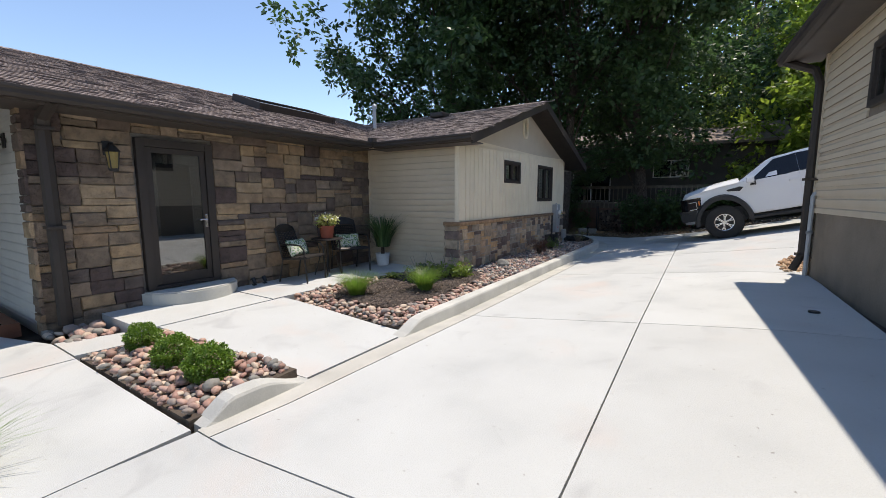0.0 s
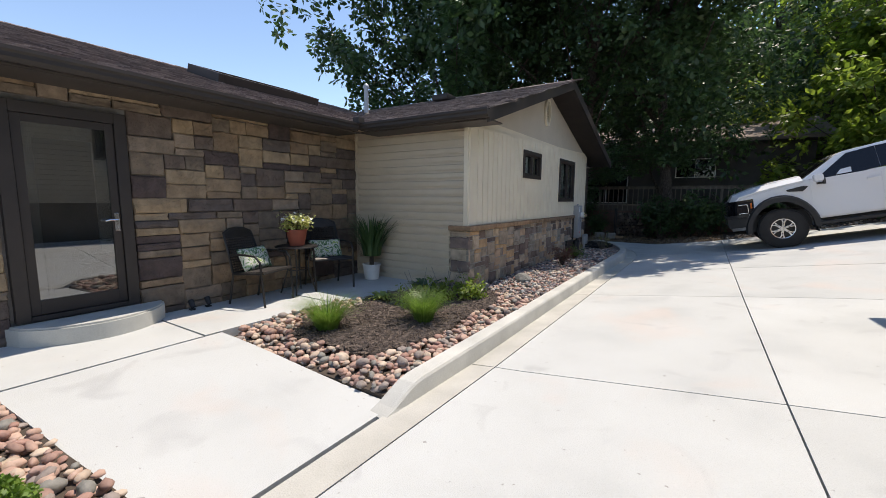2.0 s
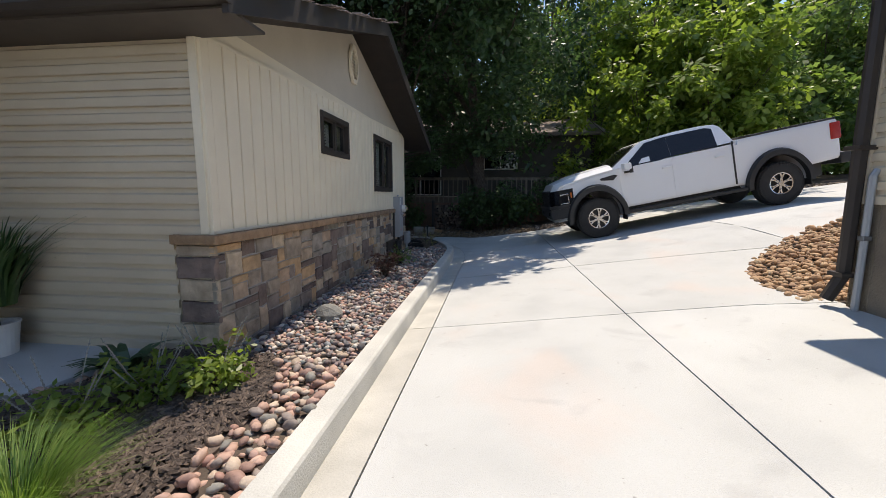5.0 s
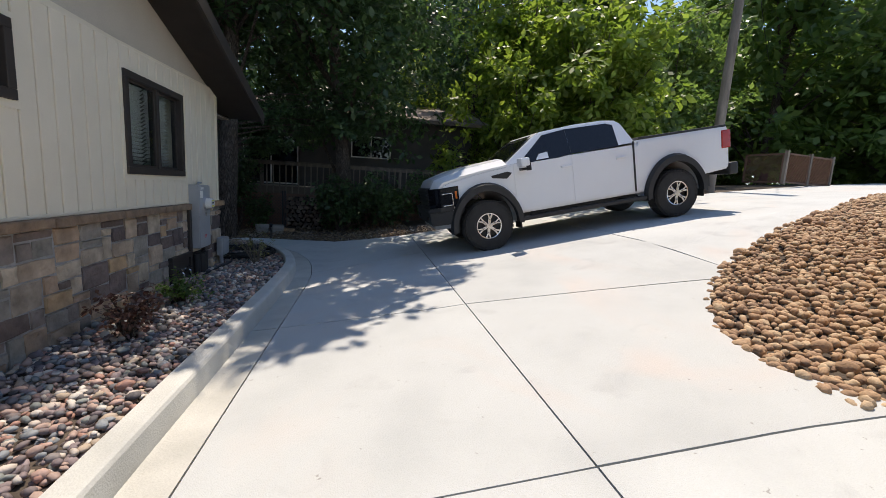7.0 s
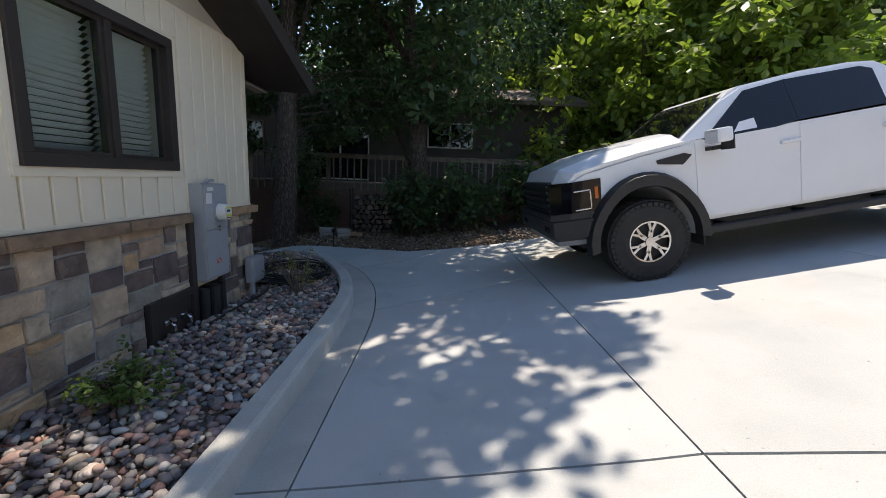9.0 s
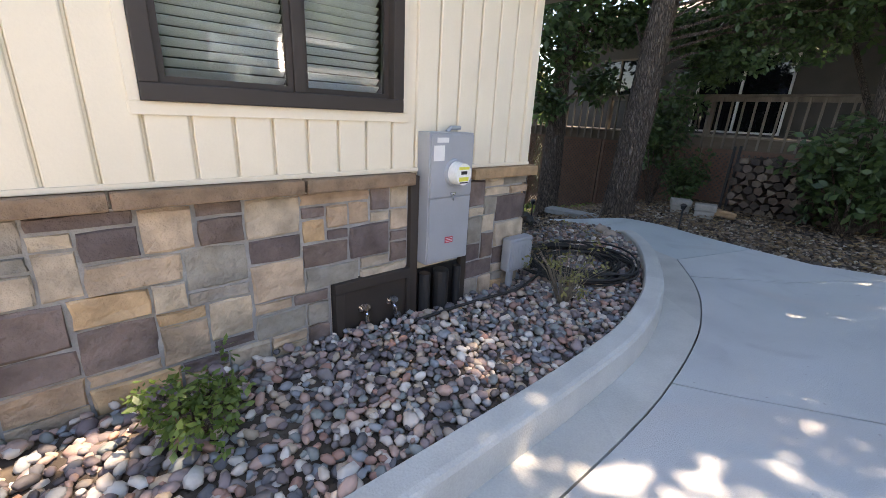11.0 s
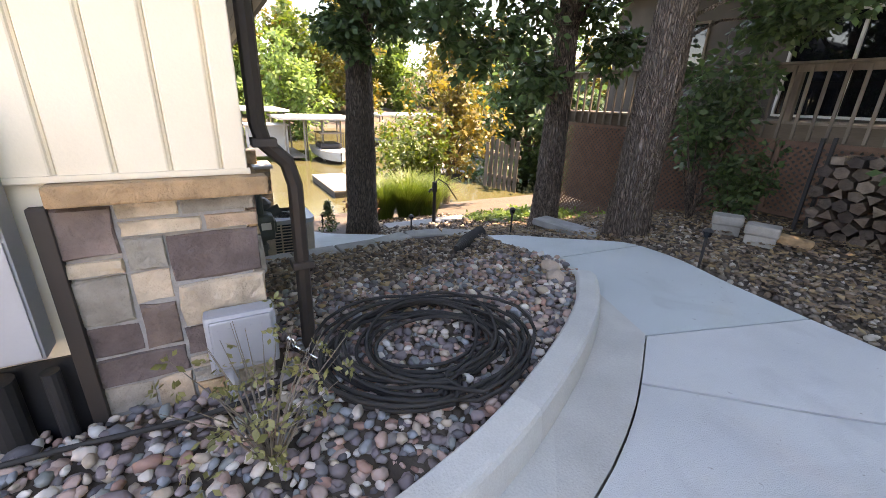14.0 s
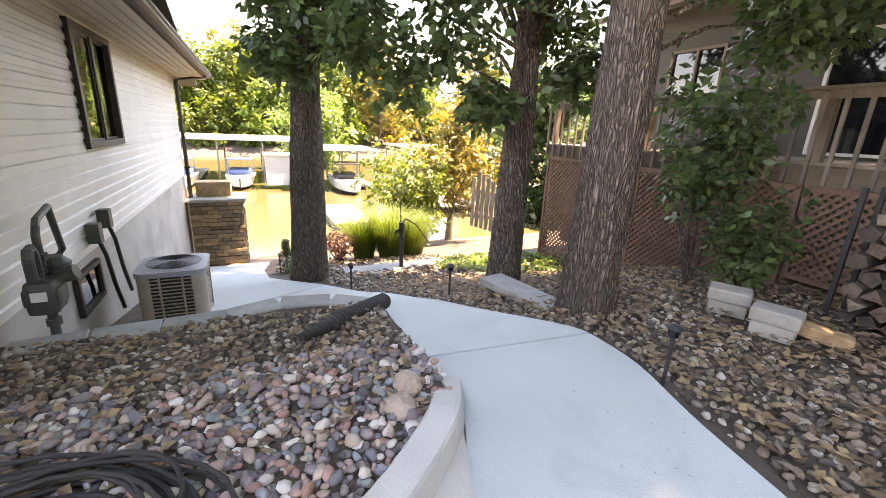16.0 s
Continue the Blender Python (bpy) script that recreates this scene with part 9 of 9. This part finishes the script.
# ---- beyond the pickup ----
pole = thing("utility_pole", "tall grey wooden utility pole with cables", "utility pole", at=pose(9.6, 18.9, 1.5, 0, 0.7, 0))
b = bmesh.new()
cyl(b, (0, 0, -0.3), (0, 0, 10), 0.16, 0.12, 14)
part("shaft", b, M["wood_grey"], pole)
b = bmesh.new()
box(b, -0.12, 0.12, -0.22, -0.12, 1.2, 2.0, 0.02)
part("meter_box", b, M["brown"], pole)
b = bmesh.new()
for z, e in ((8.4, Vector((-30, 14, 3))), (6.2, Vector((-22, 16, 0.5))), (8.6, Vector((25, 20, 9)))):
    a0 = Vector((0, 0, z))
    tube(b, [a0.lerp(e, t / 12) - Vector((0, 0, 1.2 * 4 * (t / 12) * (1 - t / 12))) for t in range(13)], 0.012, 4)
part("cable", b, M["rubber"], pole)
en = thing("lattice_enclosure", "small brown lattice enclosure beyond the drive", "fence", at=pose(12.5, 18.9, ground_h(12.5, 18.9) + 0.12, 0, 0, 12))
for x0, along in ((0.05, True), (1.45, True), (0.0, False)):
    b = bmesh.new()
    for q in ((0.0, 1.3, 0.05, 0.11), (0.0, 1.3, 1.02, 1.08), (0.0, 0.06, 0.111, 1.019), (1.24, 1.3, 0.111, 1.019)):
        box(b, q[0], q[1], -0.02, 0.02, q[2], q[3])
    turn = Matrix.Translation((x0, 0, 0)) if along else pose(0, 0.06, 0, 0, 0, 90)
    panel = part("panel", b, M["lattice"], en)
    panel.matrix_basis = turn
    for k in range(-8, 14):
        for sg in (1, -1):
            za, xa = 0.09, 0.1 * k if sg > 0 else 1.3 - 0.1 * k
            run = [(xa + sg * h, za + h) for h in (i * 0.02 for i in range(49)) if 0.02 < xa + sg * h < 1.28]
            if len(run) > 3:
                (ax, az), (cx, cz) = run[0], run[-1]
                b = bmesh.new()
                tube(b, [(ax, 0.008 * sg, az), (cx, 0.008 * sg, cz)], 0.02, 4, 0.35)
                part("strip", b, M["lattice"], panel)
for x in (0, 1.4, 2.8):
    b = bmesh.new()
    box(b, x - 0.05, x + 0.05, -0.05, 0.05, 0, 1.15)
    part("post", b, M["wood_grey"], en)
